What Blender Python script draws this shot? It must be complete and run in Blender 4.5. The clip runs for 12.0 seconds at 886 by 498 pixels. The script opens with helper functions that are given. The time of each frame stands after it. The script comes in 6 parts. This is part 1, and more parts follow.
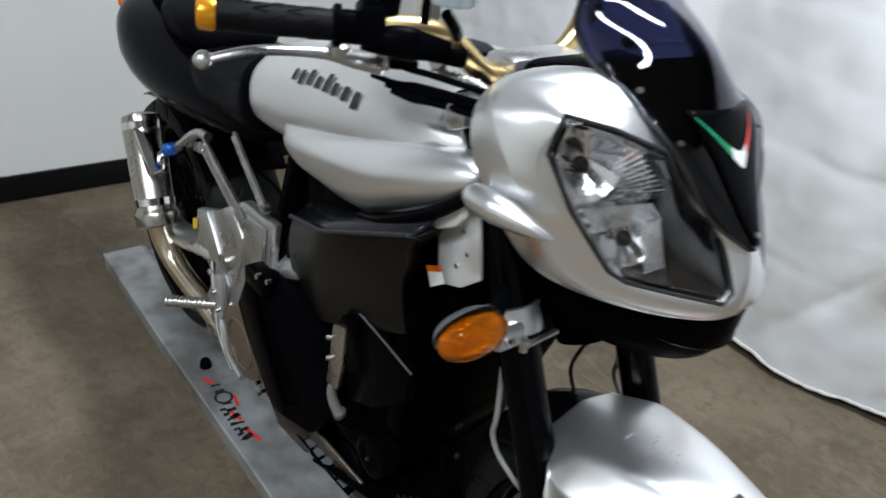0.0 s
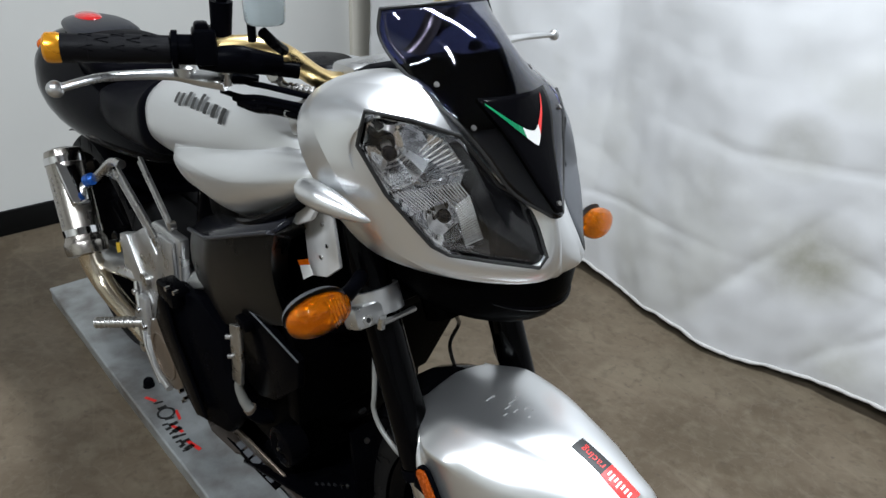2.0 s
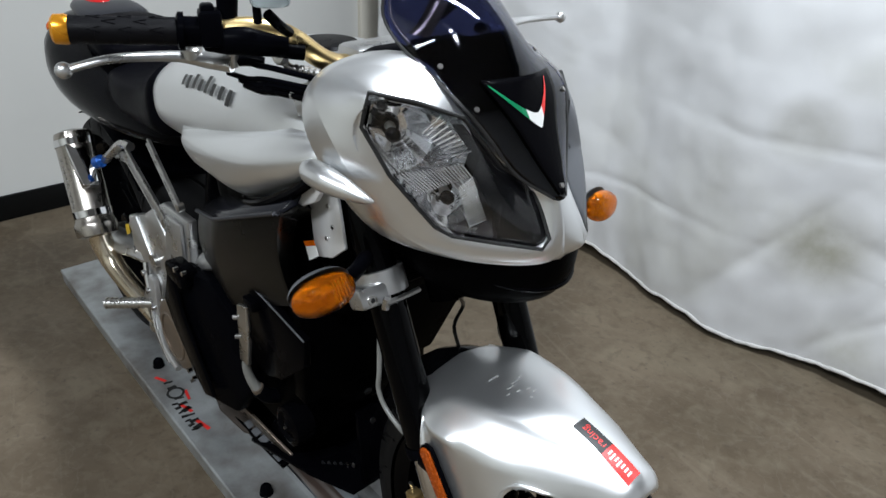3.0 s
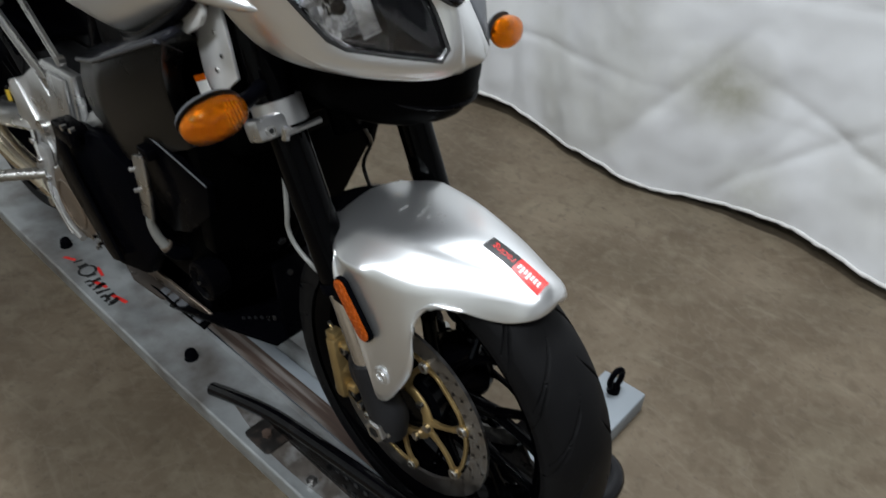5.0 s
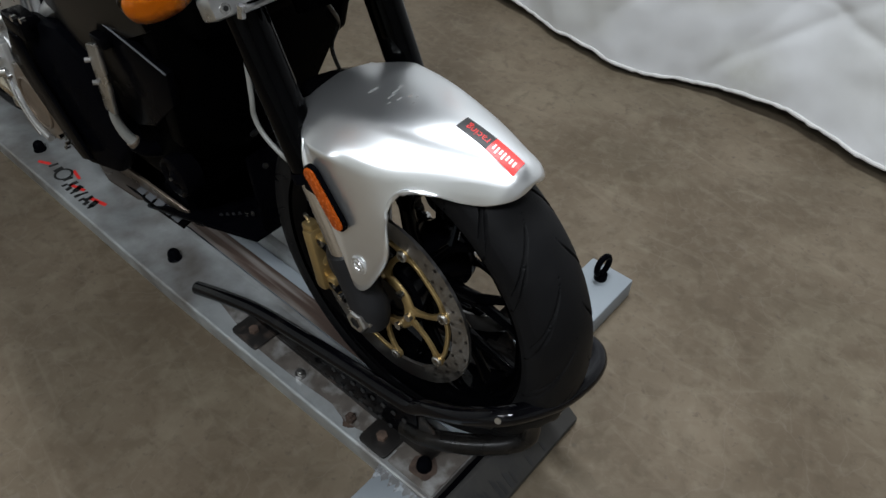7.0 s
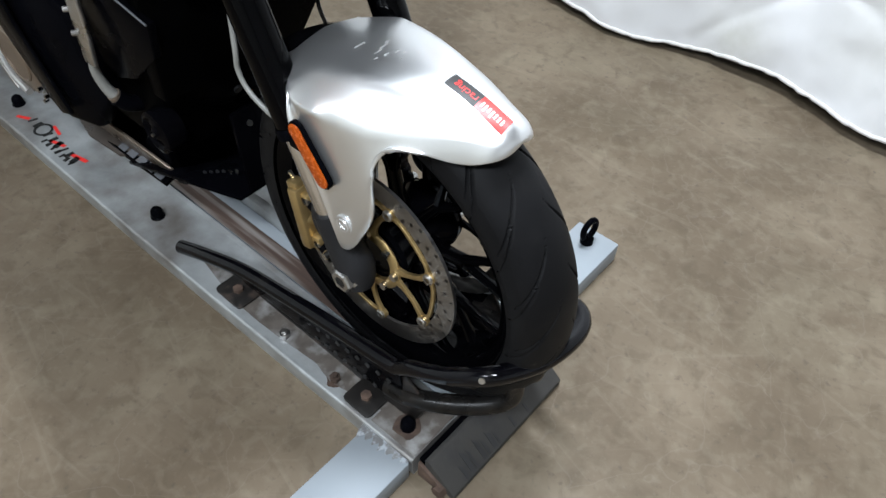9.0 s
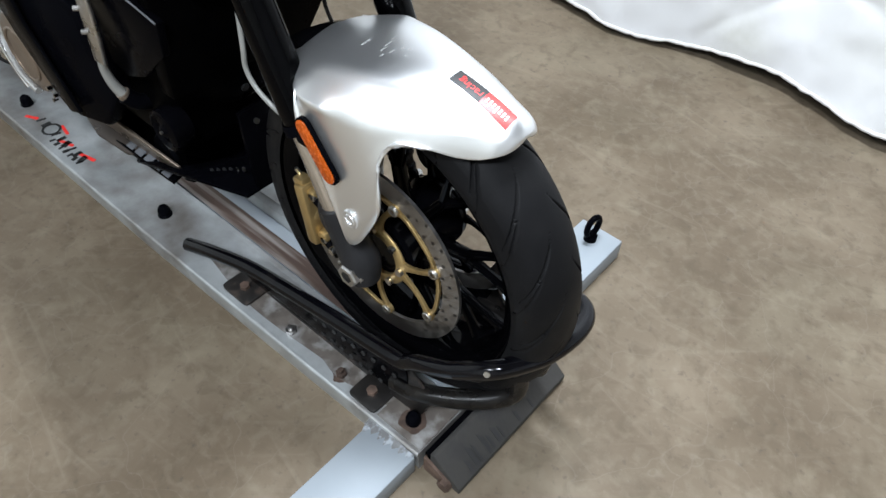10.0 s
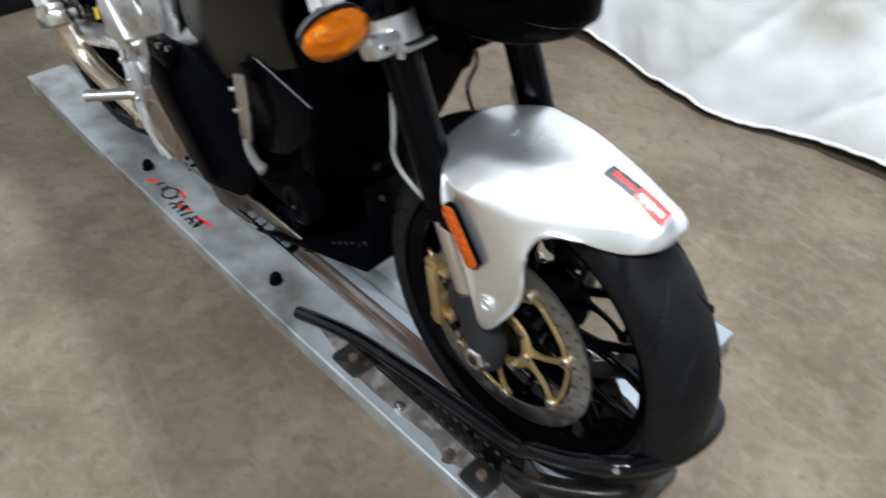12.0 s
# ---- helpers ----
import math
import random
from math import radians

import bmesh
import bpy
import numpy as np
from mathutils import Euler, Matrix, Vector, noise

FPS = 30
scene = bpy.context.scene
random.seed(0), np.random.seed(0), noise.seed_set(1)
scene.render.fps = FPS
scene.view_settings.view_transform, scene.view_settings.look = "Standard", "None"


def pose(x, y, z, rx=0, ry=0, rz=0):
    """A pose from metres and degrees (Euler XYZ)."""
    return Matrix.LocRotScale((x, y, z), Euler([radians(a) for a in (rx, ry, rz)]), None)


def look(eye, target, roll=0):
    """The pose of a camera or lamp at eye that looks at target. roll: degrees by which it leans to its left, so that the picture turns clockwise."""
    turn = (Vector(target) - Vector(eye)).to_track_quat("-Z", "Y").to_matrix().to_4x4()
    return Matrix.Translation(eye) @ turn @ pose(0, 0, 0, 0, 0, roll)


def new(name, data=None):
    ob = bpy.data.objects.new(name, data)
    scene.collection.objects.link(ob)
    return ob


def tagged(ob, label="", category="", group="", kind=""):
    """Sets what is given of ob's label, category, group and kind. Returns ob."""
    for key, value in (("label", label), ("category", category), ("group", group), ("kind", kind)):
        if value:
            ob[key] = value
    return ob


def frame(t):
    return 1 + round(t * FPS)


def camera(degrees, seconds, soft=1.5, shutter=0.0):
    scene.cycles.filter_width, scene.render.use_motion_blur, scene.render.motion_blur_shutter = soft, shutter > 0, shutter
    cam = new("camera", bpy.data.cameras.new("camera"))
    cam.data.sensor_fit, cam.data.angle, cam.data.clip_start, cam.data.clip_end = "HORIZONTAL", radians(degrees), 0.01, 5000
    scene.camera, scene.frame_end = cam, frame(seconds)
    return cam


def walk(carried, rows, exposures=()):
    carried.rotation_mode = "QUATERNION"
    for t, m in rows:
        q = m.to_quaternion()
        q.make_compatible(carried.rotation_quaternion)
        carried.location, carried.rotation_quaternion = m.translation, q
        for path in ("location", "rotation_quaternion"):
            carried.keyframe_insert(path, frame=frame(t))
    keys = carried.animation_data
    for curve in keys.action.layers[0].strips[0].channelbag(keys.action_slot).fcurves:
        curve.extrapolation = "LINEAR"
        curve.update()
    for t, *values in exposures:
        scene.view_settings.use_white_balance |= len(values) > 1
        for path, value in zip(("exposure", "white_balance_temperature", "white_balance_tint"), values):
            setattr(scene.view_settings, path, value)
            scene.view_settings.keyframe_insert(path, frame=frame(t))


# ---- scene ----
# World: x runs along the motorcycle towards its front wheel, y to its left, z up; the front axle stands over the origin.
cam = camera(62.5, 12.0, shutter=0.5)
PATH = [
    (0, (0.292, -0.663, 1.247), (-1.025, 0.502, 0.293), 6.6),
    (0.5, (0.419, -0.632, 1.27), (-0.96, 0.516, 0.385), 3.0),
    (1, (0.444, -0.616, 1.275), (-0.946, 0.506, 0.377), 1.9),
    (1.5, (0.466, -0.608, 1.273), (-0.879, 0.569, 0.375), 1.9),
    (2, (0.469, -0.603, 1.27), (-0.839, 0.603, 0.356), 2.3),
    (2.5, (0.471, -0.604, 1.273), (-0.833, 0.587, 0.333), 2.2),
    (2.7, (0.474, -0.604, 1.274), (-0.836, 0.575, 0.329), 2.3),
    (4.3, (0.508, -0.603, 1.223), (-0.707, 0.571, 0.153), 1.4),
    (4.5, (0.511, -0.6, 1.217), (-0.656, 0.584, 0.105), 1.8),
    (5, (0.521, -0.599, 1.194), (-0.531, 0.606, -0.007), 2.6),
    (5.5, (0.529, -0.589, 1.18), (-0.433, 0.611, -0.099), 3.3),
    (6, (0.533, -0.582, 1.166), (-0.404, 0.559, -0.183), 2.5),
    (6.5, (0.537, -0.578, 1.161), (-0.39, 0.52, -0.23), 1.1),
    (7, (0.537, -0.572, 1.159), (-0.389, 0.51, -0.245), 1.2),
    (7.5, (0.536, -0.569, 1.151), (-0.364, 0.514, -0.269), 2.0),
    (9.5, (0.541, -0.575, 1.149), (-0.31, 0.476, -0.325), 3.1),
    (10, (0.546, -0.584, 1.151), (-0.316, 0.468, -0.315), 2.7),
    (10.5, (0.544, -0.581, 1.151), (-0.323, 0.471, -0.312), 2.6),
    (11, (0.543, -0.576, 1.158), (-0.331, 0.489, -0.291), 3.3),
    (11.5, (0.526, -0.59, 1.168), (-0.406, 0.472, -0.248), 2.0),
    (12, (0.451, -0.648, 1.17), (-0.603, 0.391, -0.174), 1.3),
]
walk(cam, [(t, look(eye, target, roll)) for t, eye, target, roll in PATH],
     exposures=[(0.0, -0.32, 6200, 10), (0.5, -0.25, 6200, 10), (1.5, -0.31, 6200, 10), (2.5, -0.41, 6200, 10), (5.0, -0.52, 6300, 10), (6.3, -0.64, 6300, 10), (7.6, -0.56, 6250, 10), (9.4, 0.42, 6100, 10), (12.0, 0.50, 6080, 10)])

# ---- light ----
world = bpy.data.worlds.new("world")
scene.world = world
world.use_nodes = True
world.node_tree.nodes["Background"].inputs[0].default_value = (0.8, 0.9, 1.0, 1)
world.node_tree.nodes["Background"].inputs[1].default_value = 0.02


def ceiling_lamp(x, y, z, sx, sy, watts, colour=(0.93, 0.97, 1.0)):
    """A rectangular lamp that hangs under the ceiling and shines down."""
    data = bpy.data.lights.new("ceiling_lamp", "AREA")
    data.shape, data.size, data.size_y, data.energy, data.color = "RECTANGLE", sx, sy, watts, colour
    ob = new("ceiling_lamp", data)
    ob.location = (x, y, z)
    return ob


CEIL = 3.0
LAMPS = [(-0.2, 0.50, 0.9, 0.20, 94), (1.0, -1.5, 0.6, 0.20, 84), (-0.1, -2.5, 0.9, 0.20, 58)]
for lx, ly, sx, sy, watts in LAMPS:
    ceiling_lamp(lx, ly, CEIL - 0.085, sx, sy, watts)

# ---- materials ----


def material(name, base, rough=0.5, metal=0.0, vary=0.15, scale=8.0, bump=0.0, bump_scale=60.0, second=None, mask=(0.45, 0.7),
             mask_scale=3.0, rough_vary=0.1, coat=0.0, flakes=0.0, stretch=(1, 1, 1), spec=0.5):
    """A principled surface with grain at two scales, an optional second colour in patches, and fine relief."""
    m = bpy.data.materials.new(name)
    m.use_nodes = True
    nt, n = m.node_tree, m.node_tree.nodes
    p = n["Principled BSDF"]
    co = n.new("ShaderNodeTexCoord")
    mp = n.new("ShaderNodeMapping")
    mp.inputs["Scale"].default_value = stretch
    nt.links.new(co.outputs["Object"], mp.inputs[0])

    def noise_node(s, detail=4.0):
        k = n.new("ShaderNodeTexNoise")
        k.inputs["Scale"].default_value, k.inputs["Detail"].default_value = s, detail
        nt.links.new(mp.outputs[0], k.inputs["Vector"])
        return k.outputs[0]

    def mix(kind, fac, a, b):
        k = n.new("ShaderNodeMix")
        k.data_type, k.blend_type = "RGBA", kind
        for sock, v in ((k.inputs[0], fac), (k.inputs[6], a), (k.inputs[7], b)):
            if hasattr(v, "links"):
                nt.links.new(v, sock)
            elif isinstance(v, (int, float)):
                sock.default_value = v
            else:
                sock.default_value = (*v, 1)
        return k.outputs[2]

    def ramp(src, lo, hi, a, b):
        k = n.new("ShaderNodeMapRange")
        k.inputs[1].default_value, k.inputs[2].default_value, k.inputs[3].default_value, k.inputs[4].default_value = lo, hi, a, b
        nt.links.new(src, k.inputs[0])
        return k.outputs[0]

    big, fine = noise_node(scale), noise_node(scale * 9, 6.0)
    dark, light = [c * (1 - vary) for c in base], [min(1.0, c * (1 + vary)) for c in base]
    col = mix("MIX", ramp(big, 0.3, 0.7, 0, 1), dark, light)
    col = mix("MIX", ramp(fine, 0.35, 0.65, 0, 0.5), col, base)
    if second:
        col = mix("MIX", ramp(noise_node(mask_scale, 8.0), mask[0], mask[1], 0, 1), col, second)
    nt.links.new(col, p.inputs["Base Color"])
    nt.links.new(ramp(big, 0.3, 0.7, max(0.02, rough - rough_vary), min(1, rough + rough_vary)), p.inputs["Roughness"])
    p.inputs["Metallic"].default_value, p.inputs["Coat Weight"].default_value = metal, coat
    p.inputs["Coat Roughness"].default_value = 0.08
    p.inputs["Specular IOR Level"].default_value = spec
    if bump or flakes:
        b = n.new("ShaderNodeBump")
        b.inputs["Strength"].default_value, b.inputs["Distance"].default_value = bump or flakes, 0.002 if bump else 0.0004
        nt.links.new(noise_node(bump_scale, 5.0), b.inputs["Height"])
        nt.links.new(b.outputs[0], p.inputs["Normal"])
    return m


def clear(name, colour, rough=0.03, trans=1.0, ior=1.45):
    m = bpy.data.materials.new(name)
    m.use_nodes = True
    p = m.node_tree.nodes["Principled BSDF"]
    p.inputs["Base Color"].default_value = (*colour, 1)
    p.inputs["Roughness"].default_value, p.inputs["Transmission Weight"].default_value, p.inputs["IOR"].default_value = rough, trans, ior
    return m


def floor_material():
    """Sealed concrete: cloudy stains, fine speckle, pale scuffs and thin scratches."""
    m = material("sealed_concrete", (0.115, 0.089, 0.061), 0.42, 0, 0.20, 2.4, bump=0.05, bump_scale=45, second=(0.170, 0.136, 0.097), mask=(0.42, 0.66), mask_scale=2.6, rough_vary=0.14, spec=0.12)
    nt, n = m.node_tree, m.node_tree.nodes
    p = n["Principled BSDF"]
    base = p.inputs["Base Color"].links[0].from_socket
    co = n.new("ShaderNodeTexCoord")

    def chain(scale, stretch, turn, lo, hi, amount, colour, last, distort=0.6):
        mp = n.new("ShaderNodeMapping")
        mp.vector_type = "TEXTURE"
        mp.inputs["Scale"].default_value, mp.inputs["Rotation"].default_value = [1 / s for s in stretch], (0, 0, turn)
        nt.links.new(co.outputs["Object"], mp.inputs[0])
        k = n.new("ShaderNodeTexNoise")
        k.inputs["Scale"].default_value, k.inputs["Detail"].default_value, k.inputs["Distortion"].default_value = scale, 7.0, distort
        nt.links.new(mp.outputs[0], k.inputs["Vector"])
        r = n.new("ShaderNodeMapRange")
        for i, v in enumerate((lo, hi, 0.0, amount)):
            r.inputs[i + 1].default_value = v
        nt.links.new(k.outputs[0], r.inputs[0])
        x = n.new("ShaderNodeMix")
        x.data_type = "RGBA"
        nt.links.new(r.outputs[0], x.inputs[0])
        nt.links.new(last, x.inputs[6])
        x.inputs[7].default_value = (*colour, 1)
        return x.outputs[2]

    last = chain(1.3, (1, 1, 1), 0, 0.50, 0.72, 0.60, (0.075, 0.058, 0.037), base, 1.2)
    last = chain(9.0, (1, 1, 1), 0, 0.56, 0.70, 0.45, (0.21, 0.178, 0.128), last, 0.3)
    last = chain(2.0, (1, 1.7, 1), 0.9, 0.52, 0.72, 0.42, (0.195, 0.165, 0.118), last, 0.9)
    last = chain(3.6, (1.5, 1, 1), 0.35, 0.55, 0.76, 0.40, (0.08, 0.062, 0.041), last, 0.9)
    last = chain(22.0, (1, 1, 1), 0, 0.52, 0.66, 0.40, (0.082, 0.064, 0.043), last, 0.5)
    last = chain(60.0, (1, 1, 1), 0, 0.60, 0.75, 0.5, (0.06, 0.05, 0.042), last, 0.0)
    last = chain(95.0, (1, 1, 1), 0, 0.60, 0.72, 0.14, (0.22, 0.19, 0.145), last, 0.0)
    # drag marks and wiped streaks
    for scale, turn, amount in ((3.0, 0.12, 0.20), (4.2, -0.25, 0.18), (3.6, 0.75, 0.14), (2.6, 1.9, 0.08)):
        last = chain(scale, (0.7, 11, 1), turn, 0.60, 0.72, amount, (0.235, 0.20, 0.15), last, 0.25)
    last = chain(4.0, (0.8, 12, 1), 0.3, 0.61, 0.72, 0.18, (0.075, 0.058, 0.040), last, 0.3)
    last = chain(36.0, (1, 1, 1), 0.4, 0.50, 0.66, 0.22, (0.20, 0.17, 0.125), last, 0.4)
    # hairline cracks in the sealer
    warp = n.new("ShaderNodeTexNoise")
    warp.inputs["Scale"].default_value, warp.inputs["Detail"].default_value = 3.0, 4.0
    nt.links.new(co.outputs["Object"], warp.inputs["Vector"])
    add = n.new("ShaderNodeVectorMath")
    add.operation = "MULTIPLY_ADD"
    add.inputs[1].default_value = (0.5, 0.5, 0.5)
    nt.links.new(warp.outputs["Color"], add.inputs[0])
    nt.links.new(co.outputs["Object"], add.inputs[2])
    cell = n.new("ShaderNodeTexVoronoi")
    cell.feature = "DISTANCE_TO_EDGE"
    cell.inputs["Scale"].default_value = 4.5
    nt.links.new(add.outputs[0], cell.inputs["Vector"])
    thin = n.new("ShaderNodeMapRange")
    for i, v in enumerate((0.003, 0.010, 0.11, 0.0)):
        thin.inputs[i + 1].default_value = v
    nt.links.new(cell.outputs["Distance"], thin.inputs[0])
    x = n.new("ShaderNodeMix")
    x.data_type = "RGBA"
    nt.links.new(thin.outputs[0], x.inputs[0])
    nt.links.new(last, x.inputs[6])
    x.inputs[7].default_value = (0.23, 0.20, 0.165, 1)
    nt.links.new(x.outputs[2], p.inputs["Base Color"])
    return m


FLOORM = floor_material()
SILVER = material("silver_paint", (0.85, 0.86, 0.865), 0.32, 0.92, 0.02, 3, coat=0.10, flakes=0.06, bump_scale=1400, rough_vary=0.03)
BLACK = material("black_plastic", (0.0016, 0.0017, 0.0026), 0.28, 0, 0.3, 10, bump=0.08, bump_scale=400, spec=0.010)
GLOSS = material("gloss_black", (0.0025, 0.0025, 0.0032), 0.13, 0, 0.2, 4, rough_vary=0.04, spec=0.035)
FORKM = material("black_anodised_tube", (0.001, 0.001, 0.0013), 0.05, 0, 0.2, 6, rough_vary=0.02, spec=0.075)
FOOTM = material("dark_grey_casting", (0.016, 0.016, 0.017), 0.45, 0, 0.2, 20, bump=0.1, bump_scale=200, spec=0.15)
ENGINE = material("black_engine", (0.0009, 0.0009, 0.001), 0.35, 0.0, 0.3, 14, bump=0.15, bump_scale=200, spec=0.01)
SCOOPM = material("satin_black_panel", (0.003, 0.003, 0.003), 0.30, 0, 0.15, 8, rough_vary=0.04, spec=0.26)
SATIN = material("satin_black_metal", (0.0014, 0.0014, 0.0020), 0.20, 0.0, 0.25, 20, bump=0.05, bump_scale=150, spec=0.03)
RUBBER = material("tyre_rubber", (0.0060, 0.0060, 0.0065), 0.55, 0, 0.25, 12, bump=0.12, bump_scale=260, spec=0.09, second=(0.015, 0.0145, 0.014), mask=(0.5, 0.8), mask_scale=7)
GRIP = material("grip_rubber", (0.004, 0.004, 0.005), 0.5, 0, 0.2, 30, bump=0.2, bump_scale=500, spec=0.1)
GOLD = material("gold_anodised", (0.46, 0.33, 0.145), 0.4, 0.85, 0.12, 20, bump=0.05, bump_scale=300)
BARGOLD = material("gold_handlebar", (0.80, 0.60, 0.28), 0.30, 1.0, 0.08, 10, rough_vary=0.05)
ORANGE_ANO = material("orange_anodised", (0.85, 0.36, 0.02), 0.3, 0.7, 0.08, 20)
STEEL = material("bare_steel", (0.55, 0.54, 0.52), 0.3, 1.0, 0.1, 25, bump=0.04, bump_scale=300)
DISC = material("brake_disc_steel", (0.36, 0.35, 0.34), 0.38, 1.0, 0.12, 40, bump=0.05, bump_scale=300, stretch=(1, 0.2, 1))
CHROME = material("chrome", (0.82, 0.82, 0.83), 0.07, 1.0, 0.03, 10, rough_vary=0.03)
PIPE = material("exhaust_steel", (0.82, 0.74, 0.60), 0.25, 1.0, 0.12, 9, second=(0.66, 0.55, 0.38), mask=(0.45, 0.7), mask_scale=5)
MUFFLER = material("muffler_steel", (0.44, 0.41, 0.37), 0.22, 1.0, 0.08, 6)
CAST = material("cast_aluminium", (0.60, 0.60, 0.595), 0.33, 0.90, 0.1, 16, bump=0.12, bump_scale=220)
BRUSHED = material("brushed_aluminium", (0.84, 0.84, 0.83), 0.42, 0.45, 0.08, 12, bump=0.05, bump_scale=160, stretch=(3, 1, 0.3))
BRONZE = material("engine_cover", (0.23, 0.185, 0.145), 0.35, 0.7, 0.15, 10, bump=0.06, bump_scale=200)
BELLYM = material("dark_brown_plate", (0.045, 0.036, 0.030), 0.35, 0.4, 0.3, 18, bump=0.06, bump_scale=200)
GREYPAINT = material("dark_grey_paint", (0.030, 0.031, 0.037), 0.35, 0.2, 0.1, 5, spec=0.3)
PANELTOP = material("glossy_dark_panel", (0.010, 0.0105, 0.015), 0.20, 0, 0.1, 6, rough_vary=0.04, spec=0.35)
SEATVINYL = material("seat_vinyl", (0.0028, 0.0028, 0.0042), 0.38, 0, 0.15, 8, bump=0.15, bump_scale=600, spec=0.015)
LENSBACK = material("faceted_reflector", (0.97, 0.93, 0.84), 0.16, 0.75, 0.1, 30, bump=1.0, bump_scale=90)
ORANGELENS = clear("orange_acrylic", (1.0, 0.25, 0.002), 0.04, 1.0, 1.30)
ORANGE = material("orange_lens", (0.62, 0.115, 0.003), 0.12, 0, 0.5, 30, bump=0.10, bump_scale=110, rough_vary=0.04, spec=0.4)
AMBER = material("reflector_lens", (0.40, 0.068, 0.003), 0.25, 0, 0.35, 160, bump=0.35, bump_scale=500, spec=0.4)
REDLENS = material("red_lens", (0.55, 0.02, 0.02), 0.2, 0, 0.1, 20, coat=0.5)
RED = material("red_sticker", (0.75, 0.035, 0.03), 0.35, 0, 0.08, 30)
GREEN = material("green_sticker", (0.01, 0.22, 0.09), 0.3, 0, 0.08, 30)
SCUFF = material("scuffed_paint", (0.58, 0.58, 0.57), 0.6, 0.2, 0.2, 60)
WHITE = material("white_sticker", (0.8, 0.8, 0.78), 0.35, 0, 0.04, 30)
YELLOW = material("yellow_sticker", (0.75, 0.5, 0.03), 0.4, 0, 0.1, 30)
BLUE = material("blue_anodised", (0.02, 0.12, 0.5), 0.3, 0.5, 0.1, 30)
INK = material("black_ink", (0.012, 0.012, 0.012), 0.5, 0, 0.3, 40)
GALV = material("galvanised_steel", (0.42, 0.44, 0.445), 0.42, 0.5, 0.16, 14, bump=0.1, bump_scale=120, second=(0.14, 0.118, 0.10), mask=(0.46, 0.76), mask_scale=8)
GALVBLUE = material("clean_galvanised_steel", (0.27, 0.30, 0.325), 0.55, 0.2, 0.06, 6, bump=0.04, bump_scale=80)
RUST = material("rusty_steel", (0.050, 0.031, 0.022), 0.75, 0.1, 0.45, 25, bump=0.3, bump_scale=200, second=(0.13, 0.085, 0.062), mask=(0.48, 0.62), mask_scale=14)
RUSTSTREAK = material("rust_streaks", (0.066, 0.040, 0.029), 0.7, 0.1, 0.5, 30, bump=0.2, bump_scale=150, second=(0.20, 0.18, 0.165), mask=(0.46, 0.60), mask_scale=30, stretch=(0.07, 1.3, 1))
WORN = material("worn_rubber_pad", (0.030, 0.028, 0.025), 0.8, 0, 0.2, 20, bump=0.3, bump_scale=150, second=(0.020, 0.019, 0.018), mask=(0.5, 0.62), mask_scale=16, stretch=(1, 1, 0.4))
TUBEBLACK = material("black_painted_tube", (0.002, 0.002, 0.003), 0.12, 0.0, 0.2, 15, spec=0.28, second=(0.016, 0.015, 0.014), mask=(0.62, 0.8), mask_scale=18)
WALLM = material("white_wall_paint", (0.62, 0.62, 0.595), 0.6, 0, 0.03, 2, bump=0.05, bump_scale=80)
CLOTH = material("white_cloth", (0.715, 0.722, 0.728), 0.85, 0, 0.035, 2.5, bump=0.25, bump_scale=22, second=(0.60, 0.60, 0.55), mask=(0.53, 0.80), mask_scale=1.9)


def smudge(m, spots, colour):
    """Soft dirty patches at set places on a surface."""
    nt, n = m.node_tree, m.node_tree.nodes
    p = n["Principled BSDF"]
    geo, grain = n.new("ShaderNodeNewGeometry"), n.new("ShaderNodeTexNoise")
    grain.inputs["Scale"].default_value, grain.inputs["Detail"].default_value = 11.0, 6.0
    nt.links.new(geo.outputs["Position"], grain.inputs["Vector"])
    last = p.inputs["Base Color"].links[0].from_socket
    for x, y, z, size, amount in spots:
        far = n.new("ShaderNodeVectorMath")
        far.operation = "DISTANCE"
        far.inputs[1].default_value = (x, y, z)
        nt.links.new(geo.outputs["Position"], far.inputs[0])
        fade = n.new("ShaderNodeMapRange")
        for i, v in enumerate((0.15 * size, size, amount, 0.0)):
            fade.inputs[i + 1].default_value = v
        nt.links.new(far.outputs["Value"], fade.inputs[0])
        blot = n.new("ShaderNodeMath")
        blot.operation = "MULTIPLY"
        nt.links.new(fade.outputs[0], blot.inputs[0])
        nt.links.new(grain.outputs[0], blot.inputs[1])
        x_mix = n.new("ShaderNodeMix")
        x_mix.data_type = "RGBA"
        nt.links.new(blot.outputs[0], x_mix.inputs[0])
        nt.links.new(last, x_mix.inputs[6])
        x_mix.inputs[7].default_value = (*colour, 1)
        last = x_mix.outputs[2]
    nt.links.new(last, p.inputs["Base Color"])


smudge(CLOTH, ((-0.14, 1.30, 0.38, 0.16, 1.6), (-0.25, 1.32, 0.68, 0.12, 1.2), (0.0, 1.31, 0.10, 0.14, 1.0), (-0.45, 1.28, 0.50, 0.22, 0.5), (0.35, 1.28, 0.30, 0.25, 0.6)), (0.36, 0.35, 0.28))
HEM = material("hem_cloth", (0.60, 0.59, 0.57), 0.9, 0, 0.12, 20, bump=0.3, bump_scale=60)
NEARWALL = material("unseen_near_wall", (0.58, 0.58, 0.53), 0.7, 0, 0.05, 2, bump=0.05, bump_scale=60)
HOUSING = material("grey_housing", (0.10, 0.105, 0.115), 0.35, 0, 0.1, 12)
DUSTY = material("dusty_black_tube", (0.005, 0.0046, 0.0044), 0.3, 0, 0.3, 25, spec=0.18, second=(0.015, 0.013, 0.011), mask=(0.5, 0.75), mask_scale=30)
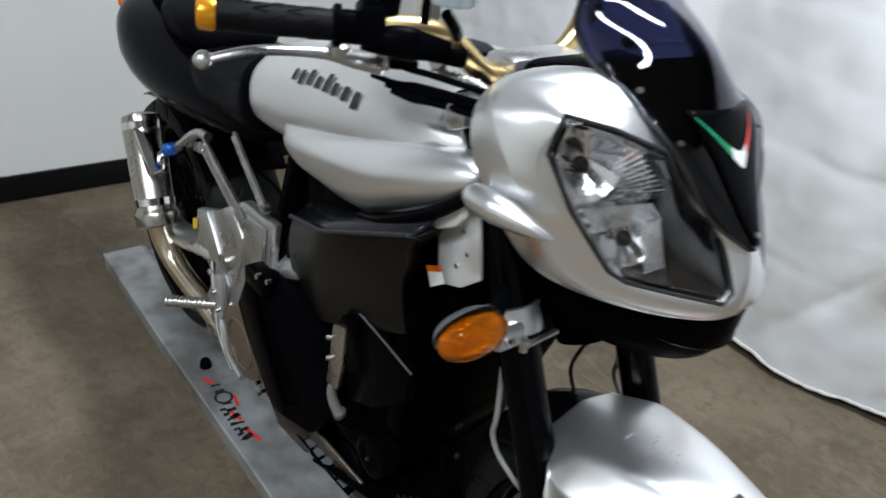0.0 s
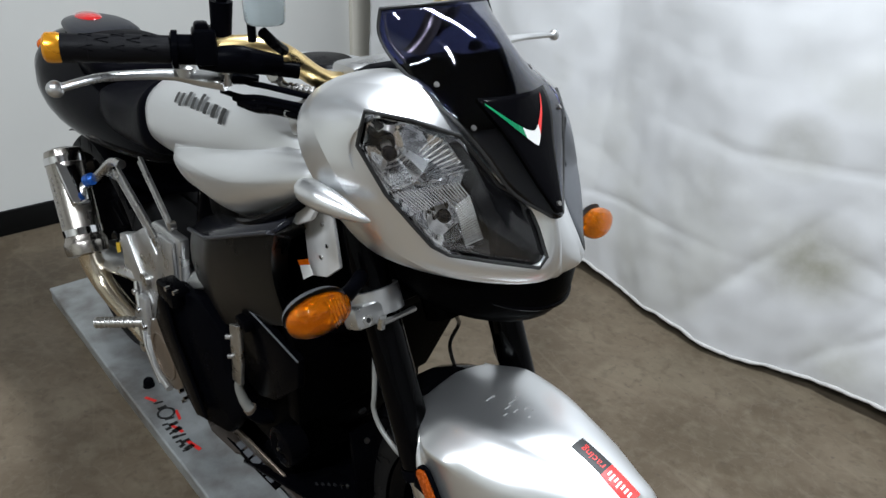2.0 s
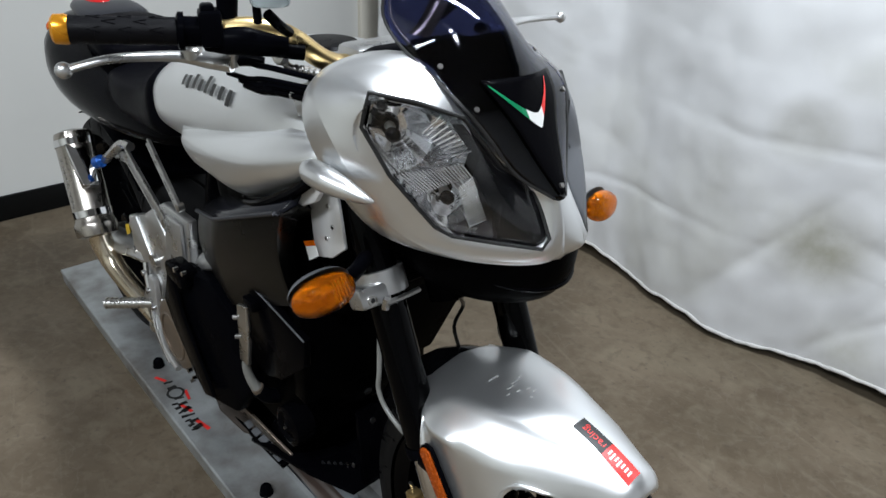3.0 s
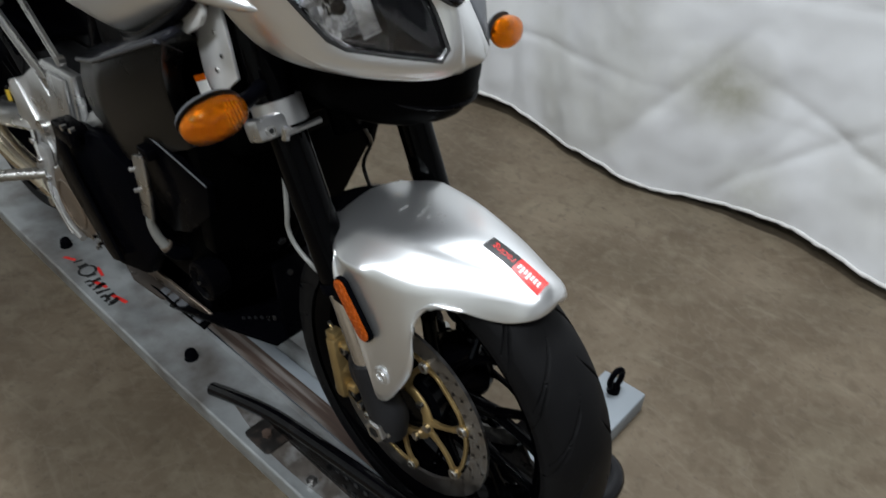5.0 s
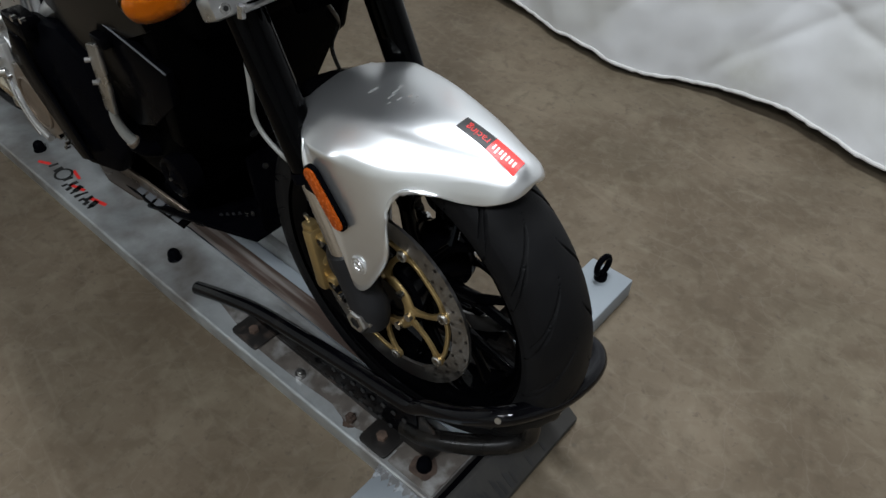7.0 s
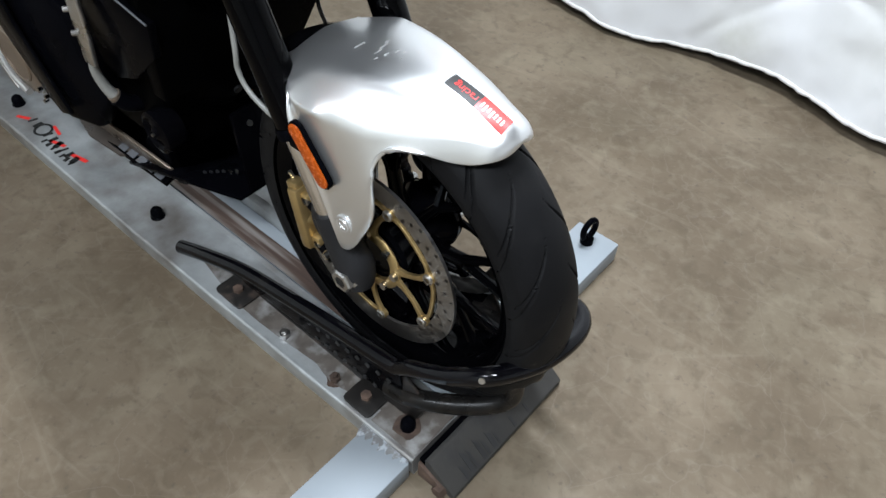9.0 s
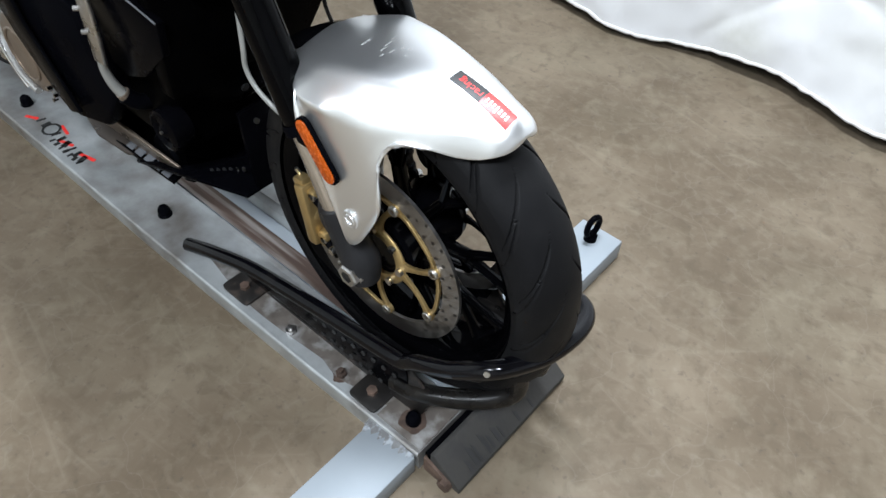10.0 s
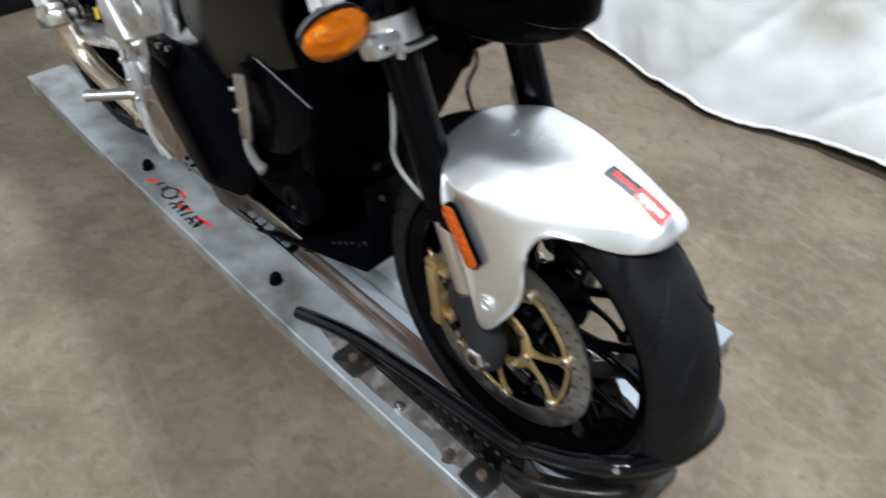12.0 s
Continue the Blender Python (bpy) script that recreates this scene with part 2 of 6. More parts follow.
TABM = material("blackened_steel", (0.011, 0.0095, 0.0085), 0.5, 0.2, 0.4, 40, bump=0.2, bump_scale=150, second=(0.05, 0.035, 0.027), mask=(0.55, 0.7), mask_scale=40)
SIDEM = material("unseen_dark_wall", (0.085, 0.087, 0.095), 0.7, 0, 0.08, 2, bump=0.05, bump_scale=60)
FARWALL = material("unseen_front_wall", (0.60, 0.60, 0.60), 0.7, 0, 0.1, 2, bump=0.05, bump_scale=60)
CEILM = material("ceiling_paint", (0.27, 0.27, 0.275), 0.7, 0, 0.04, 2)
BASEM = material("black_baseboard", (0.005, 0.005, 0.005), 0.4, 0, 0.2, 6, spec=0.1)
TRIMM = material("beige_trim", (0.72, 0.69, 0.60), 0.6, 0, 0.05, 4)
GLASS = clear("headlight_glass", (1, 1, 1), 0.02)
SMOKE = clear("smoked_acrylic", (0.028, 0.034, 0.095), 0.03, 1.0)
LAMPCHROME = material("aluminised_reflector", (0.84, 0.85, 0.87), 0.05, 0.96, 0.03, 20)
HOSEGREY = material("grey_hose", (0.22, 0.22, 0.205), 0.4, 0, 0.1, 20)
STAIN = material("brown_stain", (0.10, 0.086, 0.074), 0.6, 0.2, 0.3, 60, bump=0.1, second=(0.25, 0.25, 0.245), mask=(0.48, 0.72), mask_scale=30)
SOOT = material("soot", (0.018, 0.018, 0.018), 0.75, 0, 0.3, 40)
SMUDGE = material("grey_smudge", (0.17, 0.17, 0.17), 0.6, 0.1, 0.4, 60, second=(0.36, 0.39, 0.42), mask=(0.5, 0.62), mask_scale=90)
FROST = clear("reservoir_plastic", (0.75, 0.82, 0.84), 0.25, 0.7)
MASKM = material("lamp_mask", (0.004, 0.004, 0.0046), 0.4, 0, 0.2, 20, spec=0.03)

# ---- mesh helpers ----


def V(*a):
    return Vector(a)


def part(name, bm, mat, parent=None, label="", sharp=35, smooth=True, subsurf=0, thick=0.0, recalc=True):
    """Links a bmesh, given in world places, as one mesh object."""
    if recalc:
        bmesh.ops.recalc_face_normals(bm, faces=bm.faces)
    me = bpy.data.meshes.new(name)
    bm.to_mesh(me)
    bm.free()
    me.materials.append(mat)
    ob = new(name, me)
    me.polygons.foreach_set("use_smooth", [smooth] * len(me.polygons))
    if smooth and sharp < 180:
        me.set_sharp_from_angle(angle=radians(sharp))
    if thick:
        k = ob.modifiers.new("solidify", "SOLIDIFY")
        k.thickness, k.offset = thick, -1
    if subsurf:
        k = ob.modifiers.new("subsurf", "SUBSURF")
        k.levels = k.render_levels = subsurf
    if parent:
        ob.parent = parent
        ob.matrix_parent_inverse = Matrix.Translation(parent.location).inverted() if parent.type == "EMPTY" else Matrix()
    if label:
        tagged(ob, label)
    return ob


def thing(name, place, label, category, group=""):
    ob = new(name)
    ob.location, ob.empty_display_size = place, 0.05
    return tagged(ob, label, category, group)


def curve_points(points, n):
    """n + 1 points of a smooth line through the given ones."""
    p = [Vector(q) for q in points]
    p = [2 * p[0] - p[1], *p, 2 * p[-1] - p[-2]]
    out, m = [], len(p) - 3
    for i in range(n + 1):
        s = min(i / n * m, m - 1e-6)
        k, t = int(s), s - int(s)
        a, b, c, d = p[k : k + 4]
        out.append(0.5 * (2 * b + (c - a) * t + (2 * a - 5 * b + 4 * c - d) * t * t + (3 * b - a - 3 * c + d) * t**3))
    return out


def loft(rings, closed=True, caps=True, bm=None):
    """Skins rings of equally many points."""
    bm = bm or bmesh.new()
    rows = [[bm.verts.new(p) for p in ring] for ring in rings]
    n = len(rows[0])
    for a, b in zip(rows, rows[1:]):
        for i in range(n if closed else n - 1):
            j = (i + 1) % n
            bm.faces.new((a[i], a[j], b[j], b[i]))
    if caps and closed:
        bm.faces.new(rows[0][::-1])
        bm.faces.new(rows[-1])
    return bm


def tube(points, radius, n=24, seg=14, bm=None, flat=1.0, straight=False):
    """A round bar along a line; radius: one number or one for each given point."""
    path = [Vector(q) for q in points] if straight else curve_points(points, n)
    radii = radius if isinstance(radius, (list, tuple)) else [radius] * len(points)
    rings, up = [], Vector((0, 0, 1))
    side = None
    for i, p in enumerate(path):
        d = (path[min(i + 1, len(path) - 1)] - path[max(i - 1, 0)]).normalized()
        if side is None:
            side = d.cross(up if abs(d.z) < 0.9 else Vector((1, 0, 0))).normalized()
        side = (side - d * side.dot(d)).normalized()
        top = side.cross(d)
        s = i / (len(path) - 1) * (len(radii) - 1)
        k = min(int(s), len(radii) - 2)
        r = radii[k] + (radii[k + 1] - radii[k]) * (s - k)
        rings.append([p + r * (math.cos(a) * side + flat * math.sin(a) * top) for a in (2 * math.pi * j / seg for j in range(seg))])
    return loft(rings, bm=bm)


def rod(a, b, r, seg=16, bm=None, r2=None):
    return tube([a, b], [r, r if r2 is None else r2], seg=seg, bm=bm, straight=True)


def box(lo, hi, bevel=0.003, bm=None, turn=None):
    """A block with rounded edges; turn: a matrix that is applied to it."""
    own = bmesh.new()
    bmesh.ops.create_cube(own, size=1)
    for v in own.verts:
        v.co = Vector(((v.co[i] + 0.5) * (hi[i] - lo[i]) + lo[i] for i in range(3)))
    if bevel:
        bmesh.ops.bevel(own, geom=list(own.edges), offset=bevel, segments=2, affect="EDGES", profile=0.5)
    if turn is not None:
        own.transform(turn)
    return join(bm, own)


def join(bm, own):
    if bm is None:
        return own
    me = bpy.data.meshes.new("join")
    own.to_mesh(me)
    own.free()
    bm.from_mesh(me)
    bpy.data.meshes.remove(me)
    return bm


def lathe(profile, centre, axis="y", seg=64, closed=False, bm=None, arc=None):
    """Turns a profile of (radius, along) round an axis through centre."""
    c = Vector(centre)
    rings = []
    for j in range(seg):
        a = 2 * math.pi * j / seg
        u, w = math.cos(a), math.sin(a)
        ring = []
        for r, h in profile:
            ring.append(c + (V(r * u, h, r * w) if axis == "y" else V(h, r * u, r * w) if axis == "x" else V(r * u, r * w, h)))
        rings.append(ring)
    rings.append(rings[0])
    own = loft(rings, closed=closed, caps=False)
    bmesh.ops.remove_doubles(own, verts=own.verts, dist=1e-6)
    return join(bm, own)


def slab(outline, depth, bm=None, bevel=0.0):
    """A plate: an outline of 3D points, pushed by the vector depth."""
    own = bmesh.new()
    a = [own.verts.new(p) for p in outline]
    b = [own.verts.new(Vector(p) + Vector(depth)) for p in outline]
    own.faces.new(a[::-1])
    own.faces.new(b)
    n = len(a)
    for i in range(n):
        own.faces.new((a[i], a[(i + 1) % n], b[(i + 1) % n], b[i]))
    bmesh.ops.recalc_face_normals(own, faces=own.faces)
    if bevel:
        bmesh.ops.bevel(own, geom=list(own.edges), offset=bevel, segments=2, affect="EDGES", profile=0.5)
    return join(bm, own)


def blob(centre, radii, turn=None, seg=24, rings=14, bm=None, power=1.0):
    """A rounded body, round or squarish by power."""
    own = bmesh.new()
    bmesh.ops.create_uvsphere(own, u_segments=seg, v_segments=rings, radius=1)
    for v in own.verts:
        q = Vector([math.copysign(abs(t) ** power, t) * r for t, r in zip(v.co, radii)])
        v.co = (turn @ q if turn is not None else q) + Vector(centre)
    return join(bm, own)


def mirrored(bm):
    """The same shape on the other side of the motorcycle."""
    own = bm.copy()
    for v in own.verts:
        v.co.y *= -1
    bmesh.ops.reverse_faces(own, faces=own.faces)
    return own


def screw_head(at, way, r=0.005, h=0.003, bm=None):
    """A hexagon-socket head standing on a surface."""
    at, way = Vector(at), Vector(way).normalized()
    bm = rod(at - way * 0.002, at + way * h, r, 12, bm)
    return bm


# ---- the room ----
WALL_X, SIDE_Y = -2.45, 1.75


def structure(name, bm, mat, label, category, **kw):
    return tagged(part(name, bm, mat, **kw), label, category, kind="structure")


structure("floor", box((-2.65, -4.2, -0.1), (4.2, 1.95, 0.0), 0), FLOORM, "sealed brown-grey concrete floor with stains and faint scratches", "floor", smooth=False)
# unseen ceiling; its dark tone limits fill light and reflections
structure("ceiling", box((-2.65, -4.2, CEIL), (4.2, 1.95, CEIL + 0.1), 0), CEILM, "unseen ceiling, toned dark to hold reflections down", "ceiling", smooth=False)
structure("wall_back", box((WALL_X - 0.2, -4.2, 0), (WALL_X, 1.95, CEIL), 0), WALLM, "plain white painted wall behind the tail", "wall", smooth=False)
# unseen wall, added dark for the silver crown and tank to reflect
structure("wall_side", box((WALL_X, SIDE_Y, 0), (4.2, SIDE_Y + 0.2, CEIL), 0), SIDEM, "unseen dark wall behind the cloth, for dark reflections", "wall", smooth=False)
# unseen front and near walls, added pale to brighten the silver paint
structure("wall_front", box((4.0, -4.2, 0), (4.2, SIDE_Y, CEIL), 0), FARWALL, "unseen pale front wall, for bright reflections", "wall", smooth=False)
structure("wall_near", box((WALL_X, -4.2, 0), (4.0, -4.0, CEIL), 0), NEARWALL, "unseen pale near wall, for bright reflections", "wall", smooth=False)
structure("baseboard", box((WALL_X, -4.0, 0), (WALL_X + 0.015, SIDE_Y, 0.095), 0.003), BASEM, "black baseboard along the foot of the wall", "baseboard")
structure("trim", box((WALL_X, 1.43, 0.095), (WALL_X + 0.03, 1.55, CEIL), 0.004), TRIMM, "beige vertical trim strip on the wall", "trim")


def hang(x, z):
    """How far the cloth stands out from its line at a place."""
    low = 1 - min(1, z / 2.6)
    foot = float(np.interp(x, (-2.4, -2.0, -1.6, -1.3, -1.05, -0.9, -0.74, -0.6, -0.45, -0.35, -0.2, -0.05, 0.06, 0.16, 0.3, 0.43, 0.8, 1.3, 2.0, 4.0), (1.39, 1.34, 1.36, 1.33, 1.335, 1.36, 1.335, 1.29, 1.258, 1.252, 1.285, 1.31, 1.320, 1.312, 1.280, 1.240, 1.30, 1.27, 1.31, 1.30)))
    y = 1.33 + (foot - 1.33) * low + 0.014 * math.sin(x * 4.1 + 0.6) * (1 - low) + 0.003 * math.sin(x * 9.3 + 1.9 + 0.5 * z)
    y += 0.030 * noise.noise(V(x * 1.7, z * 1.4, 3.1)) * min(1, z / 0.3) + 0.010 * noise.noise(V(x * 5.8 + z * 0.8, z * 1.5 - x, 8.2)) + 0.006 * noise.noise(V(x * 10 - z * 3, z * 8 + x * 2, 2.2)) + 0.0010 * noise.noise(V(x * 24 + z * 6, z * 21 - x * 5, 6.2))
    crease = 0.0
    for cx, cz, lx, lz, amp in ((-0.35, 0.62, 0.8, -0.20, 0.008), (0.15, 0.35, 0.7, -0.25, 0.008), (-0.85, 0.45, 0.7, -0.25, 0.006), (0.5, 0.75, 0.8, -0.15, 0.007), (-0.6, 0.85, 0.8, -0.10, 0.006), (0.1, 0.95, 0.8, 0.06, 0.006), (-1.2, 0.75, 0.6, -0.15, 0.005), (0.75, 0.4, 0.6, -0.4, 0.008), (0.12, 0.28, 0.5, 0.45, 0.010), (0.48, 0.30, 0.25, 0.5, 0.009), (-0.28, 0.32, 0.45, 0.6, 0.009), (0.62, 0.16, -0.2, 0.4, 0.008), (-0.05, 0.14, 0.3, 0.5, 0.007)):
        n = math.hypot(lx, lz)
        u, w = ((x - cx) * lx + (z - cz) * lz) / n, ((x - cx) * -lz + (z - cz) * lx) / n
        crease += amp * math.exp(-abs(w) / 0.020 - ((u / 0.26) ** 2)) * (0.8 if cz < 0.4 and cx > -0.3 else 0.30)
    # pressed fold lines that run along the cloth
    for fz, amp in ((0.32, 0.0045), (0.655, 0.0045), (0.99, 0.0040)):
        d = z - fz - 0.018 * math.sin(x * 3.3 + 9 * fz) - 0.006 * noise.noise(V(x * 7, fz * 9, 0.5))
        crease += amp * math.exp(-abs(d) / 0.011) * (0.55 + 0.9 * noise.noise(V(x * 2.6, fz * 5, 4.1)))
    y += 0.006 * noise.noise(V(x * 16, z * 5, 5.5)) * low**4 + 0.003 * noise.noise(V(x * 34, z * 12, 1.5)) * low**8
    return y + crease


def cloth_foot(x):
    """Height of the cloth's lower edge over the floor."""
    return 0.032 + 0.013 * math.sin(x * 5.1 + 0.4) + 0.005 * math.sin(x * 11.7 + 1) + 0.005 * noise.noise(V(x * 9, 4.4, 0)) + 0.0045 * noise.noise(V(x * 27, 1.4, 0)) + 0.002 * noise.noise(V(x * 60, 7.4, 0))


# unseen top edge, kept low so the dark wall reflects above it
CLOTH_TOP = 1.92


def cloth_sheet():
    bm = bmesh.new()
    nx, nz = 420, 140
    rows = []
    for k in range(nz + 1):
        t = (k / nz) ** 1.35
        row = []
        for i in range(nx + 1):
            x = -2.19 + 5.97 * i / nx
            foot = cloth_foot(x)
            z = foot + (CLOTH_TOP - foot) * t
            row.append(bm.verts.new((x, hang(x, z), z)))
        rows.append(row)
    for a, b in zip(rows, rows[1:]):
        for i in range(nx):
            bm.faces.new((a[i], a[i + 1], b[i + 1], b[i]))
    return bm


backdrop_cloth = thing("hanging_cloth", (0, 1.34, 0.03), "white creased cloth backdrop hanging just above the floor", "curtain")
part("sheet", cloth_sheet(), CLOTH, backdrop_cloth, sharp=180, thick=0.003)
hem = []
for i in range(421):
    x = -2.19 + 5.97 * i / 420
    foot = cloth_foot(x)
    hem.append(V(x, hang(x, foot) - 0.002, foot + 0.004))
part("hem", tube(hem, [0.0062 + 0.0030 * noise.noise(V(i * 0.6, 2.2, 0)) for i in range(421)], seg=8, straight=True), HEM, backdrop_cloth, "thick stitched hem with frayed edge")
part("rail", rod((-2.42, 1.37, CLOTH_TOP + 0.012), (3.78, 1.37, CLOTH_TOP + 0.012), 0.016, 12), STEEL, backdrop_cloth)
for x in (-2.2, -0.2, 1.8, 3.6):
    part("bracket", rod((x, 1.37, CLOTH_TOP + 0.012), (x, 1.37, CEIL), 0.008, 8), STEEL, backdrop_cloth)


def lamp_housing(x, y, sx, sy):
    lamp = thing("ceiling_light", (x, y, CEIL), "white rectangular ceiling light with a bright panel", "lamp", "ceiling lights")
    z = CEIL
    rim = 0.03
    bm = box((x - sx / 2 - rim, y - sy / 2 - rim, z - 0.08), (x - sx / 2, y + sy / 2 + rim, z), 0.003)
    box((x + sx / 2, y - sy / 2 - rim, z - 0.08), (x + sx / 2 + rim, y + sy / 2 + rim, z), 0.003, bm)
    box((x - sx / 2, y - sy / 2 - rim, z - 0.08), (x + sx / 2, y - sy / 2, z), 0.003, bm)
    box((x - sx / 2, y + sy / 2, z - 0.08), (x + sx / 2, y + sy / 2 + rim, z), 0.003, bm)
    part("frame", bm, WHITE, lamp)


for lx, ly, sx, sy, _ in LAMPS:
    lamp_housing(lx, ly, sx, sy)

# ---- the stand under the motorcycle ----
PLATE = 0.055
stand = thing("motorcycle_stand", (-0.8, 0, 0), "galvanised steel motorcycle stand with black tube wheel chock on floor", "stand")


# outer edge of the flanges along their length
FLANGE = ((-1.83, 0.172), (-1.25, 0.180), (-0.60, 0.180), (-0.10, 0.172), (0.172, 0.166))


def flange(side):
    """One long folded flange: flat top, rolled outer edge, inner slope into the trough."""
    prof = [(0.165, 0.0), (0.168, 0.012), (0.168, PLATE - 0.006), (0.163, PLATE), (0.060, PLATE), (0.045, PLATE - 0.008), (0.036, 0.026), (0.036, 0.0)]
    rings = [[V(x, side * (y + (edge - 0.168 if y > 0.1 else 0)), z) for y, z in prof] for x, edge in FLANGE]
    return loft(rings)


part("flange", flange(-1), GALV, stand, "dull galvanised flange with dirt and scratches", sharp=25)
part("flange_lip", tube([V(x, 0.0025 - edge, PLATE - 0.005) for x, edge in FLANGE], 0.0055, seg=10, straight=True), GALV, stand, "rolled outer edge")
part("flange", flange(1), GALV, stand, "dull galvanised flange with dirt and scratches", sharp=25)
part("trough", box((-1.83, -0.036, 0.0), (0.172, 0.036, 0.033), 0.001), GALVBLUE, stand, "blue-grey wheel trough")
bm = box((-0.95, -0.036, 0.0335), (0.05, 0.008, 0.0350), 0.0005)
part("rust_strip", bm, RUSTSTREAK, stand, "rust-brown worn strip along the trough")
bm = box((0.070, -0.62, 0.0), (0.170, -0.170, 0.049), 0.004)
part("cross_beam", bm, GALVBLUE, stand, "clean blue-grey galvanised cross beam")
bm = box((0.060, 0.169, 0.0), (0.160, 0.482, 0.049), 0.004)
part("cross_beam", bm, GALVBLUE, stand, "clean blue-grey galvanised cross beam")
# sloping pad in front of the wheel
bm = slab([V(0.188, -0.155, 0.010), V(0.188, -0.155, 0.060), V(0.198, -0.155, 0.062), V(0.252, -0.155, 0.018), V(0.252, -0.155, 0.004)], (0, 0.30, 0), bevel=0.002)
part("ramp_pad", bm, WORN, stand, "scuffed grey rubber ramp with black scrape marks")
for k, (y, w, h) in enumerate(((-0.118, 0.006, 0.40), (-0.104, 0.009, 0.62), (-0.092, 0.005, 0.55), (-0.072, 0.008, 0.60), (-0.060, 0.006, 0.45), (-0.045, 0.009, 0.50), (-0.032, 0.004, 0.38), (0.010, 0.006, 0.35), (0.048, 0.005, 0.30))):
    a, b = V(0.198, y, 0.0625).lerp(V(0.252, y, 0.0185), 0.95 - h), V(0.198, y, 0.0625).lerp(V(0.252, y, 0.0185), 0.93)
    part("scrape_mark", slab([a, b, b + V(0, w, 0), a.lerp(b, 0.25) + V(0, w, 0)], (0.0006, 0, 0.0008)), SOOT, stand)
part("ramp_bar", box((0.172, -0.150, 0.004), (0.190, 0.150, 0.040), 0.002), SATIN, stand)
bm = rod((0.226, -0.168, 0.014), (0.226, -0.150, 0.014), 0.012, 6)
part("ramp_bolt", bm, RUST, stand)
bm = slab([V(0.178, -0.160, 0.004), V(0.178, -0.160, 0.045), V(0.235, -0.160, 0.022), V(0.235, -0.160, 0.004)], (0, 0.006, 0), bevel=0.001)
part("ramp_cheek", bm, RUST, stand)

# rubber-capped bolts, nuts, tabs
for x, y, s in ((-0.592, -0.122, 1), (-1.157, -0.127, 1), (0.126, -0.128, 1), (-0.592, 0.122, 1), (-1.157, 0.122, 1), (0.126, 0.122, 1)):
    bm = lathe([(0.0, 0.025), (0.006, 0.0245), (0.011, 0.020), (0.0132, 0.012), (0.0128, 0.004), (0.0150, 0.002), (0.0150, 0.0)], (x, y, PLATE), "z", 20)
    part("bolt", bm, BLACK, stand, "black capped bolt head")
for x, y in ((-0.030, -0.146), (-0.165, -0.144)):
    bm = rod((x, y, PLATE), (x, y, PLATE + 0.010), 0.010, 6)
    rod((x, y, PLATE + 0.010), (x, y, PLATE + 0.018), 0.005, 10, bm)
    part("nut", bm, RUST if x > -0.1 else DISC, stand, "dull zinc nut on a stud")
for x0, x1 in ((-0.345, -0.270), (0.005, 0.068)):
    bm = slab([V(x0 + (x1 - x0) * u, -0.164 + 0.062 * w, PLATE) for u, w in ((0.12, 0), (0.88, 0), (0.97, 0.04), (1, 0.15), (1, 1), (0, 1), (0, 0.15), (0.03, 0.04))], (0, 0, 0.006), bevel=0.0012)
    part("tab", bm, TABM, stand, "dark rusty bolted steel tab")
    part("tab_bolt", rod(((x0 + x1) / 2, -0.136, PLATE + 0.004), ((x0 + x1) / 2, -0.136, PLATE + 0.013), 0.010, 6), RUST, stand)
part("corner_plate", box((0.072, -0.160, PLATE), (0.170, -0.060, PLATE + 0.003), 0.001), STAIN, stand, "stained corner plate")


def stain(x, y, r, mat, lift, seed, squeeze=1.0):
    """A thin uneven blot on the plate."""
    rng = random.Random(seed)
    out = []
    for k in range(26):
        a = 2 * math.pi * k / 26
        q = r * (0.9 + 0.06 * math.sin(3 * a + seed) + 0.05 * math.sin(5 * a + 2 * seed) + rng.uniform(-0.05, 0.05))
        out.append(V(x + q * math.cos(a), y + q * squeeze * math.sin(a), PLATE + lift))
    return part("stain", slab(out, (0, 0, 0.0004)), mat, stand)


stain(0.126, -0.128, 0.026, RUST, 0.003, 3)
stain(-0.20, -0.125, 0.25, STAIN, 0.0, 21, 0.13)
stain(-0.02, -0.122, 0.11, STAIN, 0.0008, 8, 0.30)
stain(-0.030, -0.146, 0.018, RUST, 0.0006, 5)
rng = random.Random(12)
out = [V(0.064, -0.170, 0.0492)]
for k in range(15):
    x = 0.066 + 0.1 * k / 14
    out.append(V(x, -0.170 - (0.030 - 0.018 * k / 14) * (rng.uniform(0.75, 1.1) if k % 2 else rng.uniform(0.3, 0.6)), 0.0492))
out.append(V(0.167, -0.170, 0.0492))
part("soot_stain", slab(out, (0, 0, 0.0004)), SMUDGE, stand, "sooty jagged stain")


def eyebolt(x, y, z):
    bm = rod((x, y, z), (x, y, z + 0.012), 0.014, 16)
    ring = [V(x + 0.0030 * math.sin(a), y + 0.018 * math.sin(a), z + 0.037 + 0.024 * math.cos(a)) for a in (2 * math.pi * k / 28 for k in range(29))]
    return tube(ring, 0.0065, seg=10, bm=bm, straight=True)


part("eyebolt", eyebolt(0.105, 0.440, 0.049), BLACK, stand, "black eye bolt")
part("eyebolt", eyebolt(0.118, -0.575, 0.049), BLACK, stand, "black eye bolt")

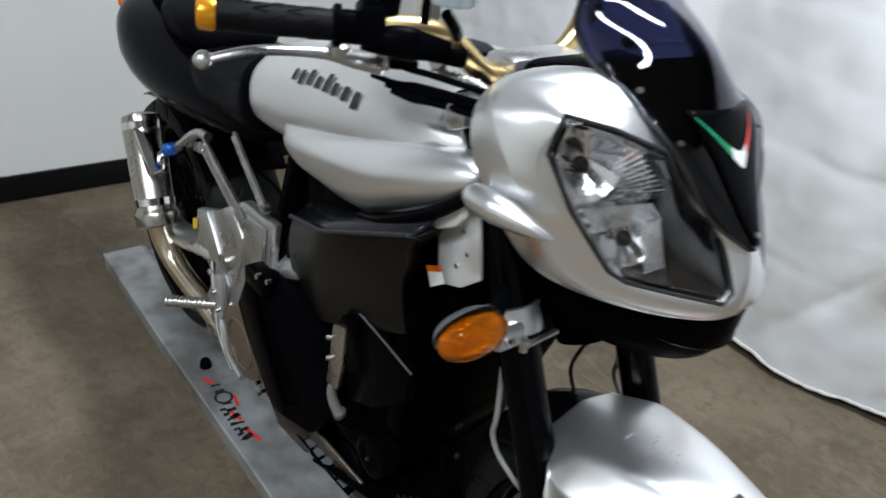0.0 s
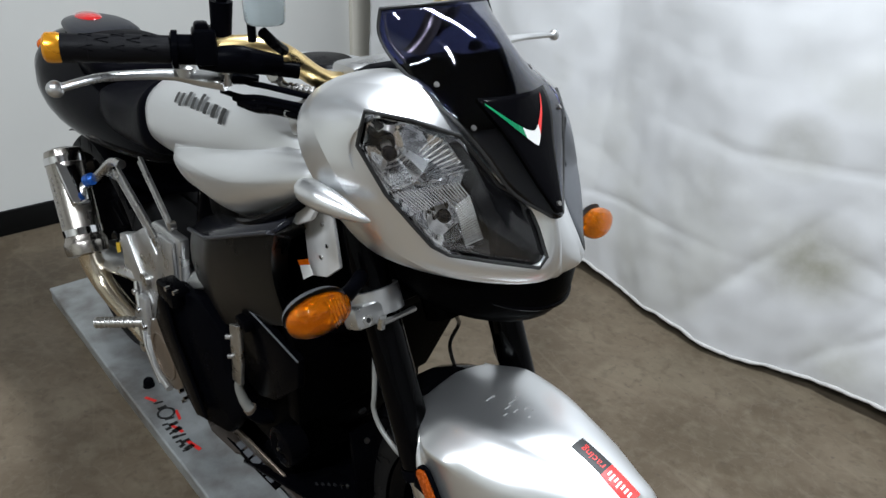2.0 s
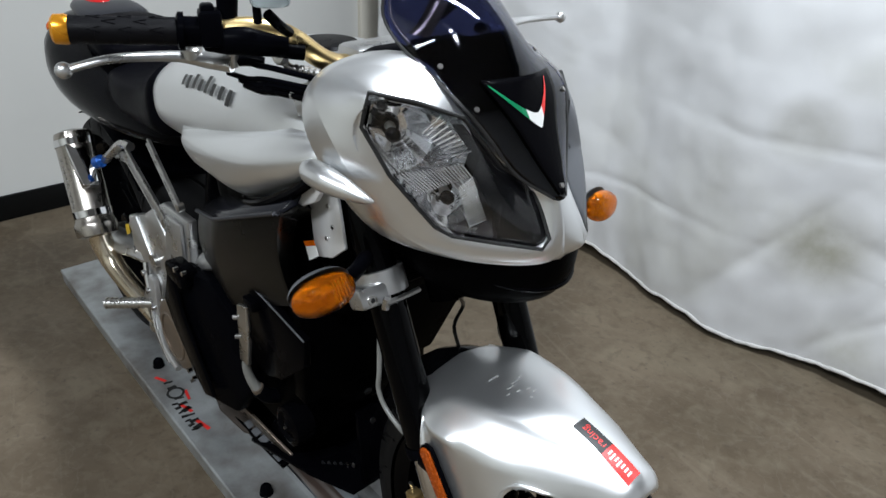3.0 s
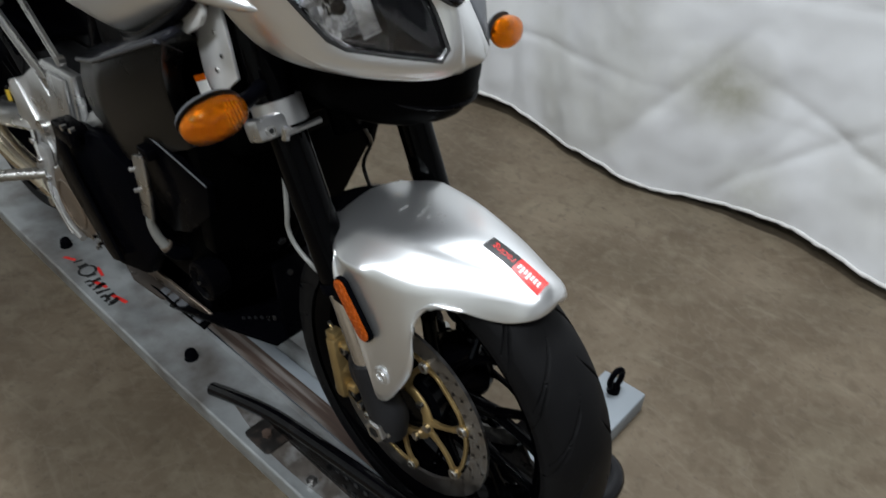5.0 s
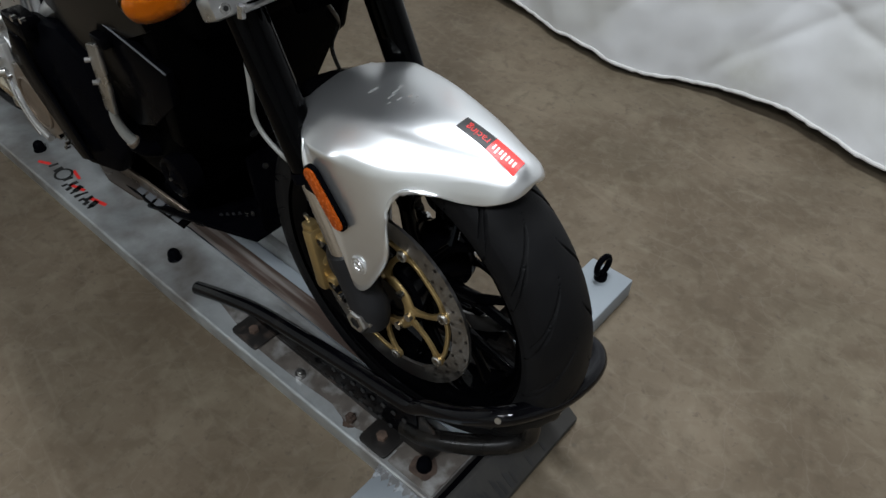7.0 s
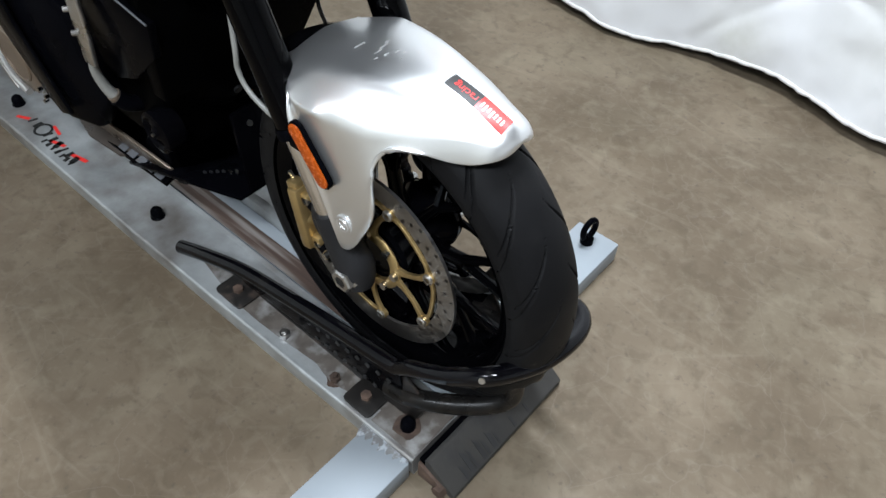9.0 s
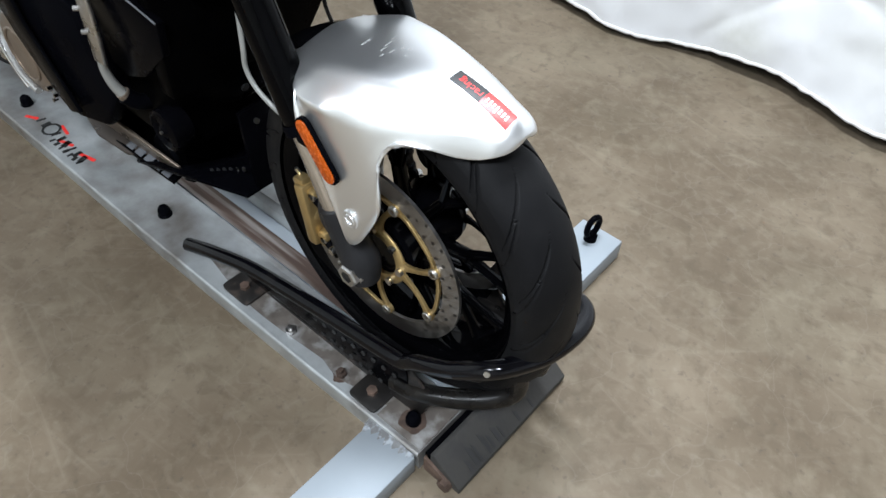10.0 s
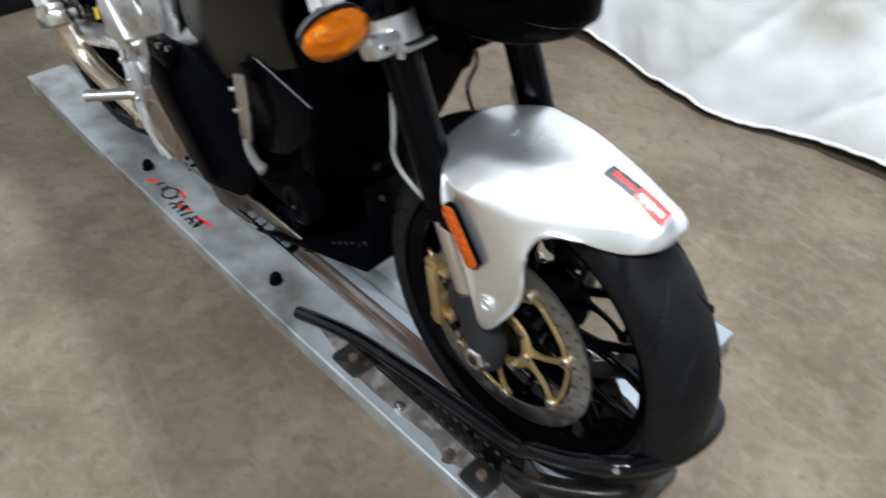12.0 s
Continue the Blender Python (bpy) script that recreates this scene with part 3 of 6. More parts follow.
# black tube chock round the front wheel
for s in (-1, 1):
    bm = tube([V(-0.480, s * 0.142, 0.060), V(-0.40, s * 0.134, 0.088), V(-0.30, s * 0.122, 0.112), V(-0.20, s * 0.117, 0.128), V(-0.06, s * 0.113, 0.150), V(0.04, s * 0.112, 0.166), V(0.088, s * 0.112, 0.178), V(0.118, s * 0.112, 0.205), V(0.165, s * 0.110, 0.235), V(0.225, s * 0.096, 0.268)], 0.0140, n=56, seg=16)
    part("chock_rail", bm, TUBEBLACK, stand, "glossy black bent steel tube")
    # folded side plate that stands on the flange, with two rows of punched holes
    bm = slab([V(-0.31, s * 0.112, 0.0575), V(0.10, s * 0.104, 0.0575), V(0.105, s * 0.120, 0.182), V(-0.06, s * 0.120, 0.150), V(-0.20, s * 0.124, 0.126), V(-0.31, s * 0.128, 0.106)], (0, s * 0.004, 0), bevel=0.001)
    part("chock_plate", bm, SATIN, stand, "black perforated side plate")
    part("plate_foot", box((-0.31, min(s * 0.100, s * 0.116), 0.0552), (0.10, max(s * 0.100, s * 0.116), 0.0592), 0.001), TABM, stand)
    for k in range(15):
        for row in (0, 1):
            x = -0.27 + 0.024 * k
            part("hole_rim", lathe([(0.0, 0.0), (0.0030, 0.0), (0.0032, s * 0.0010), (0.0046, s * 0.0010), (0.0048, -s * 0.0010)], (x + 0.012 * row, s * (0.120 + 0.003 * row), 0.084 + 0.022 * row + 0.10 * (x + 0.27) * row), "y", 10), INK, stand)
bow = [V(0.190, -0.107, 0.252), V(0.236, -0.090, 0.280), V(0.262, -0.060, 0.286), V(0.284, -0.015, 0.287), V(0.292, 0.040, 0.285), V(0.285, 0.080, 0.281), V(0.262, 0.103, 0.275), V(0.225, 0.108, 0.262), V(0.190, 0.107, 0.246)]
part("chock_bow", tube(bow, 0.0150, n=60, seg=16), TUBEBLACK, stand, "glossy black bent tube round the tyre")
for s in (-1, 1):
    low = [V(0.070, s * 0.112, 0.104), V(0.12, s * 0.112, 0.122), V(0.18, s * 0.085, 0.136), V(0.225, s * 0.052, 0.146), V(0.249, s * 0.032, 0.166), V(0.253, s * 0.030, 0.200), V(0.250, s * 0.040, 0.245), V(0.256, s * 0.052, 0.280)]
    part("chock_foot", tube(low, 0.0165, n=50, seg=16), DUSTY, stand, "lower black bent tube")
    part("chock_screw", screw_head((0.240, s * 0.100, 0.287), (0.4, s, 0.5), 0.0048, 0.004), STEEL, stand)
    # gusset between the lower tube and the side plate
    part("chock_gusset", slab([V(0.060, s * 0.118, 0.060), V(0.128, s * 0.116, 0.060), V(0.150, s * 0.108, 0.120), V(0.100, s * 0.116, 0.180)], (0, -s * 0.005, 0), bevel=0.001), TABM, stand)

# printed shop mark on the flange: plain bars
def bar(x, y, lx, ly, mat, turn=0.0, name="printed_mark"):
    m = Matrix.Translation((x, y, PLATE + 0.0006)) @ Matrix.Rotation(radians(turn), 4, "Z")
    return part(name, box((-lx / 2, -ly / 2, -0.0004), (lx / 2, ly / 2, 0.0004), 0, turn=m), mat, stand)


for k in range(9):
    if k != 2:
        bar(-1.075 + 0.025 * k, -0.136 - 0.0012 * k, 0.006 + 0.004 * (k % 3), 0.022, INK, 14 * ((k % 3) - 1))
for k in range(7):
    bar(-0.985 + 0.019 * k, -0.1565, 0.006 + 0.003 * (k % 2), 0.014, INK, 10 * ((k % 3) - 1))
ring = [V(-1.024 + 0.020 * math.cos(a), -0.138 + 0.019 * math.sin(a), PLATE + 0.001) for a in (2 * math.pi * k / 24 for k in range(25))]
part("printed_mark", tube(ring, 0.003, seg=6, straight=True, flat=0.2), INK, stand)
for x, y, lx, ly, t in ((-1.10, -0.146, 0.035, 0.008, 25), (-1.0, -0.118, 0.040, 0.007, -10), (-0.955, -0.141, 0.045, 0.008, 15), (-0.875, -0.135, 0.05, 0.009, 12)):
    bar(x, y, lx, ly, RED, t)

# ---- the motorcycle ----
bike = thing("motorcycle", (-0.7, 0, 0.035), "silver naked sport motorcycle with twin headlights and gold handlebar", "motorcycle")
AX = 0.335
RAKE = radians(24.5)
FORK = V(-math.sin(RAKE), 0, math.cos(RAKE))


def fork_at(z, y=-0.105):
    return V(-(z - AX) * math.tan(RAKE), y, z)


# front wheel
def tyre(cx, radius, half, seg, across=128):
    """A sport tyre with swept tread grooves cut into it."""
    prof = []
    for k in range(across + 1):
        a = -1 + 2 * k / across
        y = half * math.sin(a * 1.75) * (1.0 if abs(a) < 0.9 else 1 - 0.4 * (abs(a) - 0.9))
        drop = 0.050 * (1 - math.cos(a * 1.75)) / (1 - math.cos(1.75)) + 0.010 * max(0, abs(a) - 0.7) / 0.3
        prof.append((radius - drop, y, a))
    c = V(cx, 0, AX if cx == 0 else 0.350)
    step = 2 * math.pi / 20
    bm = bmesh.new()
    rows = []
    for i in range(seg):
        th = 2 * math.pi * i / seg
        row = []
        for r, y, a in prof:
            b, depth = abs(a), 0.0
            ph = th + (step / 2 if a > 0 else 0)
            for off, lo, hi, sweep in ((0.0, 0.10, 0.84, 0.33), (0.55, 0.34, 0.74, 0.20), (0.28, 0.52, 0.92, 0.20)):
                if lo < b < hi:
                    mid = off * step - sweep * ((b - lo) / (hi - lo)) ** 0.65
                    d = abs((ph - mid + step / 2) % step - step / 2) * r
                    w = 0.0030 * min(1, (b - lo) * 6, (hi - b) * 6)
                    if d < w:
                        depth = max(depth, 0.0085 * min(1, 3.0 * (1 - d / w)))
            rr = r - depth
            row.append(bm.verts.new((c.x + rr * math.cos(th), y, c.z + rr * math.sin(th))))
        rows.append(row)
    for i in range(seg):
        a, b = rows[i], rows[(i + 1) % seg]
        for j in range(len(prof) - 1):
            bm.faces.new((a[j], a[j + 1], b[j + 1], b[j]))
    return bm


def rim(cx, cz, rad, half, hub):
    """The rim and hub turned in one piece."""
    f = rad
    bm = lathe([(f, -half), (f + 0.004, -half + 0.002), (f + 0.004, -half + 0.006), (f - 0.006, -half + 0.010), (f - 0.016, -half + 0.020), (f - 0.016, half - 0.020), (f - 0.006, half - 0.010), (f + 0.004, half - 0.006), (f + 0.004, half - 0.002), (f, half), (f - 0.010, half - 0.003), (f - 0.021, half - 0.014), (f - 0.027, 0), (f - 0.021, -half + 0.014), (f - 0.010, -half + 0.003), (f, -half)], (cx, 0, cz), "y", 96)
    lathe([(0.0, -hub), (0.032, -hub), (0.036, -hub + 0.004), (0.036, -0.02), (0.045, -0.012), (0.045, 0.012), (0.036, 0.02), (0.036, hub - 0.004), (0.032, hub), (0.0, hub)], (cx, 0, cz), "y", 48, bm=bm)
    return bm


def spoke(cx, cz, ang, r0, rfork, r1, spread):
    """One Y-shaped spoke with a thick stem and two thinner arms."""
    def at(r, a, y=0.0):
        return V(cx + r * math.cos(a), y, cz + r * math.sin(a))
    bm = tube([at(r0, ang), at((r0 + rfork) / 2, ang), at(rfork + 0.006, ang)], [0.019, 0.0135, 0.0125], n=8, seg=12, flat=0.75)
    for s in (-1, 1):
        tube([at(rfork - 0.004, ang), at((rfork + r1) / 2, ang + s * spread * 0.62), at(r1, ang + s * spread)], [0.0105, 0.0085, 0.0115], n=10, seg=10, bm=bm, flat=0.7)
    return bm


front_wheel = part("front_wheel", rim(0, AX, 0.237, 0.052, 0.062), FORKM, bike, "glossy black front wheel with Y spokes")
part("tyre", tyre(0, 0.300, 0.060, 1300), RUBBER, front_wheel, "black sport tyre with swept grooves", sharp=180)
for k in range(8):
    part("spoke", spoke(0, AX, 2 * math.pi * k / 8 + 0.20, 0.036, 0.118, 0.214, 0.20), FORKM, front_wheel)
part("hub_flange", lathe([(0.030, -0.064), (0.058, -0.064), (0.060, -0.056), (0.046, -0.03), (0.046, 0.03), (0.060, 0.056), (0.058, 0.064), (0.030, 0.064)], (0, 0, AX), "y", 40), SATIN, front_wheel)


def holed_ring(cx, cz, y, r0, r1, cells, rows, hole, keep, thick):
    """A brake disc: a flat ring with drilled holes that go right through."""
    bm = bmesh.new()
    cache = {}

    def vert(r, a, yy):
        key = (round(r, 6), round(a % (2 * math.pi), 5) % round(2 * math.pi, 5), yy)
        if key not in cache:
            cache[key] = bm.verts.new((cx + r * math.cos(a), yy, cz + r * math.sin(a)))
        return cache[key]

    da, dr = 2 * math.pi / cells, (r1 - r0) / rows
    for face in (-1, 1):
        yy = y + face * thick / 2
        for i in range(cells):
            for j in range(rows):
                a0, r = i * da, r0 + j * dr
                am, rm = a0 + da / 2, r + dr / 2
                loop = [vert(r, a0, yy), vert(r, am, yy), vert(r, a0 + da, yy), vert(rm, a0 + da, yy), vert(r + dr, a0 + da, yy), vert(r + dr, am, yy), vert(r + dr, a0, yy), vert(rm, a0, yy)]
                if keep(i, j):
                    ring = [bm.verts.new((cx + (rm + hole * math.cos(b)) * math.cos(am) - hole * math.sin(b) * math.sin(am), yy, cz + (rm + hole * math.cos(b)) * math.sin(am) + hole * math.sin(b) * math.cos(am))) for b in (math.pi + math.pi / 4 * (k - 1) for k in range(8))]
                    cache[("h", i, j, face)] = ring
                    for k in range(8):
                        bm.faces.new((loop[k], loop[(k + 1) % 8], ring[(k + 1) % 8], ring[k]))
                    if face == 1:
                        other = cache[("h", i, j, -1)]
                        for k in range(8):
                            bm.faces.new((ring[k], ring[(k + 1) % 8], other[(k + 1) % 8], other[k]))
                else:
                    bm.faces.new(loop)
    for i in range(cells):
        for h in (0, 1):
            a, b = i * da + h * da / 2, i * da + (h + 1) * da / 2
            for r in (r0, r1):
                bm.faces.new((vert(r, a, y - thick / 2), vert(r, b, y - thick / 2), vert(r, b, y + thick / 2), vert(r, a, y + thick / 2)))
    return bm


def flat_strip(points, width, y, thick, bm, n=14):
    """A flat bar with square edges along a line in the wheel's plane."""
    path = curve_points(points, n)
    rings = []
    for i, p in enumerate(path):
        d = (path[min(i + 1, n)] - path[max(i - 1, 0)]).normalized()
        q = V(-d.z, 0, d.x) * float(np.interp(i / n, np.linspace(0, 1, len(width)), width)) / 2
        o = V(0, thick / 2, 0)
        rings.append([p + q + o, p + q * 0.8 + o * 1.25, p - q * 0.8 + o * 1.25, p - q + o, p - q - o, p - q * 0.8 - o * 1.25, p + q * 0.8 - o * 1.25, p + q - o])
    return loft(rings, bm=bm)


def carrier(y, mat, label):
    """The inner carrier: a hub ring with flat tapered arms and thin bowed links between the buttons, each a piece."""
    n, first = 7, radians(72 if y < 0 else 97)
    part("disc_carrier", lathe([(0.038, y - 0.003), (0.054, y - 0.003), (0.056, y - 0.001), (0.056, y + 0.001), (0.054, y + 0.003), (0.038, y + 0.003), (0.038, y - 0.003)], (0, 0, AX), "y", 56), mat, front_wheel, label, sharp=50)

    def at(r, b):
        return V(r * math.cos(b), y, AX + r * math.sin(b))

    for k in range(n):
        a = first - 2 * math.pi * k / n
        b = a - 2 * math.pi / n
        lean = 0.26 if k % 2 == 0 else -0.20
        bm = flat_strip([at(0.050, a + lean), at(0.070, a + lean * 0.8), at(0.094, a + lean * 0.45), at(0.118, a)], (0.017, 0.0090, 0.0080, 0.0110), y, 0.0046, bmesh.new())
        part("carrier_arm", bm, mat, front_wheel, sharp=50)
        if k % 3 != 2:
            bm = flat_strip([at(0.119, a), at(0.1215, a * 0.80 + b * 0.20), at(0.1195, (a + b) / 2), at(0.1215, a * 0.20 + b * 0.80), at(0.119, b)], (0.0085, 0.0062, 0.0060, 0.0062, 0.0085), y, 0.0042, bmesh.new(), 18)
            part("carrier_link", bm, mat, front_wheel, sharp=50)
        part("carrier_boss", rod(at(0.121, a) + V(0, -0.0034, 0), at(0.121, a) + V(0, 0.0034, 0), 0.0098, 20), mat, front_wheel)


for s in (-1, 1):
    disc = part("brake_disc", holed_ring(0, AX, s * 0.068, 0.1285, 0.160, 72, 3, 0.0030, lambda i, j: (i + j * 4) % 6 in (0, 3) if j != 1 else (i + 1) % 3 == 0, 0.005), DISC, front_wheel, "drilled steel brake disc", smooth=False)
    # the far gold carrier takes black paint in place of its shade
    carrier(s * 0.070, GOLD if s < 0 else SATIN, "gold anodised disc carrier" if s < 0 else "far disc carrier, gold toned black for shade")
    for k in range(7):
        a = radians(72 if s < 0 else 97) - 2 * math.pi * k / 7
        c = V(0.121 * math.cos(a), s * 0.0735, AX + 0.121 * math.sin(a))
        bm = lathe([(0.0040, s * 0.002), (0.0042, s * 0.0045), (0.0072, s * 0.0045), (0.0086, s * 0.003), (0.0086, -s * 0.004)], c, "y", 20)
        part("disc_button", bm, STEEL, front_wheel, "steel floating disc button")
        b = a + math.pi / 7
        part("disc_bolt", rod(V(0.048 * math.cos(b), s * 0.070, AX + 0.048 * math.sin(b)), V(0.048 * math.cos(b), s * 0.079, AX + 0.048 * math.sin(b)), 0.0065, 12), STEEL, front_wheel)

# fork
for s in (-1, 1):
    y = s * 0.105
    leg = part("fork_leg", rod(fork_at(0.545, y), fork_at(1.015, y), 0.0260, 32), FORKM, bike, "satin black upper fork tube")
    part("slider", rod(fork_at(0.40, y), fork_at(0.56, y), 0.0215, 28), CHROME, leg, "bright fork slider")
    part("dust_seal", lathe([(0.0215, 0), (0.0285, 0.001), (0.0290, 0.012), (0.0275, 0.016)], (0, 0, 0), "z", 28), BLACK, leg).matrix_world = Matrix.Translation(fork_at(0.538, y)) @ Matrix.Rotation(-RAKE, 4, "Y")
    bm = tube([fork_at(0.43, y), fork_at(0.375, y), V(0.0, y, AX + 0.008), V(0.004, y, AX - 0.022)], [0.027, 0.028, 0.030, 0.024], n=16, seg=22)
    blob((-0.055, y, 0.40), (0.030, 0.014, 0.042), bm=bm)
    part("axle_clamp", bm, FOOTM, leg, "black cast fork foot")
    bm = lathe([(0.0105, 0.138), (0.0170, 0.138), (0.0195, 0.135), (0.0195, 0.128), (0.0225, 0.127), (0.0225, 0.120)], (0.0, 0, AX), "y", 6)
    for v in bm.verts:
        v.co.y *= s
    part("axle_nut", bm, STEEL, leg, "steel hexagon axle nut", sharp=20)
    part("axle_end", rod((0.0, s * 0.120, AX), (0.0, s * 0.136, AX), 0.0095, 16), INK, leg)
    part("pinch_bolt", rod((-0.035, s * 0.105, AX + 0.025), (-0.035, s * 0.134, AX + 0.025), 0.006, 12), STEEL, leg)
    # caliper: two piston housings each side of a waist, a bridge over the disc, bolts and a bleed nipple
    c0 = V(-0.106, s * 0.098, 0.374)
    seat_m = Matrix.Translation(c0) @ Matrix.Rotation(radians(-10), 4, "Y")
    cal = box((-0.012, -0.020, -0.056), (0.010, 0.012, 0.056), 0.006, turn=seat_m)
    for dz, r in ((0.030, 0.0175), (-0.004, 0.0175), (-0.036, 0.0165)):
        own = lathe([(0.0, 0.0165), (0.010, 0.0160), (0.0135, 0.0135), (r - 0.001, 0.0050), (r, -0.004), (r, -0.012)], (0, 0, 0), "y", 24)
        for v in own.verts:
            v.co = seat_m @ V(v.co.x * 0.92 - 0.003, s * v.co.y, v.co.z + dz)
        join(cal, own)
    box((-0.016, -0.014, 0.040), (0.006, 0.006, 0.064), 0.004, bm=cal, turn=seat_m)
    box((0.004, -0.012, -0.058), (0.026, 0.004, -0.030), 0.005, bm=cal, turn=seat_m)
    box((0.004, -0.012, 0.026), (0.024, 0.004, 0.048), 0.005, bm=cal, turn=seat_m)
    # black on the far caliper stands for shade over its gold
    caliper = part("brake_caliper", cal, GOLD if s < 0 else SATIN, leg, "gold brake caliper" if s < 0 else "far brake caliper, gold toned black for shade", sharp=40)
    for x, z, r in ((-0.012, 0.056, 0.0065), (0.017, 0.037, 0.0070), (0.018, -0.045, 0.0070), (-0.016, -0.050, 0.0060), (-0.016, 0.012, 0.0045)):
        part("caliper_bolt", rod(seat_m @ V(x, 0, z), seat_m @ V(x, s * 0.012, z), r, 12), STEEL, leg)
        part("bolt_socket", rod(seat_m @ V(x, s * 0.011, z), seat_m @ V(x, s * 0.0126, z), r * 0.45, 6), INK, leg)
    part("bleed_nipple", rod(seat_m @ V(-0.012, 0, 0.058), seat_m @ V(-0.014, s * 0.004, 0.074), 0.0032, 10), STEEL, leg)
    part("hose_stub", rod(seat_m @ V(0.012, s * 0.004, 0.034), seat_m @ V(0.040, s * 0.006, 0.020), 0.0075, 14), SATIN, leg)
    part("hose_stub", rod(seat_m @ V(0.014, s * 0.004, -0.046), seat_m @ V(0.046, s * 0.008, -0.062), 0.0075, 14), SATIN, leg)
    # side reflector
    way = (V(-0.012, s * 0.149, 0.512) - V(-0.064, s * 0.149, 0.582)).normalized()
    side = V(-way.z, 0, way.x)
    mid = V(-0.038, -0.133 if s < 0 else 0.118, 0.548)
    for nm, hw, hl, y0, y1, mat in (("reflector_base", 0.0138, 0.0490, -0.004, 0.0025, BLACK), ("reflector", 0.0115, 0.046, 0.0025, 0.0055, AMBER)):
        out = []
        for k in range(28):
            a = 2 * math.pi * k / 28
            q = side * hw * math.cos(a) + way * ((hl - hw) * (1 if math.sin(a) >= 0 else -1) + hw * math.sin(a))
            out.append(mid + q + V(0, s * y0, 0))
        part(nm, slab(out, (0, s * (y1 - y0), 0), bevel=0.0012), mat, leg, "amber side reflector" if nm == "reflector" else "")
    part("reflector_bracket", box((-0.085, min(s * 0.112, s * 0.130), 0.535), (-0.045, max(s * 0.112, s * 0.130), 0.565), 0.003), BLACK, leg)
    part("speed_sensor_cable", tube([fork_at(0.70, y) + V(-0.035, 0, 0), V(-0.183, s * 0.120, 0.630), V(-0.184, s * 0.121, 0.600), V(-0.169, s * 0.121, 0.576), V(-0.138, s * 0.118, 0.556), V(-0.125, s * 0.105, 0.535)], 0.0036, n=20, seg=8), HOSEGREY, leg, "grey brake hose")

# lower and upper triple clamps
def clamp(s, z0, z1, grow):
    """A split collar round one fork leg, with its pinch ear."""
    bm = bmesh.new()
    rod(fork_at(z0, s * 0.105), fork_at(z1, s * 0.105), 0.0275 + grow, 28, bm)
    c = fork_at((z0 + z1) / 2, s * 0.105)
    return box((-0.016, -0.024, -0.0145), (0.018, 0.024, 0.0145), 0.006, bm=bm, turn=Matrix.Translation(c + V(0.016, s * 0.032, -0.004)) @ Matrix.Rotation(-RAKE, 4, "Y")) or bm


def clamp_bridge(z0, z1):
    """The cross piece between the two fork legs."""
    return box((-0.040, -0.085, -0.016), (0.012, 0.085, 0.016), 0.008, turn=Matrix.Translation(fork_at((z0 + z1) / 2, 0)) @ Matrix.Rotation(-RAKE, 4, "Y"))


lower_clamp = part("lower_clamp", clamp_bridge(0.752, 0.782), ENGINE, bike, "black cast cross piece between the fork legs")
for s in (-1, 1):
    part("clamp_collar", clamp(s, 0.752, 0.782, 0.0065), CAST, lower_clamp, "cast aluminium collar round the fork leg")
for s in (-1, 1):
    for dz in (-0.004,):
        ahead = V(math.cos(RAKE), 0, math.sin(RAKE))
        spot = fork_at(0.767, s * 0.105) + V(0.016, s * 0.040, -0.004) + ahead * 0.0178 + FORK * dz
        part("clamp_bolt", screw_head(spot, ahead, 0.0068, 0.003), STEEL, lower_clamp)
        part("bolt_socket", screw_head(spot + ahead * 0.0022, ahead, 0.0034, 0.0012), INK, lower_clamp)
upper_clamp = part("upper_clamp", clamp_bridge(0.985, 1.012), CAST, bike, "cast aluminium upper fork clamp")
for s in (-1, 1):
    part("clamp_collar", clamp(s, 0.985, 1.012, 0.010), CAST, upper_clamp)
part("hose_union", tube([V(-0.150, -0.131, 0.764), V(-0.152, -0.103, 0.762), V(-0.155, -0.074, 0.761)], [0.0045, 0.0034, 0.0040], n=12, seg=10), DISC, lower_clamp, "bright hose union")
part("hose_bolt", rod((-0.1525, -0.132, 0.755), (-0.1515, -0.130, 0.770), 0.0055, 6), STEEL, lower_clamp)
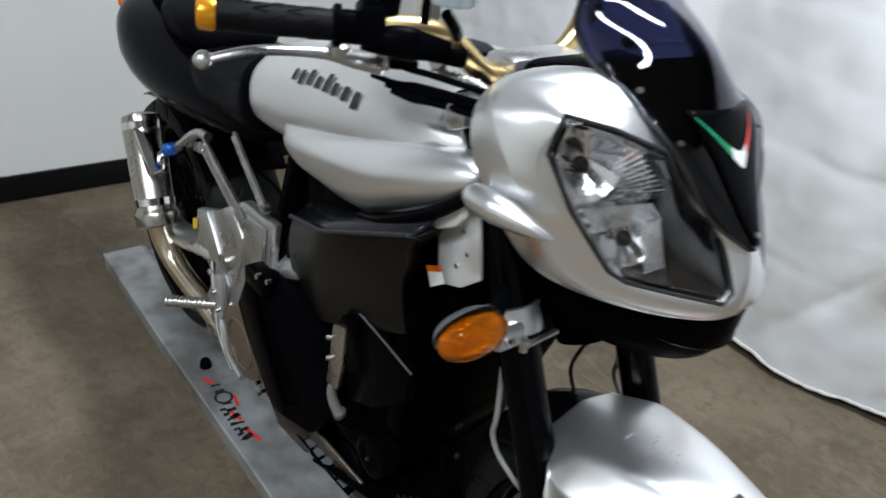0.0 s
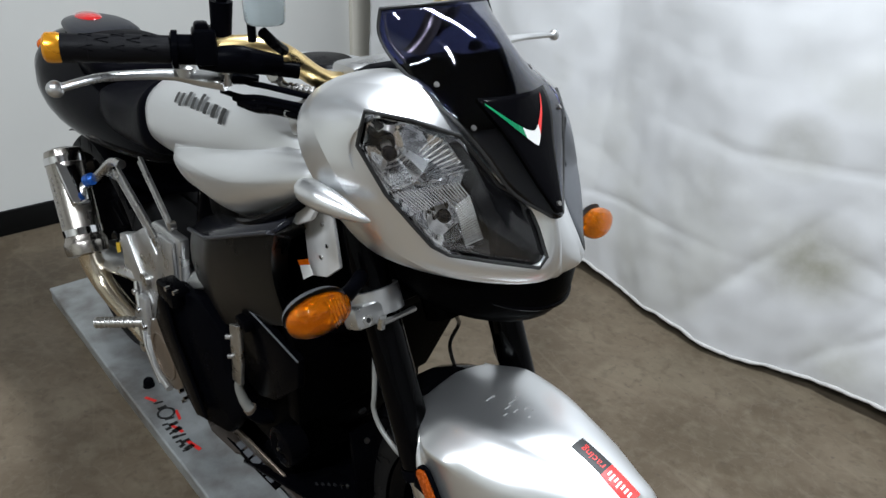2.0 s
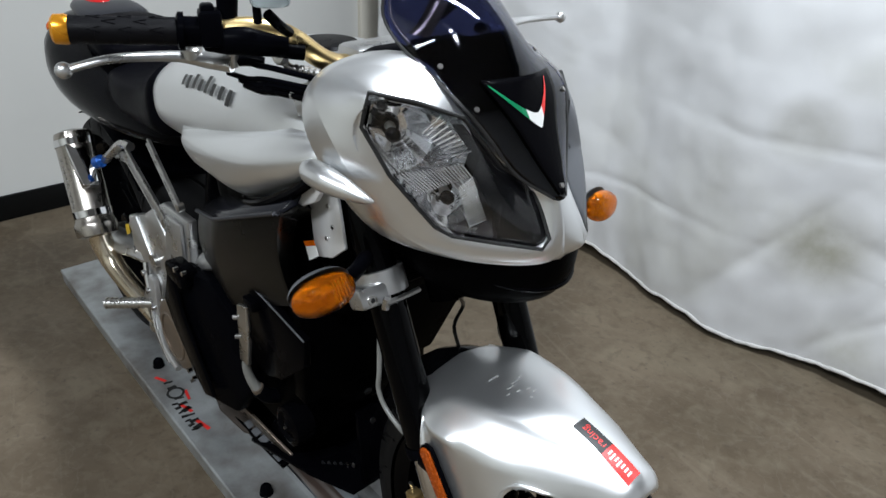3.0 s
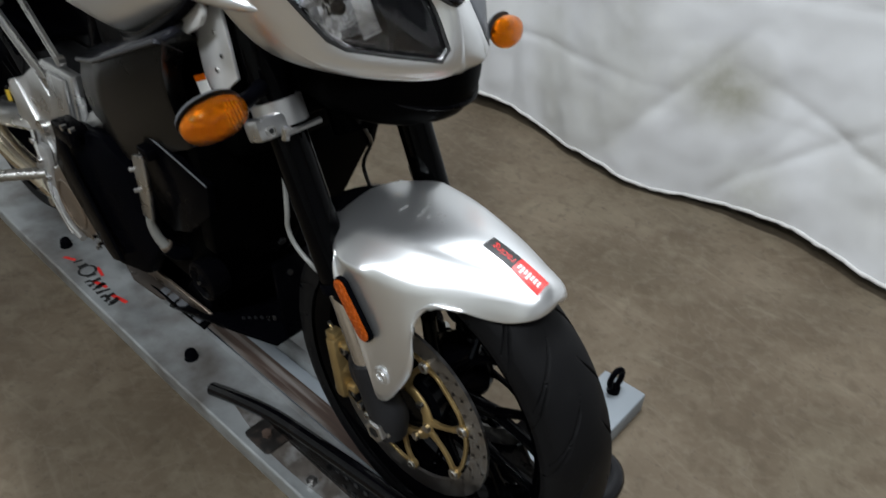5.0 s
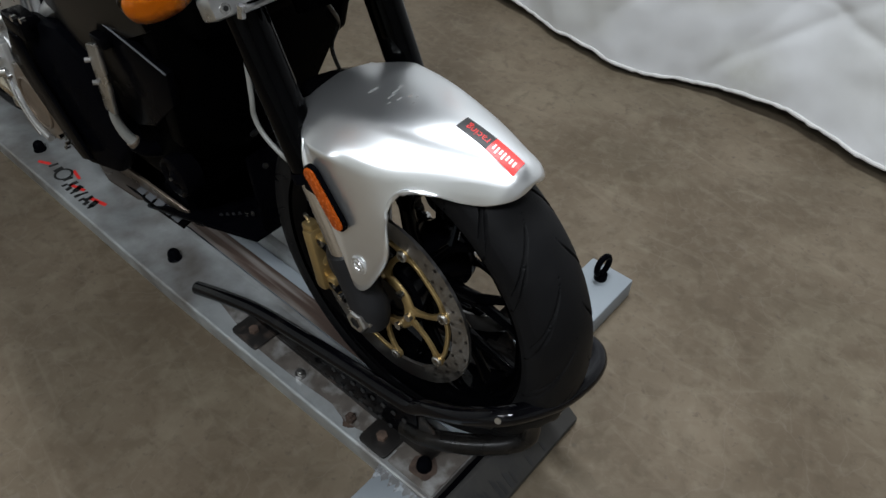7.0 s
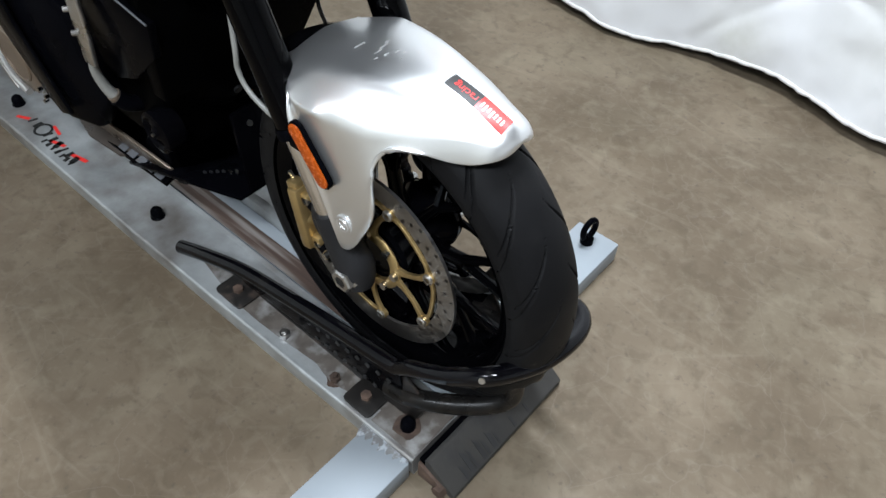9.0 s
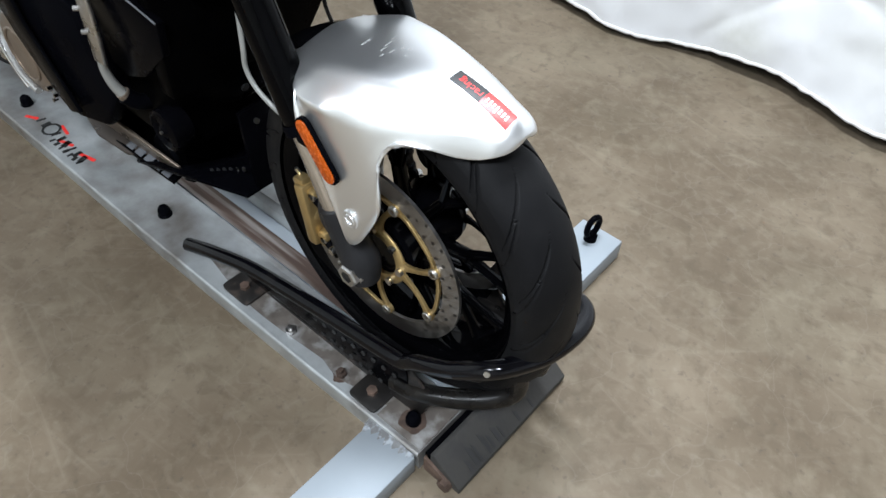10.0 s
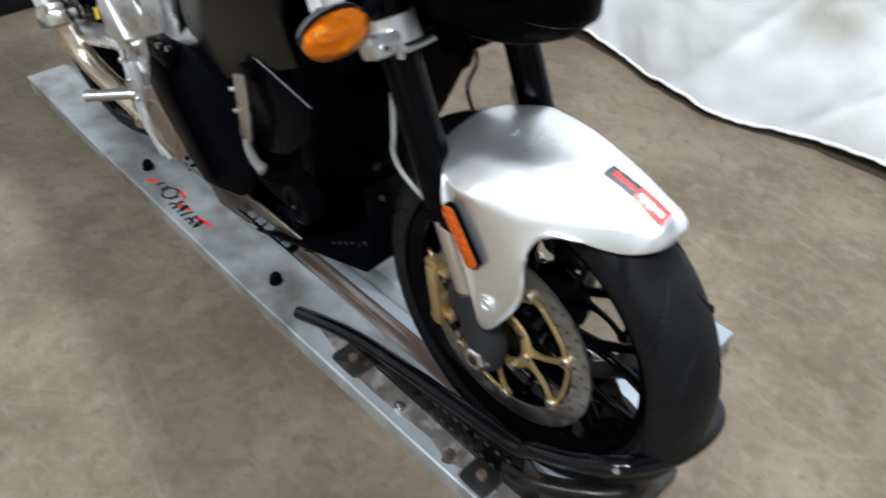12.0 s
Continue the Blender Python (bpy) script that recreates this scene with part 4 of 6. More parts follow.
# front mudguard
def mudguard():
    """Each section runs from the crown over the ridge and the hollow flank to the shoulder, then down the side; the middle ones drop into the fork skirt."""
    sections = [
        ((0.1870, 0.6160), (0.1870, -0.002, 0.6158), (0.1869, -0.004, 0.6150), (0.1868, -0.006, 0.6135)),
        ((0.1857, 0.6215), (0.1856, -0.008, 0.6205), (0.1854, -0.014, 0.6165), (0.1850, -0.0185, 0.6090)),
        ((0.1810, 0.6285), (0.1808, -0.014, 0.6255), (0.1804, -0.023, 0.6180), (0.1800, -0.0300, 0.6048)),
        ((0.1700, 0.6362), (0.1700, -0.024, 0.6300), (0.1700, -0.034, 0.6185), (0.1700, -0.0415, 0.6008)),
        ((0.15, 0.6455), (0.15, -0.034, 0.636), (0.15, -0.048, 0.618), (0.152, -0.052, 0.594)),
        ((0.125, 0.6515), (0.123, -0.042, 0.64), (0.125, -0.058, 0.618), (0.13, -0.064, 0.593)),
        ((0.098, 0.6537), (0.095, -0.047, 0.6419), (0.099, -0.07, 0.6185), (0.106, -0.077, 0.597)),
        ((0.075, 0.6557), (0.0736, -0.0533, 0.6468), (0.08, -0.083, 0.617), (0.088, -0.088, 0.602)),
        ((0.055, 0.657), (0.0554, -0.0597, 0.6499), (0.0655, -0.094, 0.611), (0.07, -0.0950, 0.601)),
        ((0.04, 0.6581), (0.042, -0.065, 0.6521), (0.053, -0.101, 0.607), (0.0585, -0.0990, 0.592)),
        ((0.025, 0.6574), (0.024, -0.067, 0.6514), (0.04, -0.107, 0.6075), (0.0500, -0.1060, 0.5745)),
        ((0.01, 0.657), (0.008, -0.07, 0.651), (0.026, -0.112, 0.6085), (0.0525, -0.117, 0.553)),
        ((-0.005, 0.6565), (-0.006, -0.072, 0.6505), (0.012, -0.117, 0.6095), (0.0643, -0.125, 0.525)),
        ((-0.02, 0.656), (-0.02, -0.075, 0.65), (-0.003, -0.1215, 0.611), (0.064, -0.129, 0.497)),
        ((-0.034, 0.655), (-0.033, -0.078, 0.649), (-0.018, -0.125, 0.6125), (0.045, -0.131, 0.4545)),
        ((-0.048, 0.653), (-0.045, -0.081, 0.647), (-0.033, -0.127, 0.613), (0.025, -0.132, 0.421)),
        ((-0.06, 0.6515), (-0.055, -0.084, 0.6455), (-0.048, -0.1285, 0.613), (0.005, -0.132, 0.4125)),
        ((-0.072, 0.65), (-0.065, -0.087, 0.644), (-0.062, -0.1295, 0.6125), (-0.009, -0.132, 0.444)),
        ((-0.083, 0.648), (-0.073, -0.09, 0.642), (-0.074, -0.13, 0.612), (-0.043, -0.131, 0.52)),
        ((-0.093, 0.646), (-0.079, -0.093, 0.6399), (-0.0835, -0.13, 0.6115), (-0.076, -0.131, 0.572)),
        ((-0.104, 0.6415), (-0.09, -0.0885, 0.6351), (-0.092, -0.115, 0.617), (-0.091, -0.116, 0.61)),
        ((-0.118, 0.6375), (-0.104, -0.0815, 0.6335), (-0.106, -0.095, 0.622), (-0.106, -0.096, 0.614)),
        ((-0.132, 0.633), (-0.124, -0.0685, 0.629), (-0.128, -0.08, 0.624), (-0.128, -0.081, 0.614)),
        ((-0.146, 0.628), (-0.138, -0.0615, 0.624), (-0.142, -0.07, 0.621), (-0.142, -0.071, 0.61)),
    ]
    half = []
    for i, (t, r, s, b) in enumerate(sections):
        t, r, s, b = V(t[0], 0, t[1]), Vector(r), Vector(s), Vector(b)
        line = []
        for k in range(7):
            w = k / 6
            line.append(V(t.x + (r.x - t.x) * w, r.y * w, t.z + (r.z - t.z) * w**2.2))
        hollow = -0.0012 * min(1, max(0, (s - r).length - 0.022) / 0.025)
        for w in (0.2, 0.4, 0.6, 0.8, 0.93, 1.0):
            q = r.lerp(s, w)
            line.append(q + V(0, 0.35, -0.9) * hollow * math.sin(math.pi * w**1.15))
        for w in (0.05, 0.18, 0.36, 0.54, 0.70, 0.84, 0.94, 1.0):
            q = s.lerp(b, w)
            deep = min(1, (s - b).length / 0.12)
            q.y += 0.006 * deep * math.sin(math.pi * min(1, w * 1.1) ** 0.7) - 0.002 * deep * w
            line.append(q)
        # towards the front the section becomes one round arch
        arch = max(0.0, min(1.0, (11 - i) / 6))
        run = [float(v) for v in np.cumsum([0.0] + [(q - o).length for o, q in zip(line, line[1:])])]
        for k, q in enumerate(line):
            a = 1.18 * run[k] / run[-1]
            fall = (1 - math.cos(a)) / (1 - math.cos(1.18))
            oval = V(t.x + (b.x - t.x) * fall, b.y * math.sin(a) / math.sin(1.18), t.z + (b.z - t.z) * fall)
            line[k] = q.lerp(oval, arch)
        half.append(line)
    # even out the crown, the ridge and the flank along the length
    for _ in range(4):
        half = [sec if i < 4 or i == len(half) - 1 else [q.lerp((half[i - 1][k] + half[i + 1][k]) / 2, 0.5 * max(0, min(1, (18 - k) / 6))) for k, q in enumerate(sec)] for i, sec in enumerate(half)]
    # ease the hollow over the fork skirt's front edge
    for _ in range(8):
        half = [[q.lerp((half[i - 1][k] + half[i + 1][k] + sec[k - 1] + sec[k + 1]) / 4, 0.6) if 5 < i < 15 and 10 < k < len(sec) - 1 else q for k, q in enumerate(sec)] for i, sec in enumerate(half)]
    # finer sections along the length
    lines = [curve_points([sec[k] for sec in half], 4 * (len(half) - 1)) for k in range(len(half[0]))]
    fine = [list(sec) for sec in zip(*lines)]
    # the far flank sits closer in
    rings = [[V(q.x, -q.y * float(np.interp(q.x, (-0.05, 0.06, 0.14, 0.16, 0.18, 0.19), (0.80, 0.86, 0.96, 1.02, 1.05, 1.06))), q.z) for q in line[:0:-1]] + line for line in fine]
    return loft(rings, closed=False, caps=False), half


mud_bm, MUD = mudguard()
mudguard_ob = part("front_mudguard", mud_bm, SILVER, bike, "silver front mudguard with fork skirts, scuffed", sharp=180, thick=0.003)


def on_mud(x, y):
    """The height of the mudguard's crown at a place."""
    for a, b in zip(MUD, MUD[1:]):
        if b[0].x <= x <= a[0].x:
            w = (a[0].x - x) / (a[0].x - b[0].x)
            line = [p.lerp(q, w) for p, q in zip(a, b)]
            return float(np.interp(abs(y), [-p.y for p in line[:12]], [p.z for p in line[:12]]))


def aslant(x):
    """The sticker is stuck on a little askew."""
    return -0.055 * (x - 0.078) + 0.0012


def decal_strip(x0, x1, y0, y1, mat, lift, name, parent, n=10):
    """A sticker that follows the crown."""
    bm = bmesh.new()
    rows = []
    for i in range(n + 1):
        x = x0 + (x1 - x0) * i / n
        ys = [y0 + (y1 - y0) * j / 3 + aslant(x) for j in range(4)]
        rows.append([bm.verts.new((x, y, on_mud(x, y) + lift)) for y in ys])
    for a, b in zip(rows, rows[1:]):
        for j in range(3):
            bm.faces.new((a[j], a[j + 1], b[j + 1], b[j]))
    return part(name, bm, mat, parent, sharp=180)


decal_strip(0.078, 0.126, -0.0180, 0.004, INK, 0.0012, "sticker", mudguard_ob)
decal_strip(0.126, 0.170, -0.0180, 0.004, RED, 0.0012, "sticker", mudguard_ob)


def crown_text(body, size, x0, y0, mat, parent, lift=0.0018):
    """Lettering that lies on the crown and reads towards the rear."""
    data = bpy.data.curves.new("lettering", "FONT")
    data.body, data.size, data.resolution_u = body, size, 3
    ob = bpy.data.objects.new("lettering", data)
    me = ob.to_mesh().copy()
    ob.to_mesh_clear()
    bpy.data.objects.remove(ob)
    bpy.data.curves.remove(data)
    bm = bmesh.new()
    bm.from_mesh(me)
    bpy.data.meshes.remove(me)
    for v in bm.verts:
        x = x0 - v.co.x
        y = y0 - v.co.y + aslant(x)
        v.co = (x, y, on_mud(x, y) + lift)
    return part("lettering", bm, mat, parent, "red lower-case lettering", smooth=False)


crown_text("racing", 0.0150, 0.1235, -0.004, RED, mudguard_ob)
for k in range(7):
    decal_strip(0.1305 + 0.0052 * k, 0.1331 + 0.0052 * k, -0.0118 - 0.003 * (k in (1, 3)), -0.0045, WHITE, 0.0018, "sticker_bar", mudguard_ob, 2)
rng = random.Random(4)
for x, y, long, wide in ((-0.052, -0.034, 0.004, 0.016), (-0.022, -0.030, 0.003, 0.012), (-0.026, -0.018, 0.0025, 0.014), (-0.010, -0.026, 0.003, 0.008), (-0.004, -0.012, 0.0025, 0.007), (0.004, -0.008, 0.003, 0.005), (-0.014, -0.040, 0.002, 0.007), (0.010, -0.020, 0.003, 0.004), (-0.030, -0.002, 0.003, 0.006)):
    n = 7
    edge = [(long * rng.uniform(0.25, 0.6), y + wide * k / n) for k in range(n + 1)]
    rows = [[V(x + side * d, yy, on_mud(x + side * d, yy) + 0.0004) for d, yy in edge] for side in (-1, 1)]
    part("paint_chip", loft(rows, closed=False, caps=False), SCUFF, mudguard_ob, sharp=180)
for s in (-1, 1):
    # dished seat of the skirt's bolt, and the bolt in it
    bm = lathe([(0.0, 0.0012), (0.0055, 0.0012), (0.0062, 0.0030), (0.0085, 0.0030), (0.0092, 0.0012), (0.0120, 0.0024), (0.0140, 0.0018), (0.0150, -0.003)], (0, 0, 0), "z", 28)
    ob = part("mudguard_bolt", bm, SILVER, mudguard_ob, "dished silver bolt seat")
    ob.matrix_world = Matrix.Translation((0.0125, s * 0.1315, 0.4585)) @ Matrix.Rotation(radians(90 if s < 0 else -90), 4, "X")
# black inner guard behind the crown
rings = []
for x, z, hw in ((-0.120, 0.628, 0.085), (-0.150, 0.622, 0.088), (-0.185, 0.608, 0.086), (-0.215, 0.590, 0.080), (-0.240, 0.566, 0.074)):
    rings.append([V(x, hw * math.sin(a), z - 0.050 * (1 - math.cos(a))) for a in (math.pi * (k / 16 - 0.5) for k in range(17))])
part("inner_guard", loft(rings, closed=False, caps=False), GLOSS, mudguard_ob, "black rear section of the mudguard", sharp=180, thick=0.003)

# nose cowl: it stands a little askew on its bracket
def askew(z):
    return 0.005 - 0.13 * (z - 0.88)


def upright(p):
    return V(p[0], p[1] - askew(p[2]), p[2])


def nose_part(name, bm, mat, parent=None, label="", pinch=True, **kw):
    """A part of the nose; its far flank is drawn in a little towards the top."""
    for v in bm.verts:
        if pinch and v.co.y > 0.002:
            v.co.y += 0.030 * min(1, v.co.y / 0.012) * max(0, 1 - v.co.y / 0.19)
            v.co.y *= float(np.interp(v.co.z, (0.88, 1.05), (0.97, 0.80)))
            if v.co.z > 1.0 and v.co.y > 0.03:
                v.co.z = 1.0 + (v.co.z - 1.0) * 0.6
        v.co.y += askew(v.co.z)
    return part(name, bm, mat, parent, label, **kw)


HEAD = [upright(p) for p in ((-0.057, -0.100, 1.029), (-0.085, -0.142, 1.046), (-0.113, -0.181, 1.056), (-0.1165, -0.1835, 1.037), (-0.120, -0.186, 1.018), (-0.098, -0.166, 0.966), (-0.086, -0.143, 0.932), (-0.073, -0.121, 0.900),
                        (-0.060, -0.106, 0.889), (-0.026, -0.063, 0.880), (0.004, -0.022, 0.872), (0.006, -0.013, 0.884), (-0.010, -0.014, 0.915), (-0.026, -0.018, 0.943), (-0.043, -0.050, 0.966))]
OUT = [upright(p) if p[1] else V(*p) for p in ((-0.085, -0.082, 1.058), (-0.155, -0.095, 1.088), (-0.225, -0.150, 1.064), (-0.2203, -0.188, 1.040), (-0.210, -0.205, 1.024), (-0.200, -0.208, 0.9817), (-0.157, -0.182, 0.9107), (-0.1397, -0.153, 0.8707),
                       (-0.0863, -0.118, 0.8587), (-0.032, -0.064, 0.848), (0.010, 0.0, 0.844), (0.014, 0.0, 0.884), (0.010, 0.0, 0.915), (-0.002, 0.0, 0.950), (-0.045, -0.040, 0.995))]
# the crease between the front face and the flank
CREASE = [upright(p) for p in ((-0.072, -0.090, 1.046), (-0.122, -0.122, 1.073), (-0.190, -0.168, 1.068), (-0.189, -0.197, 1.050), (-0.177, -0.209, 1.034), (-0.1356, -0.203, 0.981), (-0.1259, -0.178, 0.9317), (-0.1061, -0.150, 0.8874),
                               (-0.074, -0.121, 0.868), (-0.029, -0.066, 0.856), (0.008, -0.010, 0.850), (0.012, -0.006, 0.884), (0.005, -0.006, 0.915), (-0.010, -0.008, 0.948), (-0.044, -0.045, 0.981))]
# how far each face swells between its edges
SWELL = [0.001, 0.003, 0.005, 0.004, 0.004, 0.003, 0.003, 0.003, 0.003, 0.003, 0.003, 0.002, 0.002, 0.002, 0.001]


def cowl_half():
    """The painted shell round one headlight opening: a front face, a crease and a flank, with returned edges."""
    heart = V(-0.28, 0, 0.93)
    rings = []
    for f, roll in ((0.0, 0.016), (0.0, 0.0), (0.05, 0.0), (0.35, 0.0), (0.7, 0.0), (0.96, 0.0), (1.0, 0.0), (1.05, 0.0), (1.4, 0.0), (1.7, 0.0), (1.95, 0.0), (2.0, 0.0), (2.0, 0.022)):
        ring = []
        for h, c, o, b in zip(HEAD, CREASE, OUT, SWELL):
            p = h.lerp(c, f) if f <= 1 else c.lerp(o, f - 1)
            away = (p - heart).normalized()
            p = p + away * b * math.sin(math.pi * (f % 1)) - away * roll
            if o.y == 0 and f > 1.99:
                p.y = 0
            ring.append(p)
        rings.append(ring)
    return loft(rings, caps=False)


half = cowl_half()
both = join(half.copy(), mirrored(half))
half.free()
bmesh.ops.remove_doubles(both, verts=both.verts, dist=0.0004)
# keep the line between face and flank crisp
edge_layer = both.edges.layers.float.new("crease_edge")
ridge = [V(c.x, y, c.z) for c in CREASE[2:9] for y in (c.y, -c.y)]
for e in both.edges:
    if all(any((v.co - c).length < 0.0012 for c in ridge) for v in e.verts):
        e[edge_layer] = 0.85
cowl = nose_part("nose_cowl", both, SILVER, bike, "silver nose cowl round two headlights", sharp=180, subsurf=2)
for s in (-1, 1):
    line = [V(-0.182, s * 0.206, 0.960), V(-0.172, s * 0.209, 0.957), V(-0.146, s * 0.209, 0.9565), V(-0.120, s * 0.202, 0.952), V(-0.100, s * 0.194, 0.947), V(-0.090, s * 0.189, 0.945)]
    if s > 0:
        line = [V(p.x - 0.026, p.y - 0.016, p.z) for p in line]
    bm = tube(line, [0.012, 0.0165, 0.0165, 0.0125, 0.0065, 0.0015], n=30, seg=24, flat=0.95)
    nose_part("cowl_fin", bm, SILVER, cowl, sharp=60)


# headlights
def lens_patch(points, lift, dome, n=6):
    """A smooth patch that fills a closed outline, domed outwards."""
    c = sum(points, V(0, 0, 0)) / len(points)
    heart = V(-0.28, 0, 0.93)
    bm = bmesh.new()
    rings = []
    loop = []
    m = len(points)
    for i in range(m):
        for k in range(3):
            loop.append(points[i].lerp(points[(i + 1) % m], k / 3))
    for j in range(n):
        f = j / n
        rings.append([bm.verts.new(p.lerp(c, f) + (p.lerp(c, f) - heart).normalized() * (lift + dome * (1 - (1 - f) ** 2))) for p in loop])
    tip = bm.verts.new(c + (c - heart).normalized() * (lift + dome))
    for a, b in zip(rings, rings[1:]):
        for i in range(len(loop)):
            k = (i + 1) % len(loop)
            bm.faces.new((a[i], a[k], b[k], b[i]))
    for i in range(len(loop)):
        bm.faces.new((rings[-1][i], rings[-1][(i + 1) % len(loop)], tip))
    return bm


def flip(points, s):
    return [V(p.x, p.y * -s, p.z) for p in points]


def bowl(at, way, r, depth, ribs=0):
    """An open reflector bowl that faces along way."""
    prof = [(r * k / 10, -depth * (1 - (k / 10) ** 2)) for k in range(11)]
    bm = lathe(prof, (0, 0, 0), "z", 20)
    for v in bm.verts:
        v.co.z += 0.0016 * math.sin(4 * math.atan2(v.co.y, v.co.x)) * (v.co.length / r)
    bm.transform(Matrix.Translation(at) @ Vector(way).to_track_quat("Z", "Y").to_matrix().to_4x4())
    return bm


for s in (-1, 1):
    pts = flip(HEAD, s)
    heart = V(-0.28, 0, 0.93)
    head = nose_part("headlight", lens_patch([p - (p - heart).normalized() * 0.050 for p in pts], 0.0, -0.010), MASKM, bike, "headlight with two lamps behind clear lens", sharp=180)
    # the far lens is opaque grey in place of a dim reflection
    nose_part("headlight_lens", lens_patch(pts, -0.002, 0.012), GLASS if s < 0 else HOUSING, head, "clear headlight lens" if s < 0 else "far headlight lens toned grey to dull its reflection", sharp=180, thick=0.002).visible_shadow = False
    rimline = [p - (p - heart).normalized() * 0.001 for p in pts]
    nose_part("headlight_seal", tube([*rimline, rimline[0]], 0.0025, seg=8, straight=True), INK, head)
    # side walls of the lamp well
    bm = loft([[p - (p - heart).normalized() * 0.003 for p in pts], [p - (p - heart).normalized() * 0.050 for p in pts]], caps=False)
    # the far well's chrome is toned black to look dim
    nose_part("lamp_well", bm, LAMPCHROME if s < 0 else MASKM, head, "lamp housing wall, bright near, toned black far")
    # faceted bright backing behind the lamps
    outer = flip([upright(q) for q in (V(-0.060, -0.104, 1.026), V(-0.086, -0.142, 1.042), V(-0.112, -0.178, 1.050), V(-0.118, -0.182, 1.016), V(-0.098, -0.164, 0.968), V(-0.086, -0.141, 0.934), V(-0.073, -0.119, 0.902), V(-0.058, -0.100, 0.890), V(-0.038, -0.062, 0.890), V(-0.044, -0.060, 0.912), V(-0.058, -0.080, 0.958), V(-0.052, -0.076, 0.985),)], s)
    bm = lens_patch(outer, -0.030, -0.012, 5)
    rng = random.Random(7)
    for v in bm.verts:
        v.co += V(rng.uniform(-1, 1), rng.uniform(-1, 1), rng.uniform(-1, 1)) * 0.0009
    nose_part("lamp_backing", bm, LAMPCHROME, head, "faceted chrome lamp backing", smooth=False)
    # inner dark mask
    inner = flip([upright(q) for q in (V(-0.057, -0.100, 1.029), V(-0.050, -0.074, 0.985), V(-0.056, -0.078, 0.958), V(-0.042, -0.058, 0.910), V(-0.036, -0.060, 0.886), V(-0.026, -0.063, 0.880), V(0.004, -0.022, 0.872), V(0.006, -0.013, 0.884), V(-0.026, -0.018, 0.943), V(-0.043, -0.050, 0.966),)], s)
    nose_part("lamp_mask", lens_patch(inner, -0.007, 0.004, 5), MASKM, head, "black mask beside the lamps", sharp=180, thick=0.002)
    ahead = V(0.82, s * 0.45, -0.1)
    for c, r in ((V(-0.107, s * 0.143, 1.008), 0.043), (V(-0.080, s * 0.097, 0.930), 0.036)):
        nose_part("reflector_bowl", bowl(c + ahead * 0.004, ahead, r, 0.034), LAMPCHROME, head, "chrome reflector bowl", smooth=False)
        nose_part("bulb", rod(c - ahead * 0.025, c - ahead * 0.002, 0.006, 14), STEEL, head)
        bm = lathe([(0.006, 0), (0.0105, 0), (0.0105, 0.006), (0.006, 0.006), (0.006, 0)], (0, 0, 0), "z", 24)
        bm.transform(Matrix.Translation(c - ahead * 0.028) @ ahead.to_track_quat("Z", "Y").to_matrix().to_4x4())
        nose_part("bulb_ring", bm, MASKM, head)
        nose_part("bulb_shield", blob(c + ahead * 0.002, (0.0085, 0.0085, 0.0085)), GLOSS, head)
    # ribbed bands between and beside the lamps
    def ribs(a, b, c, d, n):
        for k in range(n):
            u = (k + 0.5) / n
            p, q = a.lerp(b, u), c.lerp(d, u)
            nose_part("rib", rod(p, q, 0.0011, 6), LAMPCHROME, head)
    a = flip([upright(q) for q in (V(-0.112, -0.160, 0.960), V(-0.060, -0.095, 0.975), V(-0.095, -0.135, 0.935), V(-0.055, -0.085, 0.960),)], s)
    ribs(a[0], a[1], a[2], a[3], 22)
    a = flip([upright(q) for q in (V(-0.055, -0.084, 0.960), V(-0.045, -0.068, 0.905), V(-0.066, -0.094, 0.945), V(-0.055, -0.085, 0.897),)], s)
    ribs(a[0], a[1], a[2], a[3], 18)
    a = flip([upright(q) for q in (V(-0.075, -0.120, 1.030), V(-0.058, -0.082, 0.985), V(-0.090, -0.130, 1.010), V(-0.072, -0.100, 0.980),)], s)
    ribs(a[0], a[1], a[2], a[3], 9)

# windscreen
SCREEN = [(upright(c) if c[1] else V(*c), upright(e)) for c, e in [((0.006, 0, 0.930), (0.002, -0.010, 0.932)), ((-0.011, 0, 0.963), (-0.026, -0.046, 0.960)), ((-0.031, 0, 1.003), (-0.046, -0.074, 1.004)), ((-0.046, 0, 1.036), (-0.069, -0.097, 1.039)), ((-0.063, 0, 1.068), (-0.112, -0.103, 1.062)),
          ((-0.087, 0, 1.102), (-0.158, -0.106, 1.083)), ((-0.118, 0, 1.125), (-0.180, -0.112, 1.110)), ((-0.156, 0, 1.142), (-0.184, -0.108, 1.137))]]


def screen_point(v, w, lift=0.0):
    """A point of the windscreen; v from its lower tip to its top, w from the right edge to the left."""
    n = len(SCREEN) - 1
    centre, edge = curve_points([c for c, _ in SCREEN], n * 8), curve_points([e for _, e in SCREEN], n * 8)
    k = max(0.0, min(n * 8 - 1e-6, v * n * 8))
    i, f = int(k), k - int(k)
    c, e = centre[i].lerp(centre[i + 1], f), edge[i].lerp(edge[i + 1], f)
    q = abs(w)
    p = V(c.x + (e.x - c.x) * q**2, (e.y if w < 0 else -e.y) * q, c.z + (e.z - c.z) * q**2)
    return p + V(0.75, 0.25 * w, 0.6) * lift


def screen_patch(v0, v1, w0, w1, nv, nw, lift, width=None):
    bm = bmesh.new()
    rows = []
    for i in range(nv + 1):
        v = v0 + (v1 - v0) * i / nv
        g = width(i / nv) if width else 1.0
        rows.append([bm.verts.new(screen_point(v, (w0 + (w1 - w0) * j / nw) * g, lift)) for j in range(nw + 1)])
    for a, b in zip(rows, rows[1:]):
        for j in range(nw):
            bm.faces.new((a[j], a[j + 1], b[j + 1], b[j]))
    return bm


